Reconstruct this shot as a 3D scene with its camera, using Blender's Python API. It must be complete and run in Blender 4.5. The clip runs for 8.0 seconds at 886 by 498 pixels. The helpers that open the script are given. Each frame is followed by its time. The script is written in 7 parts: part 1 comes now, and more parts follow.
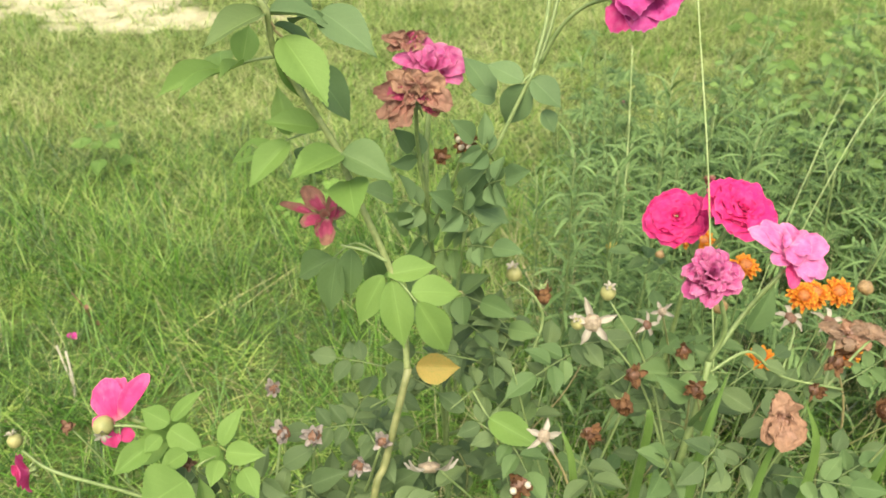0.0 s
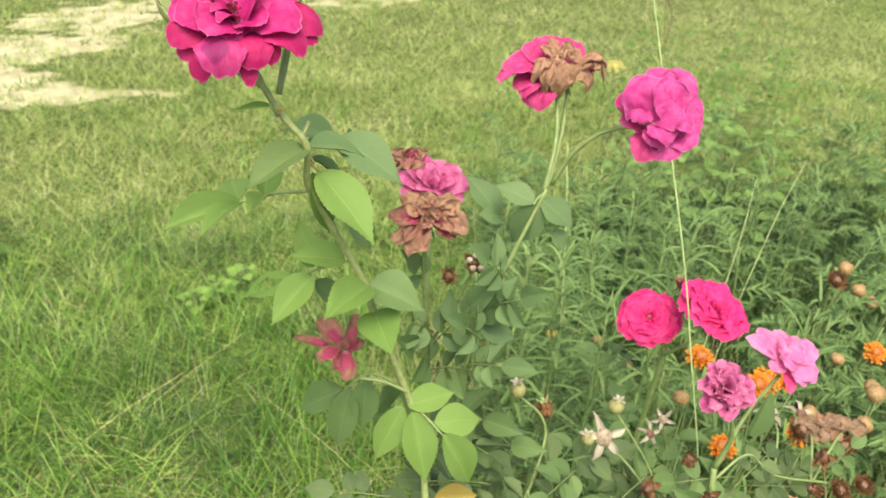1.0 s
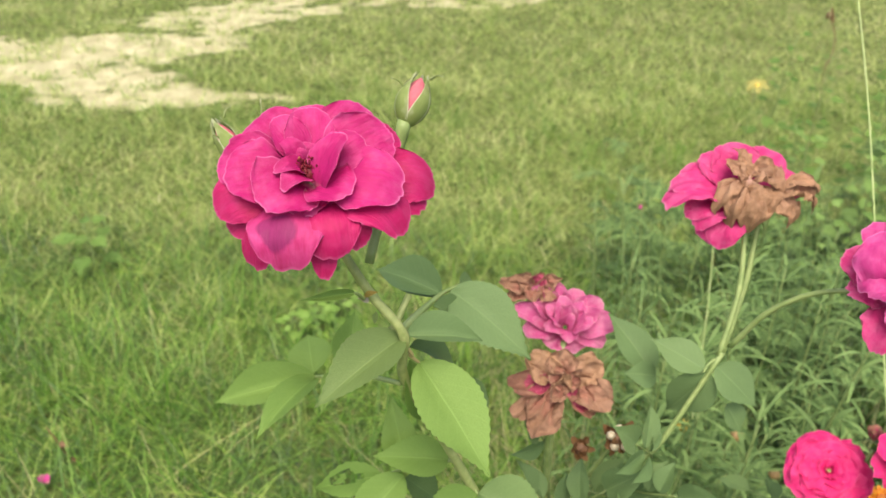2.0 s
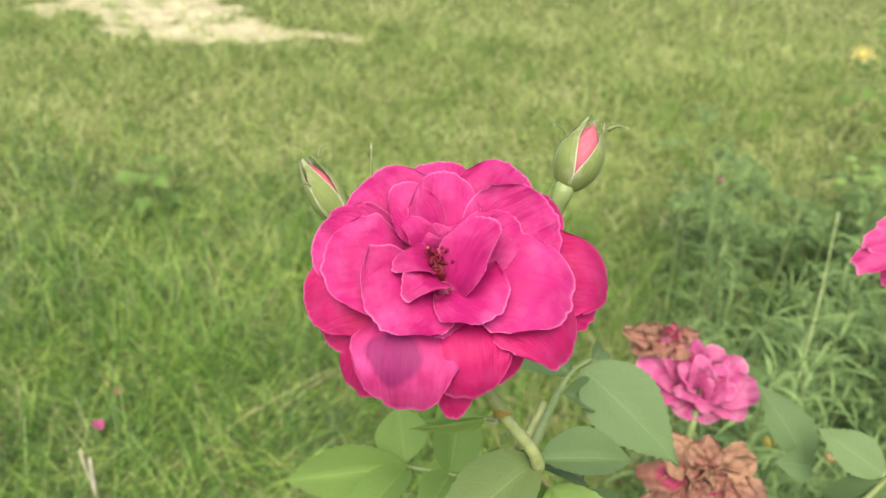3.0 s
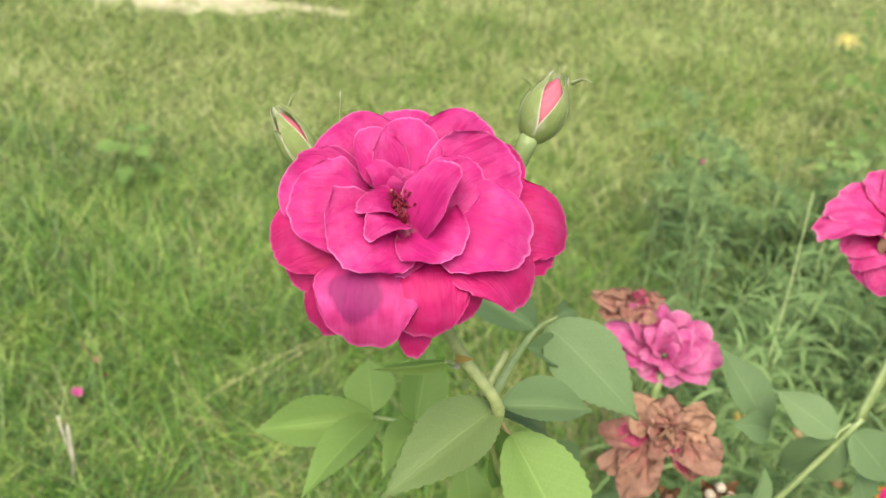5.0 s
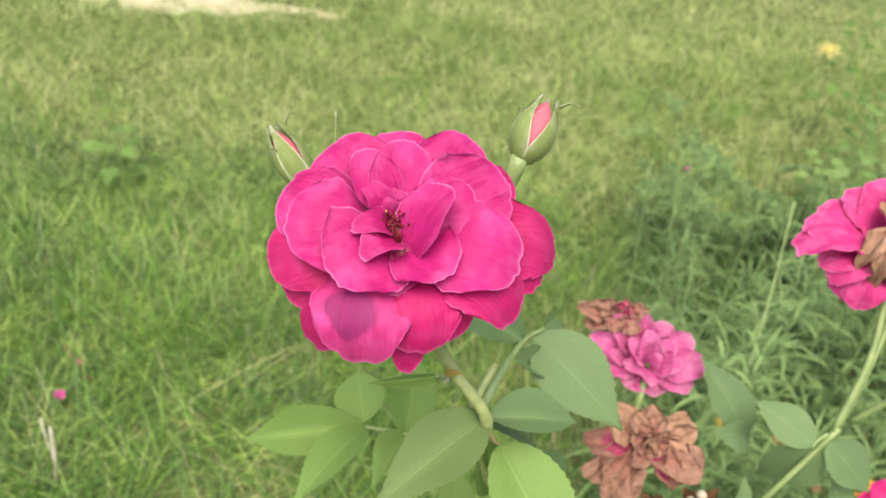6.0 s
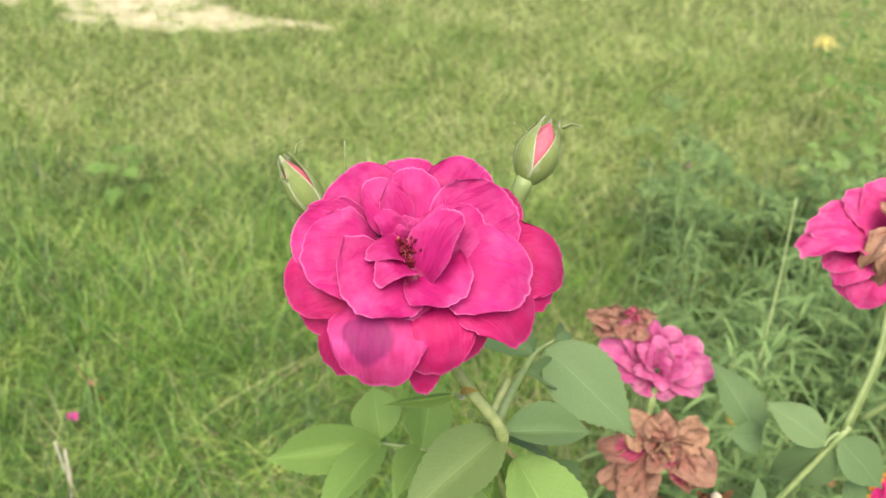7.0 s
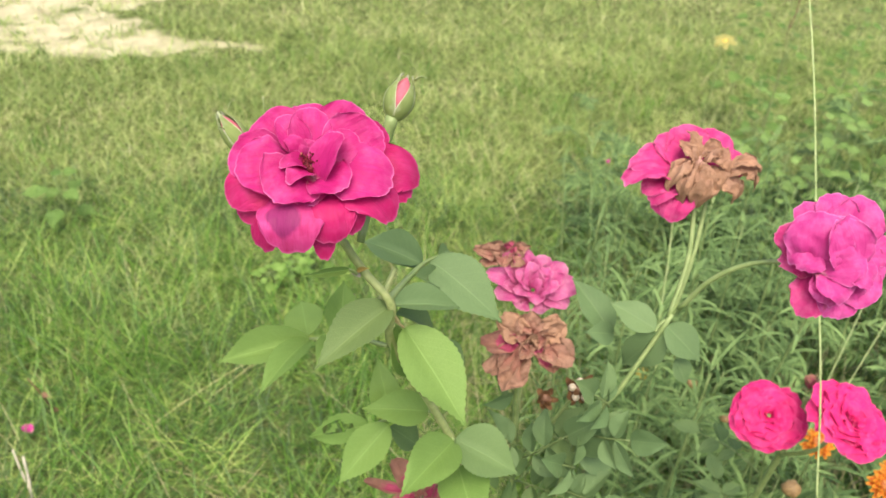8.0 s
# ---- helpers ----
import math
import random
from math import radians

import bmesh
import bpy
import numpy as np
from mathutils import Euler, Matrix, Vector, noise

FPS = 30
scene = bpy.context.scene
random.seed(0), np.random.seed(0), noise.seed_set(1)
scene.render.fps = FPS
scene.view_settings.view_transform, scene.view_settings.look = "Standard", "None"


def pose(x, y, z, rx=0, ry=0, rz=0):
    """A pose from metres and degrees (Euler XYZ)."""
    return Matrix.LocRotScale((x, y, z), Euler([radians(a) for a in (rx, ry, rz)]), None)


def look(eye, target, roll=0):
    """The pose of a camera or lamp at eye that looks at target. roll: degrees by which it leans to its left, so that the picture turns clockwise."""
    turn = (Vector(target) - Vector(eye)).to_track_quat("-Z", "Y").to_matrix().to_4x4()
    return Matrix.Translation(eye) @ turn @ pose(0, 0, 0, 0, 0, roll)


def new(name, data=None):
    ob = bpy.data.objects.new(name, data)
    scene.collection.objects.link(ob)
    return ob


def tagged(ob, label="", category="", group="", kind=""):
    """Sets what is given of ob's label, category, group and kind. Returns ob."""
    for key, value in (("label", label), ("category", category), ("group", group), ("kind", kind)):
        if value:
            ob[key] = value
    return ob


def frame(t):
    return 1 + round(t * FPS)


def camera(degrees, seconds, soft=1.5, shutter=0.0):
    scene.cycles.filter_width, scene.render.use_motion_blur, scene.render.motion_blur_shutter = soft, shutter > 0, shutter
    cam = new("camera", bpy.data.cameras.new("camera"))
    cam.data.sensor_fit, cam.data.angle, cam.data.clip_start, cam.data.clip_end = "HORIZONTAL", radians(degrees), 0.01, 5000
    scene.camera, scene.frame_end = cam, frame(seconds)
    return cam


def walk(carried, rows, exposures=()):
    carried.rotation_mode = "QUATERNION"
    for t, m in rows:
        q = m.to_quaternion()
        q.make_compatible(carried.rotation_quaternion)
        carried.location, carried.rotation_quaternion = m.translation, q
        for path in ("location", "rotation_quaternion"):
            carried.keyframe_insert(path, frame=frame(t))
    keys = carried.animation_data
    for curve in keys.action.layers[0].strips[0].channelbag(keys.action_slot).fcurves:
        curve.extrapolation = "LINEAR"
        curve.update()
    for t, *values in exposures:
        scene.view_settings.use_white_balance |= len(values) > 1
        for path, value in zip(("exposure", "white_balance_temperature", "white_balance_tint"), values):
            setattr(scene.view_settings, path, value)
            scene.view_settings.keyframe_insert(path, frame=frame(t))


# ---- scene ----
import itertools

cam = camera(61.0, 8.0)
cam.data.dof.use_dof = True
cam.data.dof.aperture_fstop = 16.0
PATH = [
    (0, (0.015, -0.007, 1.394), (-0.024, 1.605, 0.211), -1.0),
    (0.5, (-0.078, 0.007, 1.396), (0.129, 1.656, 0.284), 1.6),
    (1, (-0.116, 0.048, 1.426), (0.189, 1.733, 0.392), 3.5),
    (1.4, (-0.115, 0.102, 1.446), (0.121, 1.804, 0.423), 3.2),
    (1.5, (-0.102, 0.14, 1.443), (0.107, 1.846, 0.42), 2.3),
    (2, (-0.114, 0.249, 1.448), (-0.087, 1.944, 0.387), 1.8),
    (2.2, (-0.111, 0.273, 1.447), (-0.150, 1.957, 0.374), 1.2),
    (3.3, (-0.173, 0.374, 1.439), (-0.282, 1.955, 0.218), 3.3),
    (3.5, (-0.176, 0.367, 1.429), (-0.283, 1.944, 0.203), 3.4),
    (4, (-0.16, 0.37, 1.432), (-0.279, 1.933, 0.191), 3.0),
    (4.5, (-0.149, 0.36, 1.442), (-0.262, 1.917, 0.193), 3.0),
    (4.7, (-0.149, 0.351, 1.437), (-0.239, 1.915, 0.194), 4.0),
    (5.8, (-0.144, 0.351, 1.448), (-0.17, 1.935, 0.227), 6.1),
    (6, (-0.151, 0.348, 1.448), (-0.169, 1.929, 0.224), 6.5),
    (6.5, (-0.154, 0.355, 1.451), (-0.167, 1.936, 0.227), 5.6),
    (7, (-0.154, 0.346, 1.457), (-0.184, 1.935, 0.243), 4.0),
    (7.5, (-0.137, 0.295, 1.477), (-0.094, 1.907, 0.293), 3.4),
    (8, (-0.122, 0.216, 1.49), (-0.014, 1.833, 0.318), 3.5),
]
walk(cam, [(t, look(eye, target, roll)) for t, eye, target, roll in PATH],
     exposures=((0.0, 1.46, 6900, 3), (1.0, 1.44, 6900, 3), (2.2, 1.27, 6900, 6), (3.5, 1.37, 6500, 10), (6.0, 1.39, 6500, 10), (8.0, 1.41, 6600, 9)))

# ---- light ----
world = bpy.data.worlds.new("sky")
scene.world = world
world.use_nodes = True
wn = world.node_tree
sky = wn.nodes.new("ShaderNodeTexSky")
sky.sky_type = 'NISHITA'
sky.sun_disc = False
sky.sun_elevation = radians(62)
sky.sun_rotation = radians(200)
sky.dust_density = 4.0
sky.air_density = 0.6
sky.ozone_density = 0.4
bg = wn.nodes["Background"]
bg.inputs["Strength"].default_value = 0.15
wn.links.new(sky.outputs["Color"], bg.inputs["Color"])
sun = new("sun", bpy.data.lights.new("sun", 'SUN'))
sun.data.energy = 1.5
sun.data.angle = radians(40)
sun.data.color = (1.0, 0.93, 0.80)
sun.matrix_world = look((0, 0, 10), (-1.6, 4.4, 0))


# ---- materials ----
def nodes(name):
    m = bpy.data.materials.new(name)
    m.use_nodes = True
    nt = m.node_tree
    nt.nodes.clear()
    out = nt.nodes.new("ShaderNodeOutputMaterial")
    return m, nt, out


def node(nt, kind, **values):
    n = nt.nodes.new(kind)
    for k, v in values.items():
        n.inputs[k.replace("_", " ")].default_value = v
    return n


def maths(nt, op, a, b=None, clamp=False):
    n = nt.nodes.new("ShaderNodeMath")
    n.operation = op
    n.use_clamp = clamp
    for i, s in enumerate((a, b)):
        if s is None:
            continue
        if isinstance(s, (int, float)):
            n.inputs[i].default_value = s
        else:
            nt.links.new(s, n.inputs[i])
    return n.outputs[0]


def ramp(nt, fac, stops):
    n = nt.nodes.new("ShaderNodeValToRGB")
    els = n.color_ramp.elements
    while len(els) < len(stops):
        els.new(0.5)
    for e, (p, c) in zip(els, stops):
        e.position = p
        e.color = (*c, 1)
    nt.links.new(fac, n.inputs[0])
    return n.outputs[0]


def mixc(nt, fac, a, b, kind='MIX'):
    n = nt.nodes.new("ShaderNodeMix")
    n.data_type = 'RGBA'
    n.blend_type = kind
    for s, i in ((fac, 0), (a, 6), (b, 7)):
        if isinstance(s, (int, float)):
            n.inputs[i].default_value = s
        elif isinstance(s, tuple):
            n.inputs[i].default_value = (*s, 1)
        else:
            nt.links.new(s, n.inputs[i])
    return n.outputs[2]


def noise_at(nt, scale, coord, detail=3.0, rough=0.55):
    n = nt.nodes.new("ShaderNodeTexNoise")
    n.inputs["Scale"].default_value = scale
    n.inputs["Detail"].default_value = detail
    n.inputs["Roughness"].default_value = rough
    nt.links.new(coord, n.inputs["Vector"])
    return n.outputs[0]


def sheet(nt, out, colour, rough, through_light, bump=None, bump_depth=0.001, strength=0.5, spec=0.4):
    """A thin sheet that reflects and lets some light through."""
    p = nt.nodes.new("ShaderNodeBsdfPrincipled")
    p.inputs["Roughness"].default_value = rough
    p.inputs["Specular IOR Level"].default_value = spec
    nt.links.new(colour, p.inputs["Base Color"])
    if bump is not None:
        b = nt.nodes.new("ShaderNodeBump")
        b.inputs["Strength"].default_value = strength
        b.inputs["Distance"].default_value = bump_depth
        nt.links.new(bump, b.inputs["Height"])
        nt.links.new(b.outputs[0], p.inputs["Normal"])
    if through_light > 0:
        t = nt.nodes.new("ShaderNodeBsdfTranslucent")
        nt.links.new(colour, t.inputs["Color"])
        mx = nt.nodes.new("ShaderNodeMixShader")
        mx.inputs[0].default_value = through_light
        nt.links.new(p.outputs[0], mx.inputs[1])
        nt.links.new(t.outputs[0], mx.inputs[2])
        nt.links.new(mx.outputs[0], out.inputs["Surface"])
    else:
        nt.links.new(p.outputs[0], out.inputs["Surface"])


def petal_material(name, deep, mid, rim, dry=None, dry_at=0.6, bruise=None, rim_from=0.972, foot=(0.75, 0.45, 0.42), pale=0.35, glow=0.25):
    m, nt, out = nodes(name)
    uv = nt.nodes.new("ShaderNodeTexCoord")
    sep = nt.nodes.new("ShaderNodeSeparateXYZ")
    nt.links.new(uv.outputs["UV"], sep.inputs[0])
    u, v = sep.outputs[0], sep.outputs[1]
    across = maths(nt, 'ABSOLUTE', maths(nt, 'SUBTRACT', maths(nt, 'MULTIPLY', u, 2.0), 1.0))
    edge = maths(nt, 'MAXIMUM', across, v)
    mp = node(nt, "ShaderNodeMapping", Scale=(14.0, 2.6, 1.0))
    nt.links.new(uv.outputs["UV"], mp.inputs[0])
    veins = noise_at(nt, 1.6, mp.outputs[0], 4.0)
    blot = noise_at(nt, 55.0, uv.outputs["Object"], 4.0)
    col = ramp(nt, maths(nt, 'ADD', maths(nt, 'MULTIPLY', veins, 0.35), maths(nt, 'MULTIPLY', blot, 0.7)), [(0.3, deep), (0.75, mid)])
    patch = ramp(nt, maths(nt, 'ADD', maths(nt, 'MULTIPLY', noise_at(nt, 120.0, uv.outputs["Object"], 5.0, 0.65), 0.75), maths(nt, 'MULTIPLY', edge, 0.25)), [(0.52, (0, 0, 0)), (0.74, (1, 1, 1))])
    col = mixc(nt, maths(nt, 'MULTIPLY', patch, pale), col, rim)
    r = ramp(nt, edge, [(rim_from, (0, 0, 0)), (min(0.999, rim_from + 0.04), (1, 1, 1))])
    r = maths(nt, 'MULTIPLY', r, maths(nt, 'ADD', maths(nt, 'MULTIPLY', noise_at(nt, 160.0, uv.outputs["Object"], 3.0), 2.2), -0.25), True)
    col = mixc(nt, maths(nt, 'MULTIPLY', r, 0.8), col, rim)
    base = ramp(nt, v, [(0.0, (1, 1, 1)), (0.16, (0, 0, 0))])
    col = mixc(nt, maths(nt, 'MULTIPLY', base, 0.55), col, foot)
    if bruise:
        far = node(nt, "ShaderNodeMapping", Location=(-1.2, -1.28, 0.0), Scale=(2.0, 2.2, 1.0))
        nt.links.new(uv.outputs["UV"], far.inputs[0])
        dist = nt.nodes.new("ShaderNodeVectorMath")
        dist.operation = 'LENGTH'
        nt.links.new(far.outputs[0], dist.inputs[0])
        k = maths(nt, 'ADD', dist.outputs["Value"], maths(nt, 'MULTIPLY', blot, 0.45))
        col = mixc(nt, ramp(nt, k, [(0.68, (1, 1, 1)), (0.78, (0, 0, 0))]), col, mixc(nt, veins, bruise, tuple(c * 1.7 for c in bruise)))
    if dry:
        info = nt.nodes.new("ShaderNodeObjectInfo")
        k = maths(nt, 'ADD', maths(nt, 'MULTIPLY', edge, 0.7), maths(nt, 'MULTIPLY', noise_at(nt, 70.0, uv.outputs["Object"], 5.0), 0.6))
        k = maths(nt, 'ADD', k, maths(nt, 'MULTIPLY', info.outputs["Random"], 0.25))
        k = ramp(nt, k, [(dry_at, (0, 0, 0)), (min(0.999, dry_at + 0.22), (1, 1, 1))])
        crisp = ramp(nt, noise_at(nt, 130.0, uv.outputs["Object"], 5.0), [(0.3, tuple(c * 0.62 for c in dry)), (0.7, dry)])
        col = mixc(nt, k, col, crisp)
    relief = veins
    if dry:
        relief = maths(nt, 'ADD', veins, maths(nt, 'MULTIPLY', noise_at(nt, 210.0, uv.outputs["Object"], 5.0, 0.65), 2.0))
    sheet(nt, out, col, 0.6, glow, relief, 0.0016 if dry else 0.001, 0.7 if dry else 0.6, 0.25)
    return m


def leaf_material(name, dark, light, through_light=0.28, spots=None, island=False):
    m, nt, out = nodes(name)
    uv = nt.nodes.new("ShaderNodeTexCoord")
    info = nt.nodes.new("ShaderNodeObjectInfo")
    sep = nt.nodes.new("ShaderNodeSeparateXYZ")
    nt.links.new(uv.outputs["UV"], sep.inputs[0])
    u, v = sep.outputs[0], sep.outputs[1]
    across = maths(nt, 'ABSOLUTE', maths(nt, 'SUBTRACT', maths(nt, 'MULTIPLY', u, 2.0), 1.0))
    rib = ramp(nt, across, [(0.0, (1, 1, 1)), (0.05, (0, 0, 0))])
    side = maths(nt, 'SINE', maths(nt, 'MULTIPLY', maths(nt, 'SUBTRACT', v, maths(nt, 'MULTIPLY', across, 0.3)), 50.0))
    side = ramp(nt, side, [(0.86, (0, 0, 0)), (1.0, (1, 1, 1))])
    vein = maths(nt, 'MAXIMUM', rib, maths(nt, 'MULTIPLY', side, 0.16))
    mott = noise_at(nt, 60.0, uv.outputs["Object"], 4.0)
    own = nt.nodes.new("ShaderNodeNewGeometry").outputs["Random Per Island"] if island else info.outputs["Random"]
    k = maths(nt, 'ADD', maths(nt, 'MULTIPLY', own, 0.55), maths(nt, 'MULTIPLY', mott, 0.6))
    col = ramp(nt, k, [(0.2, dark), (0.95, light)])
    fleck = ramp(nt, noise_at(nt, 210.0, uv.outputs["Object"], 2.0), [(0.70, (0, 0, 0)), (0.78, (1, 1, 1))])
    col = mixc(nt, maths(nt, 'MULTIPLY', fleck, 0.5), col, (0.26, 0.24, 0.09))
    col = mixc(nt, maths(nt, 'MULTIPLY', vein, 0.28), col, tuple(min(1, c * 1.5 + 0.02) for c in light))
    if spots:
        s = ramp(nt, noise_at(nt, 45.0, uv.outputs["Object"], 5.0), [(0.5, (0, 0, 0)), (0.62, (1, 1, 1))])
        col = mixc(nt, s, col, spots)
    sheet(nt, out, col, 0.55, through_light, maths(nt, 'SUBTRACT', mott, vein), 0.0007, 0.45, 0.2)
    return m


def stem_material(name, low, high, scale=90.0):
    m, nt, out = nodes(name)
    tc = nt.nodes.new("ShaderNodeTexCoord")
    col = ramp(nt, noise_at(nt, scale, tc.outputs["Object"], 4.0), [(0.3, low), (0.7, high)])
    sheet(nt, out, col, 0.5, 0.0, noise_at(nt, scale * 3, tc.outputs["Object"]), 0.0008, 0.5)
    return m


def blade_material(name, stops, patch, through_light=0.3, patch_scale=1.3):
    """Grass: each blade its own tint, and drifts of colour across the lawn."""
    m, nt, out = nodes(name)
    geo = nt.nodes.new("ShaderNodeNewGeometry")
    tc = nt.nodes.new("ShaderNodeTexCoord")
    n1 = noise_at(nt, patch_scale, tc.outputs["Object"], 3.0)
    k = maths(nt, 'ADD', maths(nt, 'MULTIPLY', geo.outputs["Random Per Island"], 0.7), maths(nt, 'MULTIPLY', maths(nt, 'SUBTRACT', n1, 0.35), patch))
    col = ramp(nt, k, stops)
    sheet(nt, out, col, 0.45, through_light, None, spec=0.4)
    return m


MAGENTA = petal_material("magenta_petal", (0.29, 0.005, 0.080), (0.475, 0.014, 0.165), (0.63, 0.17, 0.37), pale=0.22, glow=0.22)
MAGENTA_OUTER = petal_material("red_magenta_petal", (0.30, 0.004, 0.060), (0.445, 0.009, 0.118), (0.56, 0.10, 0.26), pale=0.2, glow=0.22)
MAGENTA_BRUISED = petal_material("bruised_magenta_petal", (0.33, 0.010, 0.085), (0.50, 0.045, 0.21), (0.60, 0.13, 0.32), bruise=(0.17, 0.012, 0.075), pale=0.2, glow=0.22)
HOT = petal_material("hot_pink_petal", (0.54, 0.010, 0.11), (0.66, 0.022, 0.18), (0.68, 0.10, 0.27))
ORCHID = petal_material("orchid_pink_petal", (0.38, 0.018, 0.15), (0.52, 0.055, 0.24), (0.62, 0.20, 0.43), pale=0.3)
FADED = petal_material("faded_pink_petal", (0.50, 0.05, 0.21), (0.66, 0.16, 0.37), (0.72, 0.38, 0.47), (0.50, 0.22, 0.15), 1.12, pale=0.45, glow=0.4)
WITHER = petal_material("withered_magenta_petal", (0.32, 0.03, 0.085), (0.46, 0.09, 0.16), (0.48, 0.20, 0.20), (0.36, 0.17, 0.12), 0.92)
BROWN = petal_material("dried_brown_petal", (0.26, 0.09, 0.07), (0.39, 0.19, 0.135), (0.52, 0.33, 0.235), (0.38, 0.21, 0.14), 0.78, pale=0.4, glow=0.25)
TAN = petal_material("dried_tan_petal", (0.29, 0.155, 0.098), (0.46, 0.275, 0.18), (0.56, 0.39, 0.27), (0.44, 0.25, 0.15), 0.7)
DRIED = petal_material("grey_brown_dried_petal", (0.22, 0.14, 0.09), (0.38, 0.265, 0.18), (0.48, 0.36, 0.26), (0.33, 0.21, 0.13), 0.8)
ORANGE = petal_material("orange_petal", (0.34, 0.035, 0.005), (0.56, 0.13, 0.010), (0.64, 0.31, 0.025), rim_from=0.78, foot=(0.30, 0.05, 0.01))
MARIGOLD_DISC = stem_material("marigold_disc", (0.20, 0.05, 0.012), (0.46, 0.16, 0.03), 300.0)
YELLOW = petal_material("yellow_petal", (0.26, 0.24, 0.06), (0.34, 0.32, 0.10), (0.36, 0.35, 0.15))
LEAF = leaf_material("rose_leaf", (0.085, 0.145, 0.048), (0.15, 0.225, 0.08))
LEAF_YOUNG = leaf_material("young_rose_leaf", (0.125, 0.22, 0.046), (0.215, 0.328, 0.085), 0.35)
LEAF_GREY = leaf_material("old_rose_leaf", (0.088, 0.148, 0.056), (0.148, 0.222, 0.088), 0.2)
# dull leaf green, darkened so the shade inside the bushes is in the colour
LEAF_LOW_SHADED = leaf_material("shaded_lower_rose_leaf", (0.05, 0.085, 0.032), (0.145, 0.20, 0.078), 0.2)
LEAF_TURNED = leaf_material("turned_rose_leaf", (0.32, 0.20, 0.05), (0.42, 0.32, 0.09), 0.25, (0.18, 0.22, 0.05))
LEAF_LIME = leaf_material("lime_leaf", (0.15, 0.27, 0.05), (0.25, 0.38, 0.095), 0.4)
FEATHER_PALE = leaf_material("pale_narrow_leaf", (0.06, 0.115, 0.028), (0.21, 0.31, 0.105), 0.17, None, True)
# random leaf tints; the dark end paints in the shade between leaves
FEATHER = leaf_material("narrow_leaf", (0.024, 0.06, 0.013), (0.195, 0.295, 0.098), 0.15, None, True)
WEED = leaf_material("weed_leaf", (0.075, 0.145, 0.03), (0.15, 0.24, 0.055), 0.3)
WEED_PALE = leaf_material("pale_weed_leaf", (0.10, 0.18, 0.04), (0.20, 0.30, 0.085), 0.3)
LEAF_OLIVE = leaf_material("olive_rose_leaf", (0.098, 0.15, 0.046), (0.155, 0.212, 0.072), 0.2)
SEPAL = petal_material("sepal_green", (0.16, 0.22, 0.058), (0.26, 0.325, 0.105), (0.58, 0.60, 0.42), rim_from=0.88, foot=(0.22, 0.27, 0.07))
SEPAL_DRY = leaf_material("dry_sepal", (0.25, 0.22, 0.16), (0.41, 0.37, 0.29), 0.1)
STEM = stem_material("rose_stem", (0.14, 0.20, 0.062), (0.235, 0.295, 0.11))
STEM_LEAF = stem_material("leaf_stalk_green", (0.10, 0.15, 0.045), (0.18, 0.23, 0.08))
STEM_RED = stem_material("reddish_leaf_stalk", (0.22, 0.19, 0.08), (0.34, 0.27, 0.13), 150.0)
STEM_PALE = stem_material("pale_shoot", (0.165, 0.21, 0.066), (0.28, 0.31, 0.12), 200.0)
STALK_GREEN = stem_material("grass_stalk_green", (0.26, 0.34, 0.12), (0.42, 0.48, 0.22), 60.0)
STEM_OLD = stem_material("old_rose_cane", (0.13, 0.15, 0.05), (0.25, 0.25, 0.10))
STRAW = stem_material("straw", (0.40, 0.36, 0.14), (0.55, 0.52, 0.24), 60.0)
DRY_STICK = stem_material("dry_stick", (0.36, 0.31, 0.22), (0.55, 0.50, 0.40), 60.0)
HIP = stem_material("rose_hip_skin", (0.20, 0.21, 0.07), (0.34, 0.31, 0.12), 50.0)
STAMEN = stem_material("dark_red_stamen", (0.09, 0.004, 0.012), (0.20, 0.012, 0.025), 400.0)
FILAMENT = stem_material("filament", (0.28, 0.11, 0.05), (0.40, 0.19, 0.08), 300.0)
SEED = stem_material("seed_head", (0.17, 0.10, 0.04), (0.34, 0.22, 0.09), 260.0)
SEED_YELLOW = stem_material("yellow_seed_head", (0.38, 0.26, 0.04), (0.58, 0.44, 0.08), 300.0)
DARK_BROWN = stem_material("dark_dry_brown", (0.07, 0.035, 0.02), (0.22, 0.11, 0.06), 220.0)
DISC = stem_material("dry_disc", (0.17, 0.13, 0.08), (0.34, 0.27, 0.18), 260.0)
PALE = stem_material("pale_dry", (0.36, 0.30, 0.20), (0.55, 0.48, 0.36), 220.0)
BUD_PINK = petal_material("bud_pink_petal", (0.46, 0.09, 0.13), (0.58, 0.17, 0.21), (0.6, 0.3, 0.32))
DRY_HEAD = petal_material("dried_head_petal", (0.16, 0.075, 0.03), (0.32, 0.17, 0.07), (0.30, 0.17, 0.08), (0.22, 0.11, 0.05), 0.8)
PINK_LIGHT = petal_material("bright_pink_petal", (0.55, 0.025, 0.13), (0.66, 0.07, 0.24), (0.68, 0.20, 0.36))
# yellow-green lawn, also lightened to imitate haze over its far part
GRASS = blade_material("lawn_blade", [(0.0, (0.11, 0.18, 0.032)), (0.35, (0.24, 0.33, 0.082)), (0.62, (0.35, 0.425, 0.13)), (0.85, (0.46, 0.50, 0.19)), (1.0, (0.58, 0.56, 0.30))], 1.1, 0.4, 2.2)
# lush green; the near-black stops stand in for shaded gaps between blades
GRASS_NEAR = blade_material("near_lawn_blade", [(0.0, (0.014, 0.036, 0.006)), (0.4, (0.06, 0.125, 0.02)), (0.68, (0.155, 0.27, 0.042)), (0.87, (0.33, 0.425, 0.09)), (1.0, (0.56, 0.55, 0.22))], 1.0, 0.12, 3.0)
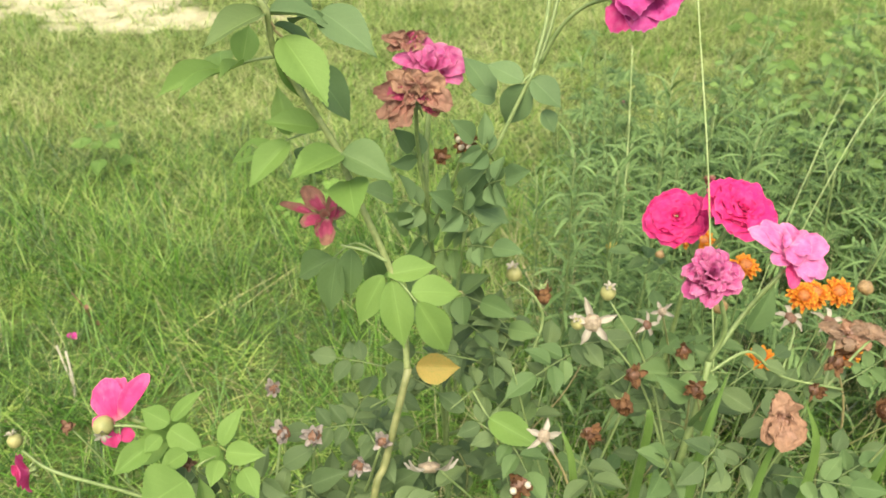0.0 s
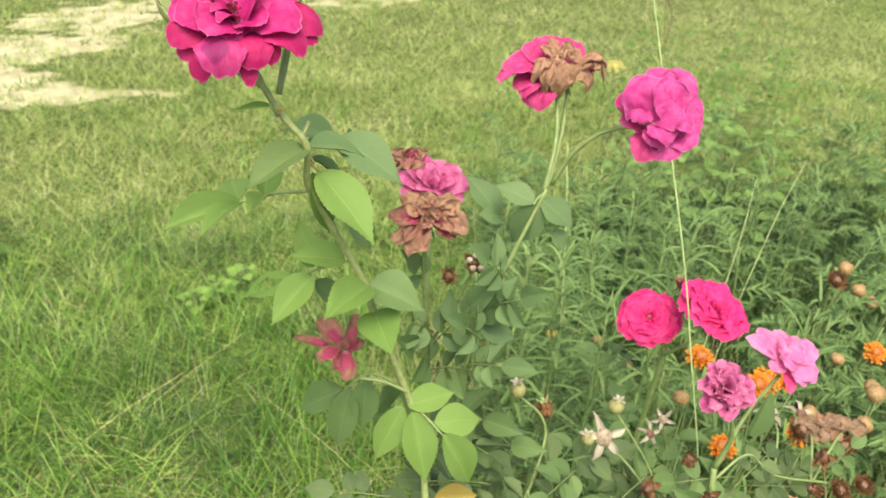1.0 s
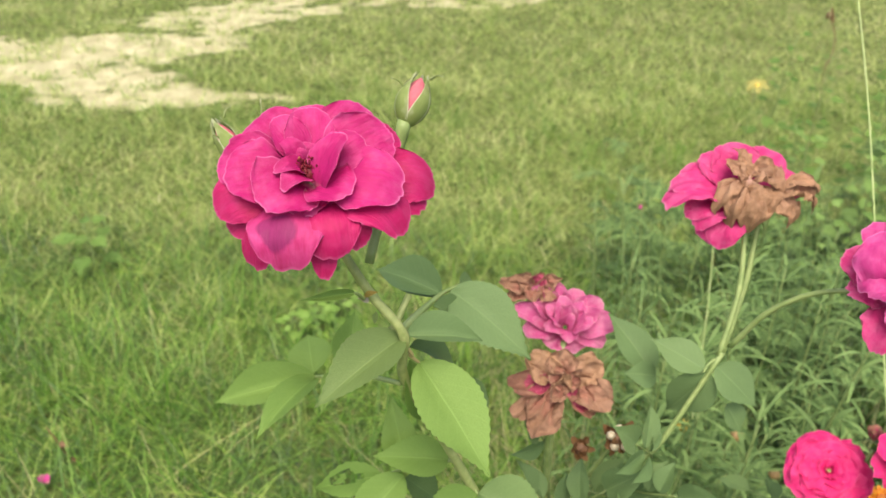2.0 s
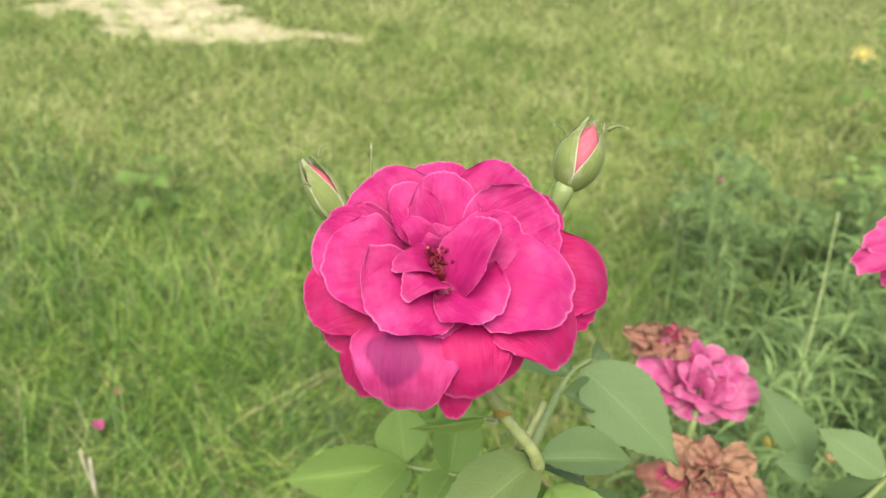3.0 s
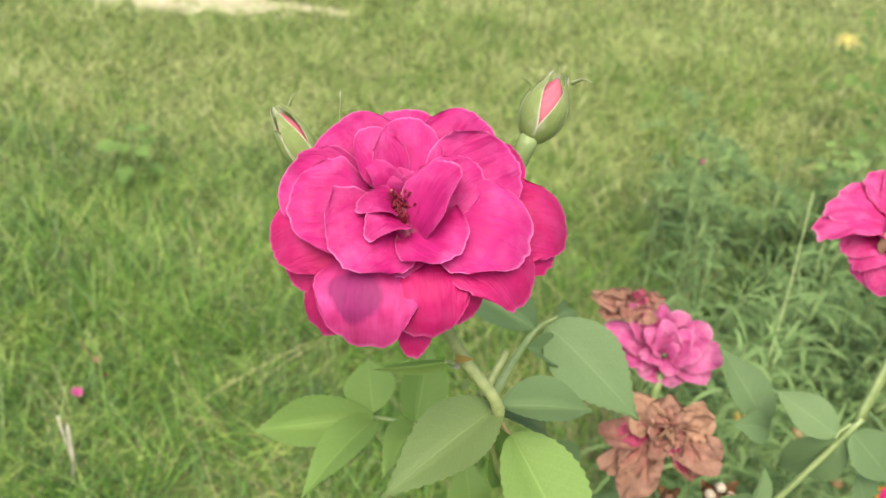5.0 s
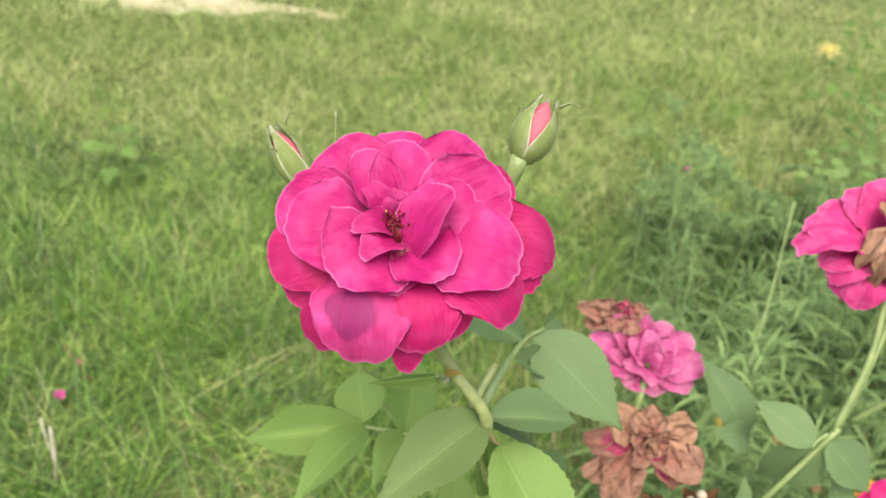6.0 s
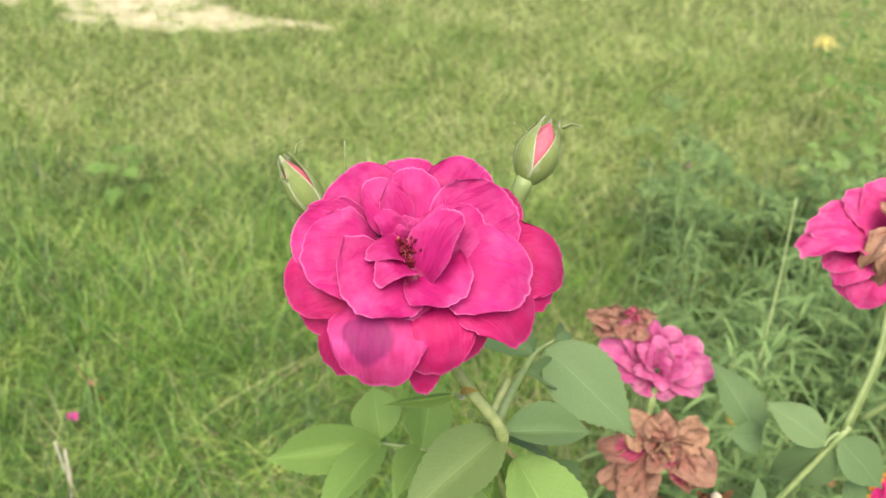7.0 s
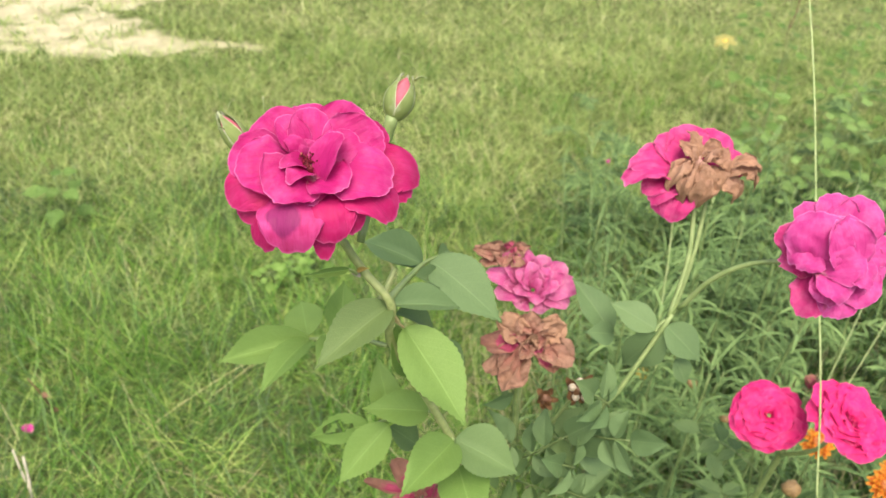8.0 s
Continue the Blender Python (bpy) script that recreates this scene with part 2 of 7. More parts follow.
GRASS_LUSH = blade_material("lush_blade", [(0.05, (0.04, 0.11, 0.013)), (0.5, (0.115, 0.25, 0.028)), (0.9, (0.27, 0.41, 0.07))], 0.5, 0.35)
# very dark green that imitates the shade between the weeds
GAP_SHADE = blade_material("gap_shade_blade", [(0.0, (0.014, 0.038, 0.007)), (0.6, (0.045, 0.09, 0.018)), (1.0, (0.12, 0.20, 0.045))], 0.4, 0.12)
GRASS_DRY = blade_material("dry_blade", [(0.0, (0.30, 0.29, 0.12)), (0.6, (0.44, 0.40, 0.20)), (1.0, (0.55, 0.50, 0.30))], 0.4)


def ground_material():
    m, nt, out = nodes("soil_and_sand")
    tc = nt.nodes.new("ShaderNodeTexCoord")
    at = nt.nodes.new("ShaderNodeAttribute")
    at.attribute_name = "sand"
    o = tc.outputs["Object"]
    soil = ramp(nt, noise_at(nt, 14.0, o, 6.0), [(0.3, (0.05, 0.07, 0.02)), (0.7, (0.12, 0.14, 0.045))])
    sand = ramp(nt, noise_at(nt, 9.0, o, 8.0, 0.65), [(0.3, (0.25, 0.225, 0.125)), (0.65, (0.44, 0.41, 0.26))])
    litter = ramp(nt, noise_at(nt, 34.0, o, 4.0, 0.6), [(0.60, (0, 0, 0)), (0.68, (1, 1, 1))])
    sand = mixc(nt, maths(nt, 'MULTIPLY', litter, 0.6), sand, (0.14, 0.13, 0.06))
    k = maths(nt, 'ADD', at.outputs["Fac"], maths(nt, 'MULTIPLY', maths(nt, 'SUBTRACT', noise_at(nt, 11.0, o, 6.0), 0.5), 0.7))
    col = mixc(nt, ramp(nt, k, [(0.42, (0, 0, 0)), (0.58, (1, 1, 1))]), soil, sand)
    sheet(nt, out, col, 0.95, 0.0, noise_at(nt, 60.0, o, 6.0), 0.01, 0.6, 0.1)
    return m


SOIL = ground_material()


# ---- building blocks ----
WORLD = {}
V3 = Vector


def put(ob, parent, m):
    """Hangs ob under parent (or nowhere) so that it stands at the world pose m."""
    WORLD[ob] = m
    if parent:
        ob.parent = parent
        ob.matrix_basis = WORLD[parent].inverted() @ m
    else:
        ob.matrix_basis = m
    return ob


def thing(name, at, label, category, group="", kind=""):
    return tagged(put(new(name), None, Matrix.Translation(at)), label, category, group, kind)


def part(name, me, material, parent, m=None, label=""):
    """One mesh object under a thing or a part."""
    if material and not me.materials:
        me.materials.append(material)
    ob = put(new(name, me), parent, m if m else Matrix())
    return tagged(ob, label)


def single(name, me, material, m, label, category, group="", kind=""):
    ob = part(name, me, material, None, m)
    return tagged(ob, label, category, group, kind)


def mesh_of(name, verts, faces, uvs=None):
    me = bpy.data.meshes.new(name)
    me.from_pydata([tuple(v) for v in verts], [], faces)
    if uvs is not None:
        layer = me.uv_layers.new(name="UVMap")
        idx = np.empty(len(me.loops), int)
        me.loops.foreach_get("vertex_index", idx)
        layer.data.foreach_set("uv", np.asarray(uvs, float)[idx].ravel())
    me.polygons.foreach_set("use_smooth", [True] * len(me.polygons))
    me.update()
    return me


def grid_mesh(name, fn, nu, nv, keep=None):
    """A sheet over u in -1..1 and v in 0..1."""
    verts, uvs, faces = [], [], []
    for j in range(nv + 1):
        for i in range(nu + 1):
            u, v = -1 + 2 * i / nu, j / nv
            verts.append(fn(u, v))
            uvs.append((u * 0.5 + 0.5, v))
    for j in range(nv):
        for i in range(nu):
            if keep and not keep(-1 + 2 * (i + 0.5) / nu, (j + 0.5) / nv):
                continue
            a = j * (nu + 1) + i
            faces.append((a, a + 1, a + nu + 2, a + nu + 1))
    return mesh_of(name, verts, faces, uvs)


def spline(points, steps=6):
    """A smooth line through the points."""
    p = [V3(q) for q in points]
    p = [p[0] * 2 - p[1]] + p + [p[-1] * 2 - p[-2]]
    out = []
    for i in range(1, len(p) - 2):
        for s in range(steps):
            t = s / steps
            a, b, c, d = p[i - 1], p[i], p[i + 1], p[i + 2]
            out.append(0.5 * ((2 * b) + (c - a) * t + (2 * a - 5 * b + 4 * c - d) * t * t + (3 * b - a - 3 * c + d) * t ** 3))
    out.append(p[-2])
    return out


def tube_data(points, r0, r1, sides=7, steps=6, knots=0.0, rng=None):
    line = spline(points, steps)
    n = len(line)
    verts, faces, uvs = [], [], []
    side = V3((1, 0.2, 0.1))
    for i, q in enumerate(line):
        t = (line[min(i + 1, n - 1)] - line[max(i - 1, 0)]).normalized()
        x = (side - t * side.dot(t)).normalized()
        side = x
        y = t.cross(x)
        r = r0 + (r1 - r0) * i / (n - 1)
        if knots and i % steps == 0:
            r *= 1 + knots
        for k in range(sides):
            a = 2 * math.pi * k / sides
            verts.append(q + (x * math.cos(a) + y * math.sin(a)) * r)
            uvs.append((k / sides, i / (n - 1)))
    for i in range(n - 1):
        for k in range(sides):
            a, b = i * sides + k, i * sides + (k + 1) % sides
            faces.append((a, b, b + sides, a + sides))
    faces.append(tuple(range(sides))[::-1])
    faces.append(tuple((n - 1) * sides + k for k in range(sides)))
    return verts, faces, uvs


def tube(name, points, r0, r1, sides=7, steps=6, knots=0.0):
    return mesh_of(name, *tube_data(points, r0, r1, sides, steps, knots))


def join(name, pieces):
    """One mesh out of several (verts, faces, uvs)."""
    verts, faces, uvs = [], [], []
    for v, f, w in pieces:
        o = len(verts)
        verts += list(v)
        uvs += list(w)
        faces += [tuple(i + o for i in q) for q in f]
    return mesh_of(name, verts, faces, uvs)


def ball_data(r, squash=1.0, rough=0.0, seed=0, rings=7, sides=10, centre=(0, 0, 0)):
    verts, faces, uvs = [], [], []
    for j in range(rings + 1):
        a = math.pi * j / rings
        for k in range(sides):
            b = 2 * math.pi * k / sides
            d = V3((math.sin(a) * math.cos(b), math.sin(a) * math.sin(b), -math.cos(a)))
            q = r * (1 + rough * noise.noise(d * 3.1 + V3((seed, 0, 0))))
            verts.append(V3((d.x * q, d.y * q, d.z * q * squash)) + V3(centre))
            uvs.append((k / sides, j / rings))
    for j in range(rings):
        for k in range(sides):
            a, b = j * sides + k, j * sides + (k + 1) % sides
            faces.append((a, b, b + sides, a + sides))
    return verts, faces, uvs


def axes(at, z, y_hint=(0, 1, 0)):
    """A pose at the place, its z along z, its y as near as can be to y_hint."""
    z = V3(z).normalized()
    y = V3(y_hint) - z * V3(y_hint).dot(z)
    y = y.normalized() if y.length > 1e-6 else z.orthogonal().normalized()
    x = y.cross(z)
    return Matrix(((x.x, y.x, z.x, at[0]), (x.y, y.y, z.y, at[1]), (x.z, y.z, z.z, at[2]), (0, 0, 0, 1)))


def between(base, tip, normal, width):
    """The pose and scale that lays a unit leaf from base to tip, its face towards normal."""
    b, t = V3(base), V3(tip)
    length = (t - b).length
    y = (t - b) / length
    x = y.cross(V3(normal)).normalized()
    z = x.cross(y)
    return Matrix(((x.x * width, y.x * length, z.x * length, b.x), (x.y * width, y.y * length, z.y * length, b.y),
                   (x.z * width, y.z * length, z.z * length, b.z), (0, 0, 0, 1)))


# ---- leaves ----
def leaf_shape(seed, fold=0.12, droop=0.12, teeth=0.018, blunt=0.78, wave=0.03):
    def fn(u, v):
        h = math.sin(math.pi * min(1, v) ** blunt) ** (0.75 + 0.55 * v) if 0 < v < 1 else 0.0
        k = 0.5 * h
        tooth = teeth * (1 if int(round(v * 32)) % 2 else -0.4) if 0.06 < v < 0.97 else 0.0
        x = u * (k + tooth * abs(u) ** 3)
        z = fold * abs(u) * h - droop * v * v + wave * noise.noise((u * 1.3 + seed * 3.7, v * 3.0, seed)) * (0.3 + abs(u))
        return (x, v + tooth * 0.25 * abs(u) ** 3, z)
    return fn


def eaten(u, v):
    return not (0.25 < v < 0.75 and -0.1 < u < 0.75 and noise.noise((u * 2.2 + 4, v * 5, 2.0)) > -0.12)


ROSE_LEAF = [grid_mesh("rose_leaf", leaf_shape(s, 0.10 + 0.05 * (s % 3), 0.08 + 0.07 * (s % 4)), 6, 32) for s in range(7)]
FLAT_LEAF = [grid_mesh("broad_leaf", leaf_shape(s + 20, 0.06, 0.1, 0.045, 0.62, 0.07), 6, 32) for s in range(4)]
EATEN_LEAF = grid_mesh("eaten_leaf", leaf_shape(40, 0.12, 0.12), 12, 24, eaten)


MADE = {}


def tinted(me, material):
    """The same leaf shape in another material, made once."""
    key = (me.name, material.name)
    if key not in MADE:
        c = me.copy()
        c.materials.clear()
        c.materials.append(material)
        MADE[key] = c
    return MADE[key]


def leaflet(parent, base, tip, normal, width, material, rng, shape=None, label=""):
    me = shape if shape else ROSE_LEAF[rng.randrange(len(ROSE_LEAF))]
    return part("leaflet", tinted(me, material), None, parent, between(base, tip, normal, width), label)


def compound_leaf(bush, base, end, size, material, rng, pairs=2, up=(0, 0, 1), wide=0.56, sag=0.1):
    """A leaf of a rose: a stalk, two or three pairs of leaflets and one at its end."""
    b, e = V3(base), V3(end)
    way = (e - b).normalized()
    up = V3(up)
    side = way.cross(up).normalized()
    nrm = side.cross(way)
    mid = (b + e) / 2 + nrm * (e - b).length * sag
    line = spline([b, mid, e], 6)
    stalk = part("leaf", tube("leaf_stalk", [b, mid, e], 0.0009, 0.0006, 5, 4), STEM_LEAF, bush)
    for k in range(pairs):
        f = 1 - 0.38 * k / max(1, pairs - 1) * (1 if pairs > 1 else 0) - (0.28 if k == 0 and pairs < 3 else 0.16)
        p = line[min(len(line) - 1, int(f * (len(line) - 1)))]
        for s in (-1, 1):
            d = (side * s * 0.9 + way * 0.55 + nrm * rng.uniform(-0.25, 0.2)).normalized()
            n = nrm + side * s * -0.15 + V3((rng.uniform(-.2, .2), rng.uniform(-.2, .2), 0))
            ln = size * rng.uniform(0.75, 0.95) * (1 - 0.12 * k)
            leaflet(stalk, p + d * 0.002, p + d * ln, n, ln * wide, material, rng)
    d = (way + nrm * rng.uniform(-0.3, 0.1)).normalized()
    leaflet(stalk, e, e + d * size, nrm + V3((rng.uniform(-.2, .2), rng.uniform(-.2, .2), 0)), size * wide, material, rng)
    return stalk


# ---- flowers ----
def petal_shape(L, W, e0, e1, cup=0.15, curl=20.0, ruffle=0.03, seed=0, r0=0.003, z0=0.0, crumple=0.0, notch=0.04, twist=0.0, side=0.0, blunt=0.2, fray=0.0):
    """A petal that leaves the axis along +y; e0 and e1: its rise at the foot and at the tip in degrees."""
    n = 40
    rib = [(r0, z0, radians(e0))]
    for i in range(1, n + 1):
        v = i / n
        e = radians(e0 + (e1 - e0) * v * v * (3 - 2 * v) - curl * max(0.0, (v - 0.72) / 0.28) ** 2)
        r, z, _ = rib[-1]
        rib.append((r + L / n * math.cos(e), z + L / n * math.sin(e), e))

    def fn(u, v):
        back = blunt * (0.4 * u * u + 1.5 * u ** 4) * v ** 2 + notch * math.exp(-(u / 0.22) ** 2) * v ** 6
        back += fray * v ** 5 * (noise.noise((u * 2.6 + seed * 3, 0.3, seed)) + 0.4 * noise.noise((u * 7.0 - seed, 2.0, seed)))
        s = min(1.0, max(0.0, v * (1 - back))) * n
        i = min(n - 1, int(s))
        f = s - i
        r = rib[i][0] + (rib[i + 1][0] - rib[i][0]) * f
        z = rib[i][1] + (rib[i + 1][1] - rib[i][1]) * f
        e = rib[i][2] + (rib[i + 1][2] - rib[i][2]) * f
        g = 0.22 + 0.78 * math.sin(math.pi / 2 * min(1.0, v * 1.45)) ** 0.9
        g *= 1 - (0.05 + 0.2 * u * u) * v ** 4
        x = W / 2 * u * g * (1 + 1.6 * fray * abs(u) ** 3 * (noise.noise((v * 4.5, seed, 3 + u)) + 0.6 * noise.noise((v * 11.0, u * 2, seed))))
        rim = max(abs(u), v) ** 4
        up = cup * W * u * u * g * (1 - 0.35 * v) - side * W * max(0.0, abs(u) - 0.6) ** 2 * v
        up += ruffle * W * rim * (math.sin(6.1 * u + seed * 2.3) * 0.4 + 1.2 * noise.noise((u * 2.3 + seed * 5.1, v * 1.7, seed * 0.7)))
        up += 0.45 * ruffle * W * rim * noise.noise((u * 7.0 + seed, v * 6.0, seed * 2.1))
        up += 0.05 * W * noise.noise((u * 1.2 + seed, v * 1.6, seed * 1.9))
        if crumple:
            q = V3((u * 2.2, v * 3.0, seed * 3.3))
            up += crumple * W * (noise.noise(q) + 0.6 * noise.noise(q * 2.3) + 0.35 * noise.noise(q * 4.9))
            x += crumple * W * 0.8 * noise.noise(q + V3((9, 3, 1)))
            r += crumple * L * 0.5 * noise.noise(q + V3((2, 7, 5)))
        x += up * twist
        return (x, r - up * math.sin(e), z + up * math.cos(e))
    return fn


def petal(flower, m, hour, material, grid=(10, 10), label="", roll=0.0, **shape):
    me = grid_mesh("petal", petal_shape(**shape), *grid)
    return part("petal", me, material, flower, m @ pose(0, 0, 0, 0, 0, -30 * hour) @ pose(0, 0, 0, 0, roll, 0), label)


def laid_petal(flower, m, foot, tip, face, width, bow=0.1, cup=0.05, roll=0.05, material=None, seed=0.0, ruffle=0.055, crumple=0.0, grid=(20, 20), label="", scale=0.001):
    """A rounded petal laid from its foot to its tip, in the flower's own axes: face is the way its upper side looks, bow its arch,
    cup the rise of its sides, roll how far the rim turns back."""
    f, t = V3(foot) * scale, V3(tip) * scale
    ln = (t - f).length
    y = (t - f) / ln
    x = y.cross(V3(face)).normalized()
    n = x.cross(y)
    w = width * scale

    def fn(u, v):
        s = v * (1 - (0.20 * u * u + 0.17 * u ** 6) * v)
        s += 0.030 * v ** 5 * (noise.noise((u * 3.1 + seed * 3, 0.4, seed)) + 0.8 * noise.noise((u * 8.0 - seed, 2.2, seed)) + 0.5 * noise.noise((u * 17.0 + seed, 4.2, seed)))
        g = 0.26 + 0.74 * math.sin(math.pi / 2 * min(1.0, v * 1.5)) ** 0.9
        g *= 1 - 0.10 * v ** 5 + 0.045 * noise.noise((v * 6.0, u * 1.4, seed + 7)) + 0.02 * noise.noise((v * 15.0, u * 1.4, seed + 9))
        q = max(0.0, (s - 0.66) / 0.34) ** 2
        rim = max(abs(u), v) ** 5
        up = bow * ln * 4 * s * (1 - s) + cup * w * u * u * g - roll * ln * q - 0.35 * abs(roll) * w * max(0.0, abs(u) - 0.6) ** 2 * 4 * v
        up += ruffle * w * rim * (noise.noise((u * 2.4 + seed * 5.1, v * 2.0, seed * 0.7)) + 0.7 * noise.noise((u * 6.0 + seed, v * 5.0, seed * 2.1)))
        up += 0.05 * w * noise.noise((u * 1.3 + seed, v * 1.7, seed * 1.9)) + 0.022 * w * v * noise.noise((u * 4.6 + seed, v * 1.1, seed * 0.9))
        along, aside = ln * s - 0.25 * abs(roll) * ln * q, u * w / 2 * g
        if crumple:
            c = V3((u * 2.0, v * 2.6, seed * 3.3))
            up += crumple * w * (noise.noise(c) + 1.1 * abs(noise.noise(c * 1.7 + V3((4, 1, 2)))) + 0.9 * abs(noise.noise(c * 3.3)) + 0.3 * noise.noise(c * 6.1) - 0.5)
            aside += crumple * w * 0.7 * noise.noise(c + V3((9, 3, 1)))
            along += crumple * ln * 0.5 * noise.noise(c + V3((2, 7, 5)))
        return f + y * along + x * aside + n * up
    return part("petal", grid_mesh("petal", fn, *grid), material, flower, m, label)


def layer(flower, m, step=1.73, ruffle=0.055, crumple=0.0, grid=(20, 20)):
    """A function that lays petals on one flower, each a little different."""
    count = itertools.count(1)

    def lay(foot, tip, face, width, bow, cup, roll, material, crumpled=None):
        return laid_petal(flower, m, foot, tip, face, width, bow, cup, roll, material, next(count) * step, ruffle, crumple if crumpled is None else crumpled, grid)
    return lay


def turned_to(at, right, up):
    """A pose at the place with its x along right and its y near up."""
    x = V3(right).normalized()
    y = (V3(up) - x * V3(up).dot(x)).normalized()
    z = x.cross(y)
    return Matrix(((x.x, y.x, z.x, at[0]), (x.y, y.y, z.y, at[1]), (x.z, y.z, z.z, at[2]), (0, 0, 0, 1)))


def calyx_data(r, h):
    """The green cup under a flower, down its axis."""
    v, f, w = ball_data(r, 1.3, 0.05, 3, 6, 9, (0, 0, -h))
    return v, f, w


def calyx(bush, m, r=0.006, h=0.006, name="rose_flower", label=""):
    pieces = [calyx_data(r, h)]
    for k in range(5):
        a = 2 * math.pi * k / 5 + 0.3
        q = [(0.004 * math.cos(a), 0.004 * math.sin(a), -h * 0.6), (r * 1.8 * math.cos(a), r * 1.8 * math.sin(a), -h * 0.9), (r * 2.9 * math.cos(a), r * 2.9 * math.sin(a), -h * 2.2)]
        pieces.append(tube_data(q, 0.0022, 0.0004, 5, 3))
    return part(name, join("calyx", pieces), STEM, bush, m, label)


def rose(bush, at, axis, radius, material, rng, rings, label="", hint=(0, 1, 0), crumple=0.0, ruffle=0.05, core=None, skip=None):
    """A many-petalled rose. rings: (petals, length, width, rise at foot, rise at tip, cup, curl), lengths and widths as shares of the radius."""
    m = axes(at, axis, hint)
    flower = calyx(bush, m, radius * 0.13, radius * 0.14, "rose_flower", label)
    for j, (count, ln, wd, e0, e1, cup, curl) in enumerate(rings):
        turn = rng.uniform(0, 12)
        for k in range(count):
            hour = turn + 12 * k / count + rng.uniform(-0.35, 0.35)
            if skip and skip(hour % 12, j):
                continue
            s = rng.uniform(0.9, 1.1)
            up, fall = e0 + rng.uniform(-6, 6), e1 + rng.uniform(-12, 12)
            rise_to = radians((up + fall) / 2)
            arch = math.tan(radians(max(-50, min(50, (up - fall) / 2)))) / 4
            turn_to = radians(30 * hour)
            out = V3((math.sin(turn_to), math.cos(turn_to), 0))
            tip = out * (math.cos(rise_to) * radius * ln * s) + V3((0, 0, math.sin(rise_to) * radius * ln * s))
            face = V3((0, 0, math.cos(rise_to))) - out * math.sin(rise_to)
            laid_petal(flower, m, out * radius * 0.05, tip, face, radius * wd * rng.uniform(1.05, 1.25), arch, cup, curl * rng.uniform(0.5, 1.6) / 220, material, rng.uniform(0, 90), ruffle, crumple * rng.uniform(0.6, 1.1), (14, 14) if crumple > 0.08 else (10, 10), scale=1.0)
    if core:
        pieces = [ball_data(radius * 0.11, 0.7, 0.3, 2, 5, 8, (0, 0, radius * 0.10))]
        part("flower_centre", join("flower_centre", pieces), core, flower, m)
    return flower


def sepal_star(bush, at, axis, size, rng, label="dried star of pale sepals", heart=None, material=None, drop=-25):
    """What is left of a flower: five dry sepals round a brown disc."""
    m = axes(at, axis)
    star = part("spent_flower", join("disc", [ball_data(size * 0.40, 0.5, 0.35, rng.random() * 9, 6, 10)]), heart or DISC, bush, m, label)
    for k in range(5):
        me = grid_mesh("sepal", petal_shape(size * rng.uniform(0.8, 1.15), size * 0.62, 5, drop + rng.uniform(-25, 25), 0.3, 40, 0.1, rng.uniform(0, 50), size * 0.22, 0, 0.05), 4, 6)
        for q in me.vertices:
            f = max(0.0, (q.co.y - size * 0.25) / size)
            q.co.x *= max(0.12, 1 - f * 1.0)
        part("sepal", me, material or SEPAL_DRY, star, m @ pose(0, 0, 0, 0, 0, 72 * k + rng.uniform(-12, 12)))
    return star


def spent_head(bush, at, axis, size, rng, label, seeds, material=None):
    """A shrivelled head: curled brown bracts and a few pale seeds."""
    m = axes(at, axis)
    head = part("spent_flower", join("disc", [ball_data(size * 0.45, 0.7, 0.4, rng.random() * 9, 6, 10)]), DARK_BROWN, bush, m, label)
    for k in range(11):
        me = grid_mesh("bract", petal_shape(size * rng.uniform(0.6, 1.0), size * 0.5, rng.uniform(10, 60), rng.uniform(20, 110), 0.4, -40, 0.1, rng.uniform(0, 50), size * 0.2, 0, 0.2), 3, 4)
        part("bract", me, material or DRY_HEAD, head, m @ pose(0, 0, 0, rng.uniform(-20, 20), rng.uniform(-25, 25), 33 * k + rng.uniform(-40, 40)))
    for k in range(seeds):
        a = 2 * math.pi * k / max(1, seeds) + 0.4
        part("seed", join("seed", [ball_data(size * 0.2, 1.2, 0.15, k, 5, 8, (math.cos(a) * size * 0.4, math.sin(a) * size * 0.4, size * 0.42))]), PALE, head, m)
    return head


def hip(bush, at, axis, r, rng, label="small green-tan rose hip"):
    m = axes(at, axis)
    fruit = part("rose_hip", join("hip", [ball_data(r, 1.05, 0.08, rng.random() * 9, 8, 12)]), HIP, bush, m, label)
    for k in range(5):
        me = grid_mesh("sepal", petal_shape(r * 0.85, r * 0.5, 60, 10, 0.2, 30, 0.1, rng.uniform(0, 50), r * 0.2, r * 0.95, 0.1), 3, 4)
        part("sepal", me, SEPAL_DRY, fruit, m @ pose(0, 0, 0, 0, 0, 72 * k + rng.uniform(-15, 15)))
    return fruit


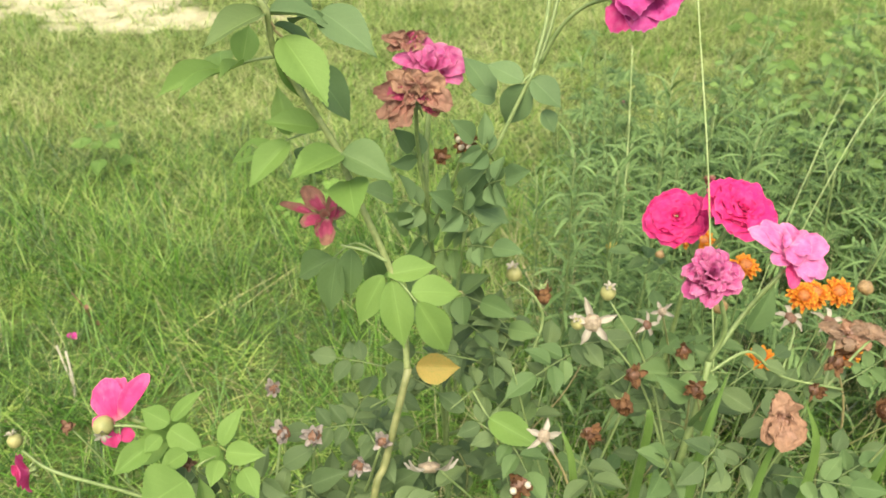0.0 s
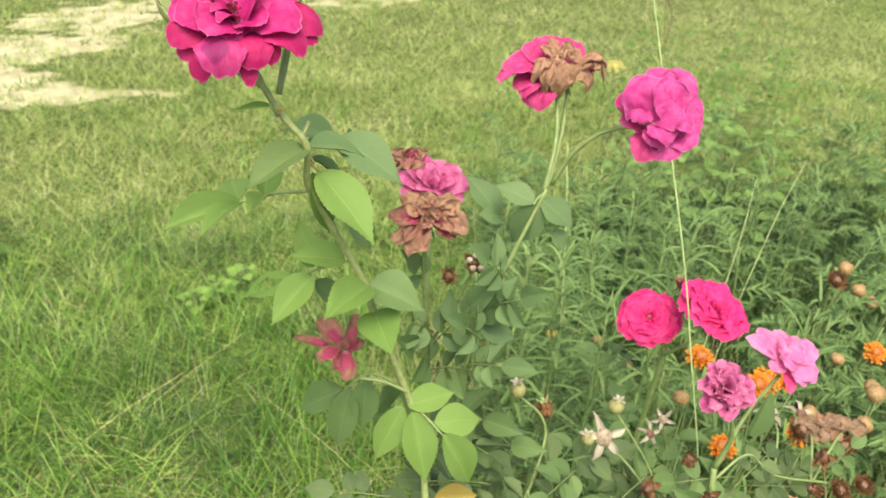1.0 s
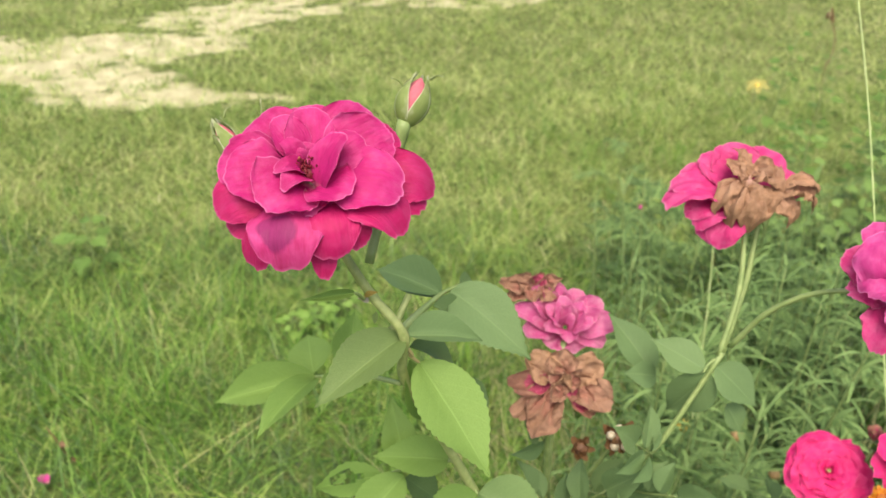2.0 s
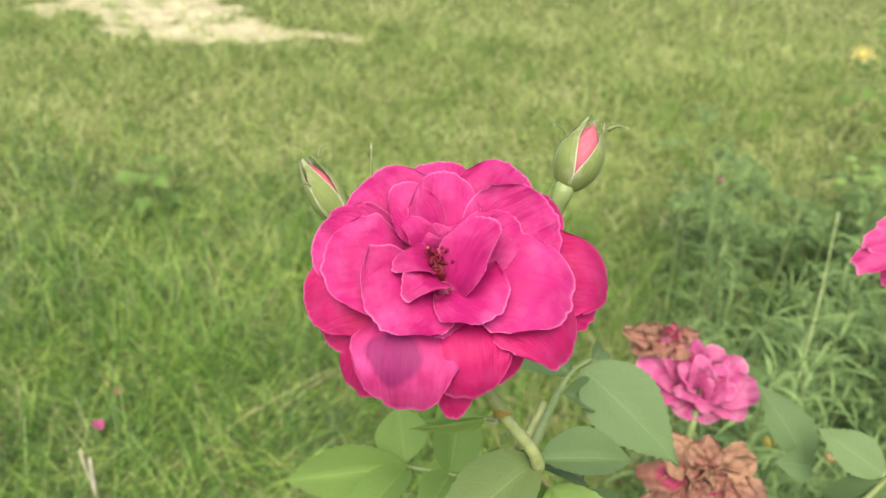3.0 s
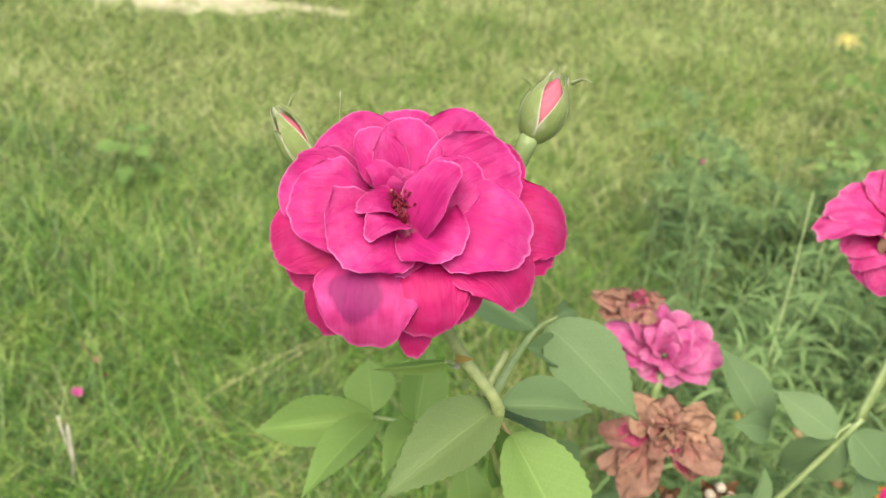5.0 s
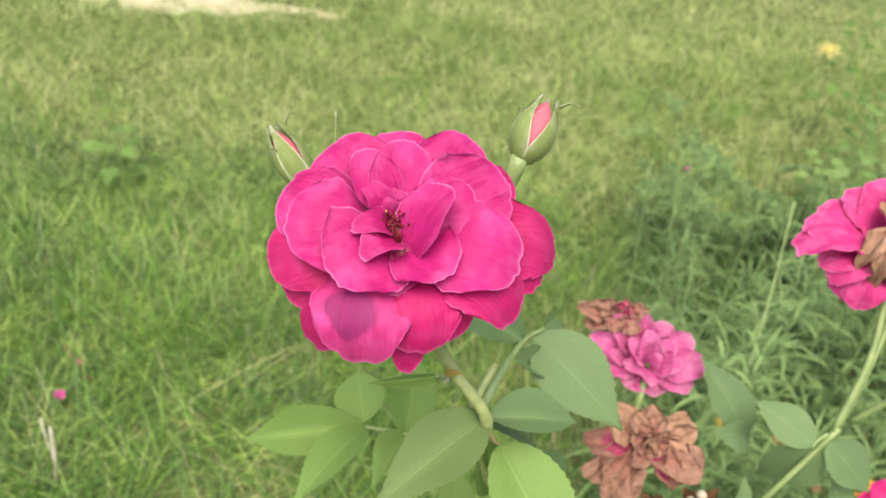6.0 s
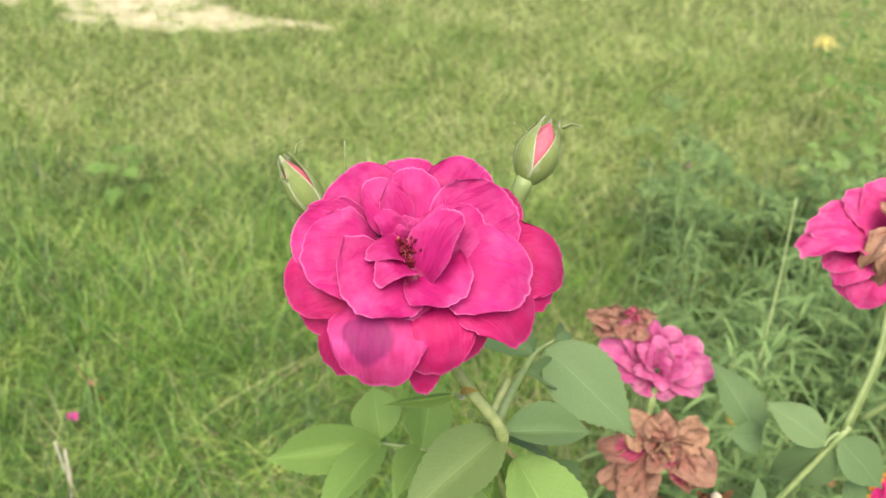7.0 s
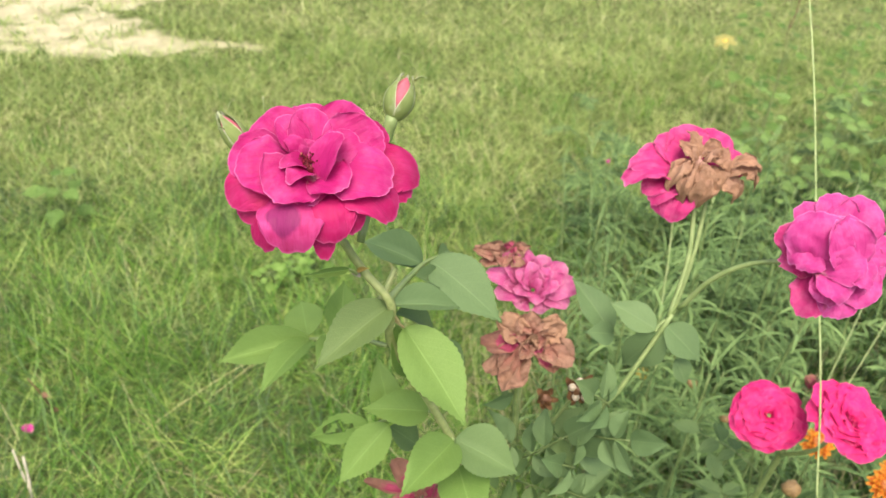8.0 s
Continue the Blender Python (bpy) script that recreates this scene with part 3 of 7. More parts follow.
def bud(bush, foot, tip, r, rng, open_pink=0.5, hint=(0, -1, 0), label="half-opened rose bud with pink petals"):
    """A pointed bud: a pink core in five long sepals, on a round green base."""
    f, t = V3(foot), V3(tip)
    ln = (t - f).length
    m = axes(f, t - f, hint)
    body = part("rose_bud", join("bud_base", [ball_data(r * 0.72, 0.9, 0.04, 1, 7, 12, (0, 0, ln * 0.12))]), SEPAL, bush, m, label)
    n, pieces = 9, []
    verts, faces, uvs = [], [], []
    for j in range(n + 1):
        v = j / n
        rr = r * 0.92 * math.sin(math.pi * min(1, 0.2 + 0.8 * v) ** 0.9) ** 0.8 if j < n else 0.0003
        for k in range(12):
            a = 2 * math.pi * k / 12 + v * 1.5
            verts.append((rr * math.cos(a), rr * math.sin(a), ln * (0.1 + 0.86 * v)))
            uvs.append((k / 12, 0.3 + 0.5 * v))
    for j in range(n):
        for k in range(12):
            a, b = j * 12 + k, j * 12 + (k + 1) % 12
            faces.append((a, b, b + 12, a + 12))
    part("bud_core", mesh_of("bud_core", verts, faces, uvs), BUD_PINK, body, m)
    for k in range(5):
        a = 72 * k + 126
        gap = open_pink if k in (4, 0) else 0.0

        def fn(u, v, a=a, gap=gap, k=k):
            vv = min(1.0, 0.12 + 0.88 * v)
            rr = r * 1.02 * max(0.0, math.sin(math.pi * min(1, vv * 0.97) ** 0.85)) ** 0.8 + 0.0006
            wide = radians(43) * (1 - gap * v) * (1 - v ** 3 * 0.8)
            q = radians(a) + u * wide + (gap * 0.45 * v if k == 0 else -gap * 0.45 * v)
            flare = 0.25 * r * max(0, v - 0.8) * 5 * (1 if gap else 0.3)
            return ((rr + flare) * math.cos(q), (rr + flare) * math.sin(q), ln * (0.02 + 1.02 * v))
        part("sepal", grid_mesh("sepal", fn, 4, 10), SEPAL, body, m)
    for a, lift in ((0.4, 0.62), (2.4, 0.95)):
        root = V3((math.cos(a) * r * 0.8, math.sin(a) * r * 0.8, ln * lift))
        out = V3((math.cos(a), math.sin(a), 0)) * r
        part("sepal", tube("sepal", [root, root + out * 0.45 + V3((0, 0, ln * 0.10)), root + out * 1.0 + V3((0, 0, ln * 0.10))], r * 0.09, r * 0.02, 5, 4), SEPAL, body, m)
    return body


# ---- ground ----
def blob(x, y, cx, cy, rx, ry):
    return math.exp(-((x - cx) / rx) ** 2 - ((y - cy) / ry) ** 2)


def sand_at(x, y):
    """How bare the ground is: pale sand shows through far across the lawn."""
    s = 1.15 * blob(x, y, -2.1, 4.75, 1.0, 0.62) + 0.9 * blob(x, y, -1.85, 4.05, 0.45, 0.28) + 0.6 * blob(x, y, -1.55, 5.5, 0.6, 0.5) + 0.9 * blob(x, y, -0.6, 6.3, 1.6, 0.5) + 0.8 * blob(x, y, -1.15, 3.98, 0.75, 0.13) + 0.9 * blob(x, y, -3.3, 4.5, 1.0, 0.45) + 0.6 * blob(x, y, -1.3, 5.6, 0.7, 0.3)
    s -= 0.9 * blob(x, y, -1.2, 4.5, 0.6, 0.22) + 0.8 * blob(x, y, -0.75, 5.3, 0.6, 0.35) + 0.8 * blob(x, y, -3.2, 5.7, 0.7, 0.5) + 0.5 * blob(x, y, -2.3, 5.15, 0.5, 0.14)
    rough = 0.35 * noise.noise((x * 1.7, y * 2.6, 0)) + 0.8 * noise.noise((x * 3.7, y * 9, 3)) + 0.75 * noise.noise((x * 9, y * 19, 5)) + 0.4 * noise.noise((x * 21, y * 40, 8))
    s += rough * min(1.0, max(0.15, 0.2 + s))
    return s - 0.16


def rise(x, y):
    return 0.03 * noise.noise((x * 0.6, y * 0.6, 7)) + 0.012 * noise.noise((x * 2.5, y * 2.5, 1)) + 0.004 * noise.noise((x * 11, y * 11, 1))


def ground():
    xs = np.concatenate([[-400, -120, -40, -18, -11], np.arange(-8, 8.01, 0.08), [11, 18, 40, 120, 400]])
    ys = np.concatenate([[-400, -120, -40, -14, -6], np.arange(-3, 9.01, 0.08), [11, 15, 24, 60, 150, 500]])
    nx, ny = len(xs), len(ys)
    near = [(abs(x) < 9 and -4 < y < 10) for y in ys for x in xs]
    pts = [(x, y) for y in ys for x in xs]
    verts = [(x, y, rise(x, y) if k else 0.0) for (x, y), k in zip(pts, near)]
    faces = [(j * nx + i, j * nx + i + 1, (j + 1) * nx + i + 1, (j + 1) * nx + i) for j in range(ny - 1) for i in range(nx - 1)]
    me = mesh_of("ground", verts, faces)
    a = me.attributes.new("sand", 'FLOAT', 'POINT')
    a.data.foreach_set("value", [sand_at(x, y) if k else 0.0 for (x, y), k in zip(pts, near)])
    single("ground", me, SOIL, Matrix(), "lawn soil with pale bare sand patches", "ground", kind="structure")


ground()


def blades(name, n, box, length, width, lean, material, seed, segs=2, clump=0.0, label="", avoid=0.3, dense=None):
    """Many bent blades of grass in one mesh."""
    g = np.random.default_rng(seed)
    x0, x1, y0, y1 = box[0] - 0.2, box[1] + 0.2, box[2] - 0.2, box[3] + 0.2
    p = np.stack([g.uniform(x0, x1, n), g.uniform(y0, y1, n)], 1)
    if clump:
        c = np.stack([g.uniform(x0, x1, max(1, n // 22)), g.uniform(y0, y1, max(1, n // 22))], 1)
        pick = c[g.integers(0, len(c), n)] + g.normal(0, clump, (n, 2))
        use = g.random(n) < 0.75
        p[use] = pick[use]
    keep = []
    for q in p:
        s = sand_at(q[0], q[1])
        rim = min(q[0] - x0, x1 - q[0], q[1] - y0, y1 - q[1]) / 0.4
        if rim < 1 and g.random() > rim:
            keep.append(False)
            continue
        keep.append(s < avoid + 0.25 * g.random() and (dense is None or g.random() < dense(q[0], q[1])))
    p = p[np.array(keep)]
    n = len(p)
    z = np.array([rise(a, b) for a, b in p]) - 0.004
    ln = g.uniform(*length, n) * (0.75 + 0.5 * np.array([noise.noise((a * 3, b * 3, 5)) + 0.5 for a, b in p]))
    w = g.uniform(*width, n)
    yaw = g.uniform(0, 2 * np.pi, n)
    tilt = np.radians(g.uniform(*lean, n))
    bend = np.radians(g.uniform(-30, 95, n))
    turn = yaw + np.pi / 2 + g.normal(0, 0.5, n)
    vs = []
    pos = np.stack([p[:, 0], p[:, 1], z], 1)
    for s in range(segs + 1):
        f = s / segs
        half = w * 0.5 * (1 - 0.75 * f ** 1.5)
        sd = np.stack([np.cos(turn), np.sin(turn), np.zeros(n)], 1) * half[:, None]
        if s < segs:
            vs += [pos - sd, pos + sd]
        else:
            vs += [pos]
        a = tilt + bend * f
        step = np.stack([np.cos(yaw) * np.sin(a), np.sin(yaw) * np.sin(a), np.cos(a)], 1) * (ln / segs)[:, None]
        pos = pos + step
    k = 2 * segs + 1
    verts = np.stack(vs, 1).reshape(-1, 3)
    base = (np.arange(n) * k)[:, None]
    quads = np.concatenate([base + np.array([[2 * s, 2 * s + 1, 2 * s + 3, 2 * s + 2]]) for s in range(segs - 1)], 1).reshape(-1, 4) if segs > 1 else np.zeros((0, 4), int)
    tris = base + np.array([[k - 3, k - 2, k - 1]])
    me = bpy.data.meshes.new(name)
    me.vertices.add(len(verts))
    me.vertices.foreach_set("co", verts.ravel())
    loops = np.concatenate([quads.ravel(), tris.ravel()])
    me.loops.add(len(loops))
    me.loops.foreach_set("vertex_index", loops)
    starts = np.concatenate([np.arange(len(quads)) * 4, len(quads) * 4 + np.arange(len(tris)) * 3])
    me.polygons.add(len(starts))
    me.polygons.foreach_set("loop_start", starts)
    me.update(calc_edges=True)
    me.validate()
    return single(name, me, material, Matrix(), label, "grass", kind="stuff")


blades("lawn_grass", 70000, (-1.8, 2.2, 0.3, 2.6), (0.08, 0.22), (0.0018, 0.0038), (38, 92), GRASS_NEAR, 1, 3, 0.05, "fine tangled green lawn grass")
blades("lawn_grass", 16000, (-1.8, 2.2, 1.6, 2.9), (0.06, 0.15), (0.0018, 0.0036), (40, 90), GRASS, 12, 3, 0.05, "yellowish lawn grass among the green")
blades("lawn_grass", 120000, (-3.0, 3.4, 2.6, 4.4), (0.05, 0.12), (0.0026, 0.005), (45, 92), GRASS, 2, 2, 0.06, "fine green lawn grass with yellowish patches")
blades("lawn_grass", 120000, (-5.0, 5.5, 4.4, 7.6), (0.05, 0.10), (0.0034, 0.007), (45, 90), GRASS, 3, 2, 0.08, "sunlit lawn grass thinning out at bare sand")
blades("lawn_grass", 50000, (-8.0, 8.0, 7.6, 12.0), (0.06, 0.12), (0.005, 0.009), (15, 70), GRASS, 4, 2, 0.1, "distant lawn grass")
blades("lawn_grass", 45000, (-4.0, 4.5, -3.2, 0.1), (0.06, 0.16), (0.005, 0.010), (35, 90), GRASS, 14, 2, 0.06, "lawn grass round the rose bed")
blades("lawn_grass", 26000, (-4.4, -2.2, 0.5, 2.8), (0.06, 0.16), (0.004, 0.008), (35, 90), GRASS, 15, 2, 0.06, "lawn grass beside the rose bed")
blades("lawn_grass", 26000, (2.6, 5.0, 0.5, 2.8), (0.06, 0.16), (0.004, 0.008), (35, 90), GRASS, 16, 2, 0.06, "lawn grass beside the weeds")
blades("sand_grass", 60000, (-4.5, 1.5, 3.7, 7.6), (0.03, 0.08), (0.004, 0.009), (20, 85), GRASS, 9, 2, 0.035, "thin tufts of grass in the sand", 3.0, lambda x, y: 0.07 + 5.0 * max(0, noise.noise((x * 2.6, y * 4.2, 2)) - 0.02) + 3.0 * max(0, noise.noise((x * 7.0, y * 12.0, 6)) - 0.12))
blades("tall_grass", 9000, (-1.5, 1.6, 0.55, 2.1), (0.12, 0.26), (0.0025, 0.0045), (15, 70), GRASS_LUSH, 5, 4, 0.03, "lush long bright green grass tufts")
blades("tall_grass", 7000, (-2.6, 3.2, 2.1, 4.2), (0.07, 0.16), (0.0025, 0.0045), (15, 70), GRASS_LUSH, 6, 3, 0.05, "longer green grass tufts in the lawn")
blades("dry_grass", 6500, (-1.8, 2.0, 0.5, 2.8), (0.08, 0.2), (0.001, 0.0024), (40, 85), GRASS_DRY, 7, 3, 0.0, "dry straw-coloured grass stalks in the lawn")
blades("dry_grass", 2600, (0.0, 1.3, 0.75, 1.9), (0.18, 0.46), (0.0012, 0.0024), (8, 65), GRASS_DRY, 21, 5, 0.04, "pale dry grass stalks among the weeds")
blades("tall_grass", 2600, (-0.1, 1.3, 0.75, 1.9), (0.16, 0.42), (0.0018, 0.0034), (8, 60), GRASS_LUSH, 22, 5, 0.04, "long thin green grass among the weeds")
blades("dry_grass", 17000, (-3.5, 4.0, 2.6, 6.5), (0.06, 0.14), (0.0018, 0.0034), (30, 80), GRASS_DRY, 8, 2, 0.0, "pale dry grass stalks in the lawn")


# blades added as dark filler; the shade of the gaps is their colour
blades("gap_shade_blades", 17000, (0.2, 2.2, 1.05, 2.5), (0.12, 0.34), (0.004, 0.008), (15, 65), GAP_SHADE, 21, 4, 0.06, "near-black green blades standing in for shaded gaps below the feathery weeds", dense=lambda x, y: 1.0 if 0.08 + 0.33 * y < x + 0.12 * noise.noise((x * 3, y * 3, 4)) < 0.55 + 0.62 * y else 0.0)


# ---- the rose bushes ----
BUSHES = "rose bushes in the bed"


def main_bush():
    """The tall rose with the large open flower."""
    rng = random.Random(11)
    b = thing("rose_bush", (-0.12, 0.4, 0), "tall rose bush with one large open magenta rose and two buds", "rose bush", BUSHES)
    part("cane", tube("cane", [(-0.12, 0.40, -0.02), (-0.105, 0.415, 0.4), (-0.073, 0.458, 0.72), (-0.058, 0.476, 0.775), (-0.033, 0.51, 0.872)], 0.0046, 0.0036, 9, 6, 0.12), STEM_OLD, b, label="olive-brown lower cane")
    part("cane", tube("cane", [(-0.034, 0.509, 0.868), (-0.037, 0.53, 0.92), (-0.046, 0.545, 0.96), (-0.0787, 0.5562, 1.0538), (-0.0864, 0.5603, 1.0809), (-0.1117, 0.5606, 1.1354), (-0.1284, 0.5581, 1.1730),
                               (-0.1278, 0.5490, 1.2080), (-0.1440, 0.5540, 1.2290), (-0.1580, 0.5540, 1.2560), (-0.1660, 0.5490, 1.2840)], 0.0033, 0.0022, 9, 6, 0.14), STEM_PALE, b)
    b_neck = part("side_shoot", tube("side_shoot", [(-0.134, 0.557, 1.205), (-0.133, 0.560, 1.205), (-0.126, 0.572, 1.217)], 0.0024, 0.0016, 7, 4, 0.1), STEM_PALE, b, label="cut stub of a pale green shoot")
    # the large flower, facing up and a little towards the walk
    at = V3((-0.1687, 0.5483, 1.2987))
    m = axes(at, (0.05, -0.35, 0.94))
    flower = calyx(b, axes(at - V3((0.0, 0.0, 0.006)), (0.05, -0.30, 0.94)), 0.0075, 0.012, "rose_flower", "large open magenta rose with pale petal rims and dark stamens")
    big_rose = flower
    open_face = turned_to(at, (0.9933, 0.1082, 0.041), (-0.0992, 0.6141, 0.783))
    lay = layer(flower, open_face, crumple=0.016)
    # the back and outer petals
    lay((0.1, 1.8, -4), (-0.2, 35.9, -12), (0, -0.25, 0.95), 30, 0.1, 0.06, 0.06, MAGENTA)
    lay((-1.6, 1.8, -4), (-25.3, 29.1, -8), (0.3, -0.25, 0.9), 33, 0.12, 0.08, 0.06, MAGENTA)
    lay((2.6, 1.8, -4), (26.6, 33.0, -10), (-0.3, -0.3, 0.9), 28, 0.12, 0.08, 0.06, MAGENTA)
    lay((8.0, 2.8, -8), (41.7, 19.2, -12), (-0.3, -0.2, 0.9), 22, 0.1, 0.05, 0.1, MAGENTA_OUTER)
    lay((13.2, -2.4, -8), (57.5, -3.8, -8), (-0.05, 0.25, 0.95), 31, 0.16, -0.1, 0.16, MAGENTA_OUTER)
    lay((15.1, -4.1, -10), (51.6, -16.2, -8), (0.15, 0.3, 0.9), 22, 0.1, -0.05, 0.12, MAGENTA_OUTER)
    lay((-9.3, 1.0, -6), (-41.3, 9.1, -4), (0.45, 0.0, 0.9), 30, 0.12, 0.1, 0.06, MAGENTA)
    lay((-9.3, -2.4, -6), (-44.3, -12.2, -1), (0.25, 0.3, 0.9), 32, 0.14, -0.02, 0.12, MAGENTA_OUTER)
    lay((-12.8, -5.8, -8), (-37.9, -23.7, -4), (0.2, 0.45, 0.85), 22, 0.1, -0.04, 0.12, MAGENTA_OUTER)
    lay((-9.3, -11.0, -6), (-29.6, -39.8, -3), (-0.1, 0.5, 0.85), 24, 0.2, -0.1, 0.12, MAGENTA_OUTER)
    lay((2.7, -11.0, -6), (3.9, -47.9, -1), (0, 0.6, 0.8), 15, 0.2, 0.1, 0, MAGENTA_OUTER)
    lay((9.5, -7.6, -4), (41.8, -26.6, 4), (0.2, 0.5, 0.85), 32, 0.18, -0.05, 0.14, MAGENTA_OUTER)
    lay((7.8, -11.0, -4), (21.0, -34.8, 6), (0.1, 0.6, 0.8), 20, 0.24, -0.05, 0.12, MAGENTA_OUTER)
    lay((5.0, -10.9, 0), (8.2, -39.2, 11), (0.0, 0.62, 0.8), 31, 0.24, -0.07, 0.12, MAGENTA_OUTER)
    lay((-6.7, -10.9, 0), (-13.0, -42.7, 11), (-0.1, 0.6, 0.8), 36, 0.24, -0.07, 0.12, MAGENTA_BRUISED)
    # the middle ring
    lay((6.0, -3.3, -2), (39.7, -10.7, 10), (-0.1, 0.35, 0.93), 34, 0.16, 0.02, 0.1, MAGENTA)
    lay((5.2, 0.9, -3), (36.8, 17.3, -1), (-0.35, -0.1, 0.93), 33, 0.14, 0.1, 0.05, MAGENTA)
    lay((-7.6, -0.8, -3), (-36.9, -0.1, 5), (0.35, 0.2, 0.92), 33, 0.14, 0.06, 0.06, MAGENTA)
    # the front lip
    lay((-2.5, -3.4, 1), (-19.8, -15.2, 15), (0.25, 0.5, 0.85), 36, 0.08, 0.12, 0.06, MAGENTA)
    lay((-1.7, -5.9, 0), (-4.2, -19.7, 14), (0.0, 0.7, 0.7), 26, 0.04, 0.05, 0.12, MAGENTA)
    lay((1.1, -6.7, 2), (17.3, -12.6, 18), (-0.25, 0.6, 0.75), 26, 0.06, 0.12, 0.06, MAGENTA)
    # the small petals round the heart
    lay((0.6, 3.4, -2), (1.1, 30.1, 1), (0.0, -0.3, 0.95), 23, 0.1, 0.14, 0.05, MAGENTA)
    lay((-2.5, 4.3, -2), (-13.5, 26.3, 2), (0.35, -0.3, 0.9), 17, 0.12, 0.2, 0.05, MAGENTA)
    lay((5.0, 1.7, 0), (24.8, 13.1, 3), (-0.5, -0.2, 0.85), 20, 0.12, 0.12, 0.04, MAGENTA)
    lay((3.5, -2.5, 0), (13.6, 13.9, 7), (-0.5, -0.15, 0.85), 16, 0.12, 0.12, 0.05, MAGENTA)
    lay((3.4, -10.1, 4), (15.8, 13.9, 14), (-0.72, 0.1, 0.7), 21, 0.1, 0.12, 0.05, MAGENTA)
    lay((-4.2, 3.3, 0), (-10.7, 15.6, 6), (0.5, -0.3, 0.8), 10, 0.15, 0.3, 0.25, MAGENTA)
    lay((-2.5, -0.9, 1), (-13.3, 1.1, 12), (0.45, 0.5, 0.75), 11, 0.2, 0.25, 0.2, MAGENTA)
    lay((-0.0, -5.0, 2), (-10.8, -7.1, 15), (0.2, 0.7, 0.7), 15, 0.2, 0.2, 0.2, MAGENTA)
    lay((-0.5, 2.5, -1), (-3.9, 13.0, 4), (0.1, -0.4, 0.9), 15, 0.1, 0.25, 0.2, MAGENTA)
    lay((1.9, 1.7, -1), (6.6, 11.4, 4), (-0.3, -0.4, 0.85), 15, 0.1, 0.25, 0.2, MAGENTA)
    lay((-1.7, 2.2, -1), (-7.5, 9.7, 5), (0.3, -0.3, 0.9), 11, 0.15, 0.3, 0.2, MAGENTA)
    for k in range(70):
        a, q = rng.uniform(0, 6.28), rng.uniform(0.0, 1.0) ** 0.5
        top = V3((math.cos(a) * 0.0065 * q, math.sin(a) * 0.0065 * q, 0.008 + rng.uniform(-0.002, 0.002) - 0.003 * q))
        stalk = tube_data([(math.cos(a) * 0.002 * q, math.sin(a) * 0.002 * q, 0.001), top * 0.6, top], 0.00025, 0.00018, 4, 2)
        part("stamen", join("stamen", [stalk, ball_data(0.0006, 1.4, 0.2, k, 3, 5, top)]), STAMEN if k % 31 else FILAMENT, flower, m)
    part("flower_centre", join("flower_centre", [ball_data(0.006, 0.7, 0.3, 4, 6, 10, (0, 0, 0.001))]), STAMEN, flower, m)
    # two buds behind it
    bud(b, (-0.1285, 0.5935, 1.3050), (-0.1212, 0.6050, 1.3245), 0.0080, rng, 0.62, (-0.1, -1, 0.3))
    part("bud_stalk", tube("bud_stalk", [(-0.146, 0.566, 1.24), (-0.137, 0.586, 1.276), (-0.129, 0.5925, 1.3065)], 0.0024, 0.0036, 9), STEM, b)
    bud(b, (-0.211, 0.598, 1.278), (-0.2265, 0.607, 1.2975), 0.0064, rng, 0.3, (0.6, -0.4, 0.5), "pointed closed green rose bud")
    part("bud_stalk", tube("bud_stalk", [(-0.158, 0.566, 1.246), (-0.185, 0.588, 1.256), (-0.209, 0.598, 1.276)], 0.002, 0.0017, 7), STEM, b)
    lf = part("leaf", tube("leaf_stalk", [(-0.1470, 0.5471, 1.2317), (-0.1487, 0.5424, 1.2373), (-0.1505, 0.5389, 1.2410)], 0.001, 0.0007, 5), STEM, b)
    leaflet(lf, (-0.1505, 0.5389, 1.2410), (-0.1734, 0.5272, 1.2446), (0.0, -0.8, 0.6), 0.005, LEAF_YOUNG, rng, None, "narrow bract under the flower")
    part("sepal", tube("sepal", [(-0.1963, 0.5800, 1.2970), (-0.1975, 0.5876, 1.3068), (-0.1986, 0.5940, 1.3150)], 0.0007, 0.0002, 5, 4), SEPAL, flower, label="thin green sepal tip standing behind the petals")
    # the leaf with light young leaflets
    lf = part("leaf", tube("leaf_stalk", [(-0.1298, 0.5579, 1.1675), (-0.1542, 0.5763, 1.1566), (-0.1826, 0.5901, 1.1422)], 0.0015, 0.0009, 6), STEM, b)
    leaflet(lf, (-0.1826, 0.5901, 1.1422), (-0.2480, 0.5854, 1.1262), (0.1, -0.55, 0.85), 0.0242, LEAF_YOUNG, rng)
    leaflet(lf, (-0.1825, 0.5897, 1.1416), (-0.2090, 0.5453, 1.1514), (-0.2, -0.2, 0.95), 0.0217, LEAF_YOUNG, rng)
    leaflet(lf, (-0.1837, 0.5913, 1.1437), (-0.1931, 0.6214, 1.1554), (0.1, -0.9, 0.5), 0.0261, LEAF_YOUNG, rng)
    leaflet(lf, (-0.1619, 0.5803, 1.1528), (-0.1591, 0.6108, 1.1780), (0.2, -0.9, 0.5), 0.0231, LEAF_YOUNG, rng)
    leaflet(lf, (-0.1619, 0.5799, 1.1522), (-0.1729, 0.5495, 1.1604), (-0.1, -0.1, 0.95), 0.0157, LEAF_YOUNG, rng)
    # the leaf at the neck: a short reddish stalk, broad leaflets
    lf = part("leaf", tube("leaf_stalk", [(-0.1285, 0.5510, 1.2041), (-0.1264, 0.5503, 1.2000), (-0.1231, 0.5512, 1.1931)], 0.0013, 0.0009, 6), STEM_RED, b)
    leaflet(lf, (-0.1285, 0.5515, 1.2049), (-0.1678, 0.5100, 1.2003), (-0.1, -0.45, 0.9), 0.0266, LEAF_OLIVE, rng, ROSE_LEAF[1])
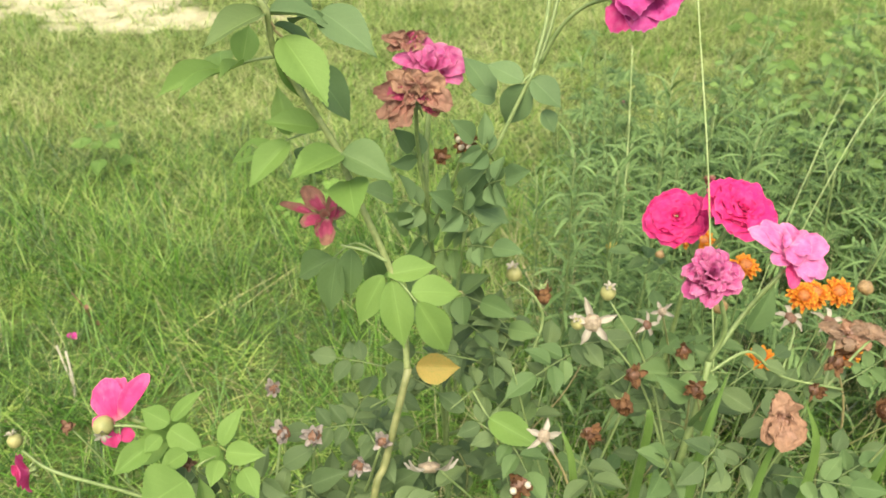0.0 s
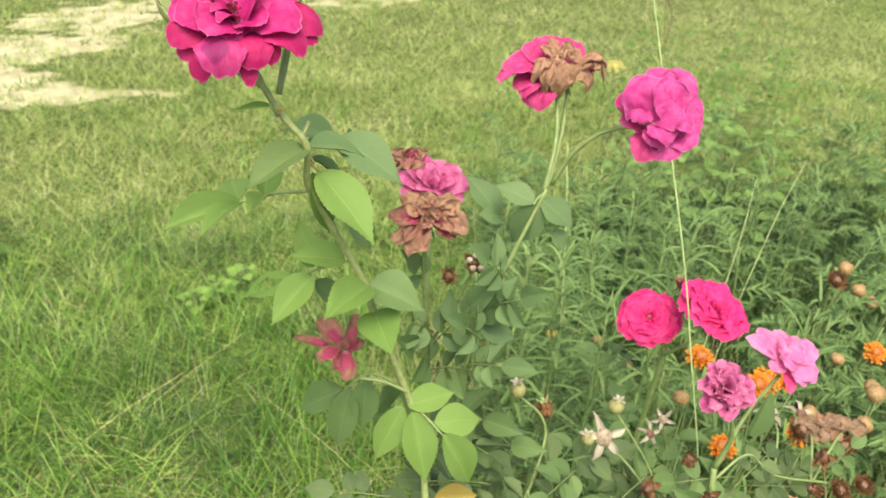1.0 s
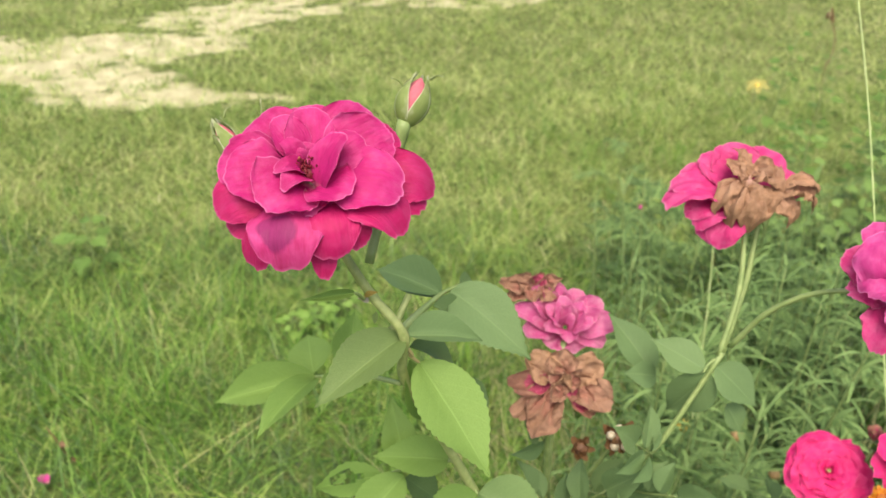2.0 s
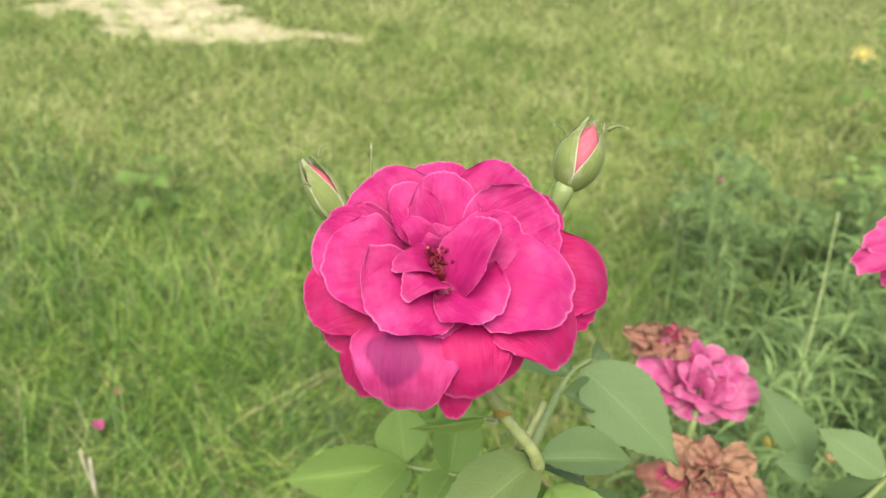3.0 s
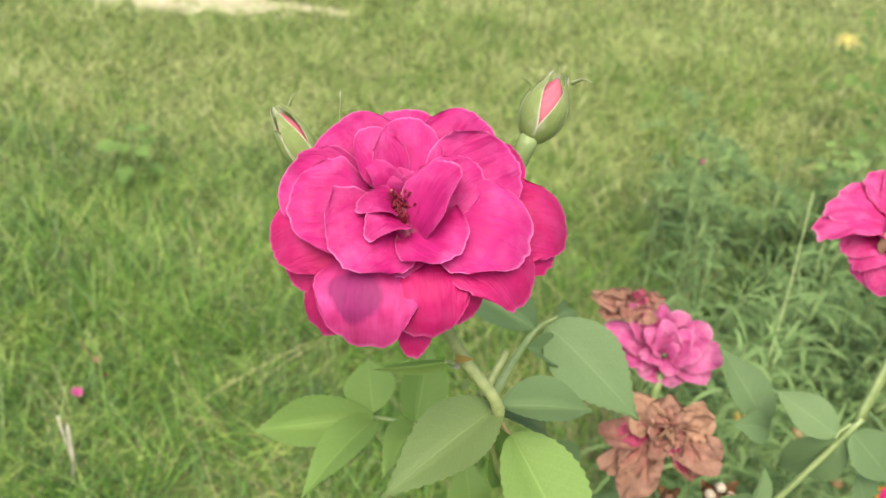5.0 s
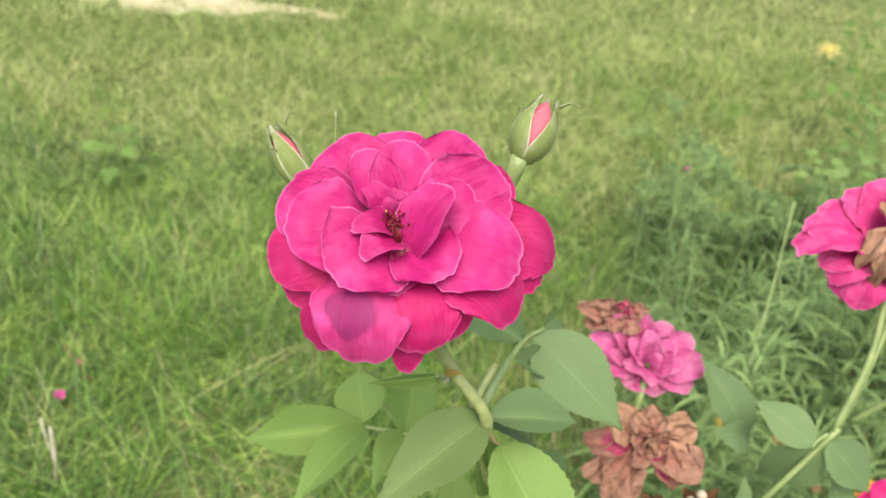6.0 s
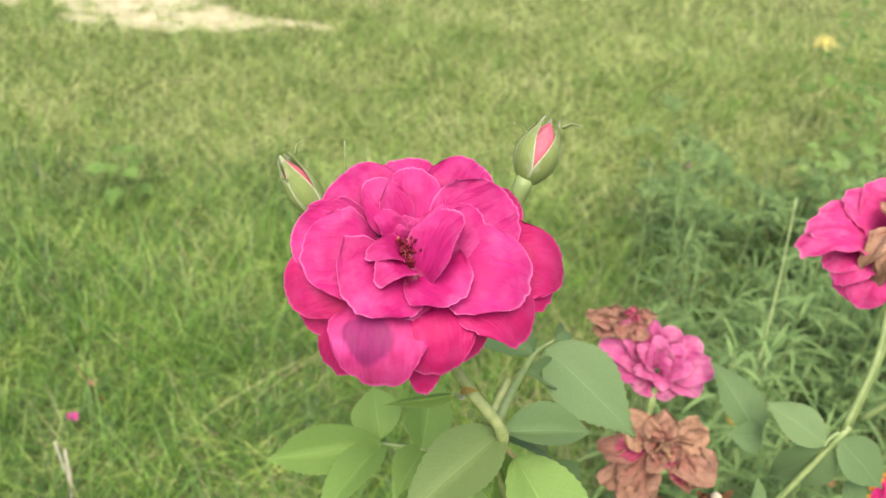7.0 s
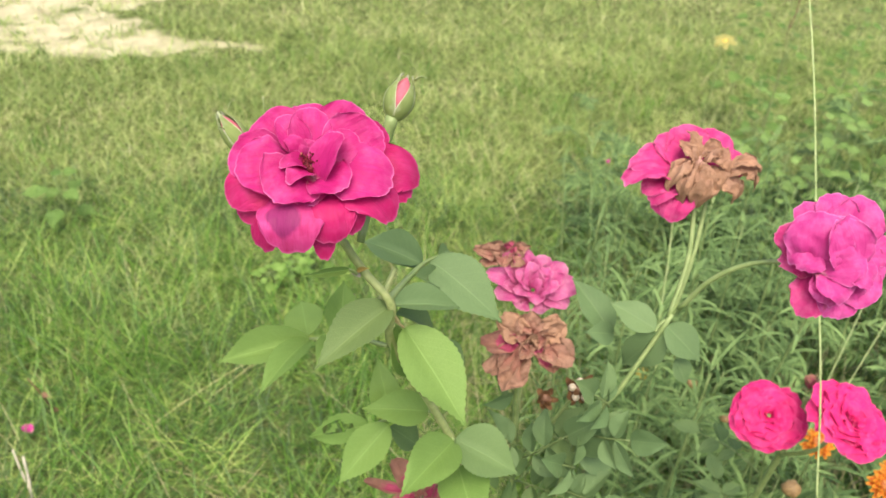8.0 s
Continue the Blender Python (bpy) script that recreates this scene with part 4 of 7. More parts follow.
    leaflet(lf, (-0.1269, 0.5534, 1.2042), (-0.0838, 0.5656, 1.1994), (0.05, -0.35, 0.95), 0.0195, LEAF_GREY, rng, ROSE_LEAF[2])
    leaflet(lf, (-0.1252, 0.5579, 1.1934), (-0.0856, 0.5898, 1.1558), (0.05, -0.4, 0.9), 0.0164, LEAF_GREY, rng)
    # the leaf behind, on a thick green stalk
    lf = part("leaf", tube("leaf_stalk", [(-0.1305, 0.5541, 1.2049), (-0.1205, 0.5908, 1.1915), (-0.1079, 0.6267, 1.1791), (-0.0961, 0.6420, 1.1757)], 0.0026, 0.0008, 6), STEM, b)
    leaflet(lf, (-0.1023, 0.6319, 1.1782), (-0.0543, 0.5943, 1.1649), (0.05, -0.55, 0.85), 0.0368, LEAF_GREY, rng, ROSE_LEAF[3])
    leaflet(lf, (-0.0965, 0.6418, 1.1754), (-0.0857, 0.6612, 1.1690), (0.1, -0.6, 0.8), 0.0110, LEAF_GREY, rng)
    leaflet(lf, (-0.1079, 0.6267, 1.1791), (-0.1525, 0.6531, 1.1858), (0.0, -0.5, 0.85), 0.0259, LEAF_GREY, rng)
    leaflet(lf, (-0.1100, 0.6294, 1.1740), (-0.1405, 0.6700, 1.1591), (-0.1, -0.4, 0.9), 0.0179, LEAF_GREY, rng)
    leaflet(lf, (-0.1130, 0.6104, 1.1818), (-0.0896, 0.6294, 1.1590), (0.0, -0.5, 0.85), 0.0170, LEAF_GREY, rng)
    # papery bracts and scars on the neck
    for k, (at, tip, w) in enumerate((((-0.147, 0.550, 1.231), (-0.142, 0.545, 1.238), 0.003), ((-0.145, 0.550, 1.228), (-0.149, 0.546, 1.233), 0.003), ((-0.141, 0.550, 1.222), (-0.143, 0.548, 1.215), 0.003))):
        leaflet(b_neck, at, tip, (0, -0.6, 0.8), w, (LEAF_TURNED, SEPAL_DRY, LEAF_OLIVE)[k], rng)
    # the big bright leaf below the neck, and the dull ones behind it
    lf = part("leaf", tube("leaf_stalk", [(-0.1278, 0.5534, 1.1955), (-0.1244, 0.5551, 1.1897), (-0.1199, 0.5567, 1.1838)], 0.0013, 0.0009, 6), STEM_RED, b)
    leaflet(lf, (-0.1199, 0.5567, 1.1838), (-0.0808, 0.5112, 1.1503), (0.45, -0.6, 0.65), 0.0377, LEAF_YOUNG, rng, ROSE_LEAF[0])
    leaflet(lf, (-0.1067, 0.5760, 1.1519), (-0.0697, 0.5844, 1.0987), (0.3, -0.6, 0.7), 0.0330, LEAF_GREY, rng)
    leaflet(lf, (-0.1251, 0.5616, 1.1815), (-0.1113, 0.5658, 1.1204), (0.0, -0.7, 0.7), 0.0180, LEAF_YOUNG, rng)
    # leaf with an eaten leaflet
    lf = part("leaf", tube("leaf_stalk", [(-0.0989, 0.5639, 1.1019), (-0.1183, 0.5663, 1.0949), (-0.1416, 0.5666, 1.0845)], 0.0013, 0.0009, 6), STEM, b)
    leaflet(lf, (-0.1416, 0.5666, 1.0845), (-0.1871, 0.5700, 1.0680), (0.0, -0.5, 0.85), 0.0205, LEAF_YOUNG, rng, EATEN_LEAF, "leaflet with a hole eaten into it")
    leaflet(lf, (-0.1286, 0.5628, 1.0890), (-0.1621, 0.5310, 1.0677), (-0.3, -0.7, 0.6), 0.0267, LEAF_YOUNG, rng)
    leaflet(lf, (-0.1280, 0.5666, 1.0944), (-0.1361, 0.5770, 1.1335), (0.1, -0.9, 0.5), 0.0214, LEAF_YOUNG, rng)
    leaflet(lf, (-0.1020, 0.5640, 1.1017), (-0.1440, 0.5534, 1.1173), (0.0, -0.5, 0.85), 0.0240, LEAF_YOUNG, rng)
    leaflet(lf, (-0.1280, 0.5722, 1.0764), (-0.1040, 0.5759, 1.0496), (0.0, -0.5, 0.85), 0.0203, LEAF_GREY, rng)
    # leaves at the next node
    lf = part("leaf", tube("leaf_stalk", [(-0.0856, 0.5607, 1.0816), (-0.0846, 0.5582, 1.0816), (-0.0835, 0.5557, 1.0817)], 0.0013, 0.001, 6), STEM, b)
    leaflet(lf, (-0.0839, 0.5557, 1.0817), (-0.1190, 0.5069, 1.0896), (-0.2, -0.6, 0.75), 0.0311, LEAF_YOUNG, rng, ROSE_LEAF[4])
    leaflet(lf, (-0.0831, 0.5562, 1.0824), (-0.0384, 0.5382, 1.0720), (0.2, -0.5, 0.85), 0.0355, LEAF, rng)
    leaflet(lf, (-0.0793, 0.5543, 1.0563), (-0.0702, 0.5046, 1.0568), (0.0, -0.75, 0.6), 0.0353, LEAF_YOUNG, rng)
    # the five-part leaf lower down
    lf = part("leaf", tube("leaf_stalk", [(-0.046, 0.544, 0.96), (-0.035, 0.53, 0.958), (-0.022, 0.515, 0.95)], 0.0013, 0.0009, 6), STEM, b)
    n = (0, -0.55, 0.83)
    for p, q, w in (((-0.050, 0.541, 0.962), (-0.004, 0.553, 0.966), 0.026), ((-0.046, 0.538, 0.958), (-0.035, 0.500, 0.905), 0.031), ((-0.028, 0.524, 0.955), (0.022, 0.535, 0.950), 0.030),
                    ((-0.022, 0.516, 0.950), (0.010, 0.500, 0.896), 0.031), ((-0.054, 0.541, 0.962), (-0.083, 0.52, 0.915), 0.026)):
        leaflet(lf, p, q, n, w, LEAF_YOUNG, rng)
    lf = part("leaf", tube("leaf_stalk", [(-0.050, 0.548, 0.975), (-0.08, 0.56, 0.985), (-0.105, 0.57, 0.96)], 0.0012, 0.0008, 6), STEM, b)
    for p, q, w in (((-0.100, 0.565, 0.965), (-0.115, 0.545, 0.905), 0.028), ((-0.085, 0.565, 0.975), (-0.090, 0.55, 0.925), 0.026), ((-0.105, 0.57, 0.96), (-0.15, 0.58, 0.93), 0.028), ((-0.07, 0.56, 0.97), (-0.06, 0.58, 0.92), 0.03)):
        leaflet(lf, p, q, n, w, LEAF, rng)
    leaflet(lf, (-0.026, 0.515, 0.868), (0.018, 0.515, 0.866), (0.05, -0.75, 0.6), 0.030, LEAF_TURNED, rng, None, "yellow and orange turning leaflet")
    # more leaves below, their shade put into the darker leaf colour
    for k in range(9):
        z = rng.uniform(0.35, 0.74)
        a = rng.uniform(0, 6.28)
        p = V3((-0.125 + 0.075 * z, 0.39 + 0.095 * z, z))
        compound_leaf(b, p, p + V3((math.cos(a), math.sin(a), rng.uniform(0.0, 0.4))) * rng.uniform(0.05, 0.09), rng.uniform(0.035, 0.045), LEAF_LOW_SHADED, rng, 2)
    # withered flower on a side shoot
    part("side_shoot", tube("side_shoot", [(-0.050, 0.545, 0.975), (-0.07, 0.548, 0.985), (-0.092, 0.55, 0.99)], 0.0018, 0.0013, 7), STEM, b)
    open_face = turned_to((-0.1044, 0.5612, 1.0126), (0.9998, 0.0139, -0.0141), (0.0031, 0.5917, 0.8062))
    flower = calyx(b, axes((-0.1047, 0.5685, 1.0023), (-0.3, -0.3, 0.5)), 0.0045, 0.0045, "rose_flower", "withered dark magenta rose with curled petals")
    lay = layer(flower, open_face, 2.3, 0.1, 0.12, (14, 14))
    lay((-9.3, 2.1, 0), (-42.4, 13.2, 4), (0.0, 0.3, 0.95), 9, 0.1, 0.3, 0, WITHER)
    lay((-1.0, 4.1, 0), (-20.9, 27.5, 4), (0.2, 0, 0.98), 19, 0.1, 0.25, 0.05, WITHER)
    lay((4.1, -6.2, 0), (11.9, 31.6, 4), (-0.2, 0, 0.98), 11, 0.05, 0.5, 0.05, WITHER)
    lay((1.3, -1.1, 2), (2.3, -27.8, 8), (0, 0.3, 0.95), 17, 0.2, 0.4, -0.2, WITHER)
    lay((-1.5, 0.5, 0), (-24.0, -6.3, 4), (0.0, 0.3, 0.95), 13, 0.1, 0.3, 0.1, WITHER)
    lay((0.0, -1.0, 0), (-8.3, -17.6, 6), (0, 0.3, 0.95), 12, 0.1, 0.3, 0.1, WITHER)
    lay((2.1, 1.0, 0), (18.0, 7.0, 4), (0, 0.1, 0.98), 12, 0.1, 0.3, 0.1, WITHER)
    lay((0.3, 0.9, 2), (-1.7, 8.8, 9), (0, 0, 1), 10, 0.1, 0.4, -0.1, BROWN)
    return big_rose


FULL = [(8, 1.0, 1.0, 12, -22, 0.03, 15), (8, 0.88, 0.92, 20, -8, 0.04, 15), (8, 0.70, 0.78, 27, 4, 0.05, 15), (7, 0.50, 0.60, 34, 14, 0.08, 15), (5, 0.30, 0.38, 48, 32, 0.14, 20), (3, 0.16, 0.2, 66, 60, 0.2, 20)]
BALL = [(7, 0.95, 0.66, 14, 22, 0.28, 20), (8, 0.92, 0.6, 30, 42, 0.3, 30), (8, 0.86, 0.52, 46, 56, 0.3, 35), (7, 0.78, 0.44, 60, 66, 0.3, 45), (5, 0.66, 0.38, 74, 76, 0.3, 45)]
RAGGED = [(6, 1.0, 0.72, 25, 26, 0.34, 0), (7, 0.92, 0.66, 44, 48, 0.34, 5), (6, 0.78, 0.56, 60, 64, 0.34, 15), (4, 0.55, 0.5, 78, 76, 0.3, 20)]
CRISP = [(5, 1.0, 0.7, 6, 50, 0.45, -80), (4, 0.85, 0.6, 30, 90, 0.45, -60), (4, 0.6, 0.5, 50, -20, 0.3, 90), (3, 0.4, 0.4, 70, 40, 0.3, 50)]


def faded_bush():
    """The bush behind with a faded pink and a dried brown flower."""
    rng = random.Random(23)
    b = thing("rose_bush", (0.0, 0.66, 0), "rose bush with a faded pink rose and a dried brown rose", "rose bush", BUSHES)
    part("cane", tube("cane", [(0.0, 0.66, -0.02), (0.0, 0.66, 0.5), (-0.012, 0.66, 0.86), (-0.018, 0.668, 0.98), (-0.012, 0.70, 1.085)], 0.0045, 0.0024, 8, 6, 0.1), STEM, b)
    part("side_shoot", tube("side_shoot", [(-0.016, 0.664, 0.95), (-0.024, 0.655, 1.03), (-0.024, 0.642, 1.085)], 0.0025, 0.002, 7), STEM, b)
    part("side_shoot", tube("side_shoot", [(-0.014, 0.662, 0.93), (0.008, 0.65, 0.99), (0.02, 0.64, 1.035)], 0.002, 0.0014, 7), STEM, b)
    # the faded pink flower
    open_face = turned_to((-0.0106, 0.7133, 1.0918), (0.9983, -0.0308, 0.0495), (-0.0219, 0.5877, 0.8088))
    flower = calyx(b, axes((-0.0099, 0.7194, 1.0799), (0.2, -0.3, 0.9)), 0.0045, 0.0045, "rose_flower", "faded pink rose going brown at its rims")
    lay = layer(flower, open_face, 2.47, 0.1, 0.08, (14, 14))
    lay((-2.7, -3.7, -6), (-39.5, 12.5, 0), (0.3, 0.2, 0.9), 21, 0.1, 0.35, 0.02, FADED)
    lay((-1.0, -2.4, -8), (-25.7, 28.9, -4), (0.2, 0, 0.98), 23, 0.1, 0.35, 0.02, FADED)
    lay((-0.0, -1.4, -8), (-11.2, 35.7, -4), (0.1, -0.1, 0.98), 23, 0.1, 0.3, 0.04, FADED)
    lay((2.4, -1.4, -8), (12.1, 27.0, -4), (-0.1, -0.1, 0.98), 25, 0.1, 0.3, 0.04, FADED)
    lay((4.9, -2.4, -8), (29.6, 19.2, -4), (-0.2, 0, 0.95), 23, 0.1, 0.3, 0.04, FADED)
    lay((4.6, -3.7, -6), (39.2, 1.5, 2), (-0.2, 0.2, 0.95), 25, 0.12, 0.25, 0.04, FADED)
    lay((3.4, -6.0, -4), (32.1, -14.2, 4), (-0.1, 0.4, 0.9), 22, 0.14, 0.1, 0.06, FADED)
    lay((1.9, -6.0, -4), (8.8, -21.7, 6), (0, 0.5, 0.85), 26, 0.16, 0.05, 0.08, FADED)
    lay((-1.5, -5.1, -4), (-14.1, -18.3, 6), (0.1, 0.5, 0.85), 24, 0.16, 0.05, 0.08, FADED)
    lay((-2.9, -4.1, -4), (-32.1, -5.5, 4), (0.2, 0.4, 0.9), 22, 0.14, 0.1, 0.06, FADED)
    lay((-0.2, -1.8, 2), (-14.5, 14.7, 10), (0.3, 0.1, 0.95), 18, 0.15, 0.35, 0.05, FADED)
    lay((0.7, -0.9, 2), (-2.1, 21.4, 10), (0, 0.0, 1), 18, 0.15, 0.35, 0.05, FADED)
    lay((2.6, -1.8, 2), (13.7, 15.7, 12), (-0.2, 0.1, 0.95), 19, 0.15, 0.35, 0.05, FADED)
    lay((2.5, -3.2, 3), (20.0, 2.1, 14), (-0.2, 0.3, 0.9), 18, 0.18, 0.3, 0.05, FADED)
    lay((1.1, -4.6, 3), (3.1, -13.4, 14), (0, 0.5, 0.85), 18, 0.2, 0.2, 0.05, FADED)
    lay((-1.3, -3.7, 3), (-16.6, -2.7, 12), (0.2, 0.4, 0.9), 16, 0.18, 0.3, 0.05, FADED)
    lay((1.0, -1.7, 4), (5.3, 7.3, 15), (-0.1, 0.2, 0.95), 12, 0.2, 0.4, 0.05, FADED)
    # the shrivelled one beside it
    open_face = turned_to((-0.0361, 0.7305, 1.1119), (0.9983, -0.0308, 0.0495), (-0.0219, 0.5877, 0.8088))
    flower = calyx(b, axes((-0.0354, 0.7379, 1.1016), (-0.3, -0.2, 0.8)), 0.0035, 0.0035, "rose_flower", "shrivelled salmon-brown rose")
    lay = layer(flower, open_face, 2.7, 0.12, 0.26, (16, 16))
    lay((0.3, -0.0, -4), (-28.1, 4.8, 2), (0.1, 0.2, 0.95), 15, 0.1, 0.3, -0.1, BROWN)
    lay((-2.1, -1.5, -4), (-20.4, -8.6, 2), (0, 0.3, 0.95), 14, 0.1, 0.3, -0.1, BROWN)
    lay((0.3, 0.9, -4), (-10.6, 11.6, 0), (0, 0, 1), 14, 0.1, 0.3, -0.1, BROWN)
    lay((2.7, 0.9, -4), (8.7, 13.5, 0), (0, 0, 1), 15, 0.1, 0.3, -0.1, WITHER)
    lay((5.2, 0.9, -4), (22.0, 8.7, 2), (0, 0, 1), 14, 0.1, 0.3, -0.1, BROWN)
    lay((5.0, -1.5, -2), (18.9, -7.6, 4), (0, 0.2, 1), 14, 0.1, 0.3, -0.1, BROWN)
    lay((1.0, 0.0, 0), (-0.5, -10.5, 6), (0, 0.3, 1), 14, 0.1, 0.3, -0.1, BROWN)
    # the dried brown flower
    open_face = turned_to((-0.0237, 0.6379, 1.0978), (0.9998, 0.0139, -0.0141), (0.0031, 0.5917, 0.8062))
    flower = calyx(b, axes((-0.0240, 0.6452, 1.0875), (0.05, -0.5, 0.85)), 0.0045, 0.0045, "rose_flower", "dried brown rose with crisp crumpled petals")
    lay = layer(flower, open_face, 3.1, 0.12, 0.24, (18, 18))
    lay((-0.1, 0.8, -4), (-39.9, -1.9, 4), (0.2, 0.2, 0.95), 18, 0.1, 0.4, -0.15, WITHER)
    lay((-3.7, -1.7, -2), (-19.0, -36.5, 6), (-0.1, 0.3, 0.95), 26, 0.1, 0.25, -0.12, BROWN)
    lay((-7.0, -1.3, -4), (-32.8, -24.4, 2), (-0.1, 0.2, 0.95), 18, 0.1, 0.3, -0.1, BROWN)
    lay((3.6, -1.7, -2), (35.0, -14.3, 4), (0.1, 0.2, 0.95), 24, 0.1, 0.3, -0.12, BROWN)
    lay((5.1, -4.4, -4), (22.5, -21.6, 4), (0.1, 0.2, 0.95), 16, 0.1, 0.3, -0.1, WITHER)
    lay((-0.1, 2.0, -2), (-26.5, 20.4, 2), (0.1, 0, 0.98), 22, 0.1, 0.2, -0.1, TAN)
    lay((1.0, 2.0, -2), (-1.0, 24.6, 2), (0, -0.1, 0.98), 22, 0.1, 0.2, -0.1, BROWN)
    lay((2.5, 2.0, -2), (26.7, 16.3, 2), (-0.1, 0, 0.98), 22, 0.1, 0.2, -0.1, TAN)
    lay((0.0, 0.0, 0), (-11.5, 7.2, 10), (0.2, 0, 0.95), 13, 0.2, 0.4, -0.2, BROWN)
    lay((0.0, 1.0, 0), (2.0, 8.8, 12), (0, 0, 0.98), 13, 0.2, 0.4, -0.2, TAN)
    lay((1.6, 0.0, 0), (13.2, 4.1, 10), (-0.2, 0, 0.95), 13, 0.2, 0.4, -0.2, BROWN)
    lay((-1.0, -1.0, 0), (-9.4, -12.4, 10), (0.1, 0.2, 0.95), 12, 0.2, 0.4, -0.2, BROWN)
    lay((2.6, -2.1, 0), (10.7, -11.3, 10), (0, 0.2, 0.95), 12, 0.2, 0.4, -0.2, WITHER)
    spent_head(b, (0.022, 0.638, 1.046), (0.1, -0.7, 0.7), 0.017, rng, "spent flower head with pale dry seeds", 5)
    spent_head(b, (-0.001, 0.645, 1.028), (-0.1, -0.7, 0.6), 0.012, rng, "small dark dried flower head", 0)
    # leaves round the cane
    for base, end, size, mat in (((-0.012, 0.66, 0.93), (0.02, 0.63, 1.0), 0.042, LEAF_GREY), ((-0.012, 0.66, 0.9), (-0.035, 0.625, 0.955), 0.042, LEAF), ((-0.01, 0.66, 0.9), (0.025, 0.62, 0.93), 0.042, LEAF),
                                 ((-0.01, 0.66, 0.85), (0.04, 0.61, 0.87), 0.044, LEAF), ((-0.01, 0.66, 0.82), (-0.05, 0.62, 0.87), 0.042, LEAF), ((-0.008, 0.66, 0.76), (0.045, 0.575, 0.81), 0.042, LEAF_LOW_SHADED),
                                 ((-0.01, 0.66, 0.95), (-0.05, 0.63, 0.99), 0.042, LEAF_GREY), ((-0.01, 0.66, 0.97), (0.03, 0.64, 0.98), 0.04, LEAF), ((0, 0.66, 0.72), (0.03, 0.58, 0.79), 0.04, LEAF_LOW_SHADED),
                                 ((0, 0.66, 0.8), (0.07, 0.6, 0.84), 0.04, LEAF), ((-0.02, 0.67, 1.0), (-0.03, 0.655, 1.03), 0.035, LEAF_GREY)):
        compound_leaf(b, base, end, size, mat, rng, 2 if size > 0.04 else 1, (0, -0.6, 0.8))
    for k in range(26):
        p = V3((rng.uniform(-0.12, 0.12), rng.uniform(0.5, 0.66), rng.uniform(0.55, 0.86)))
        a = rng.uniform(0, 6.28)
        compound_leaf(b, p, p + V3((math.cos(a), math.sin(a), rng.uniform(-0.1, 0.4))) * rng.uniform(0.04, 0.07), rng.uniform(0.032, 0.042), LEAF_LOW_SHADED, rng, 2, (rng.uniform(-.4, .4), -0.5, 0.8))
    # hip on a bent stalk
    part("side_shoot", tube("side_shoot", [(0.0, 0.655, 0.6), (0.04, 0.565, 0.73), (0.075, 0.56, 0.79), (0.104, 0.595, 0.845), (0.1, 0.605, 0.875), (0.076, 0.613, 0.898)], 0.0026, 0.0011, 7), STEM, b)
    hip(b, (0.074, 0.615, 0.905), (-0.2, 0, 1), 0.0085, rng, "green-tan rose hip with a pale crown")
    rose(b, (0.105, 0.618, 0.882), (0.2, -0.3, -0.6), 0.02, DRY_HEAD, rng, CRISP[1:], "small dried brown hanging flower", crumple=0.2)
    return b


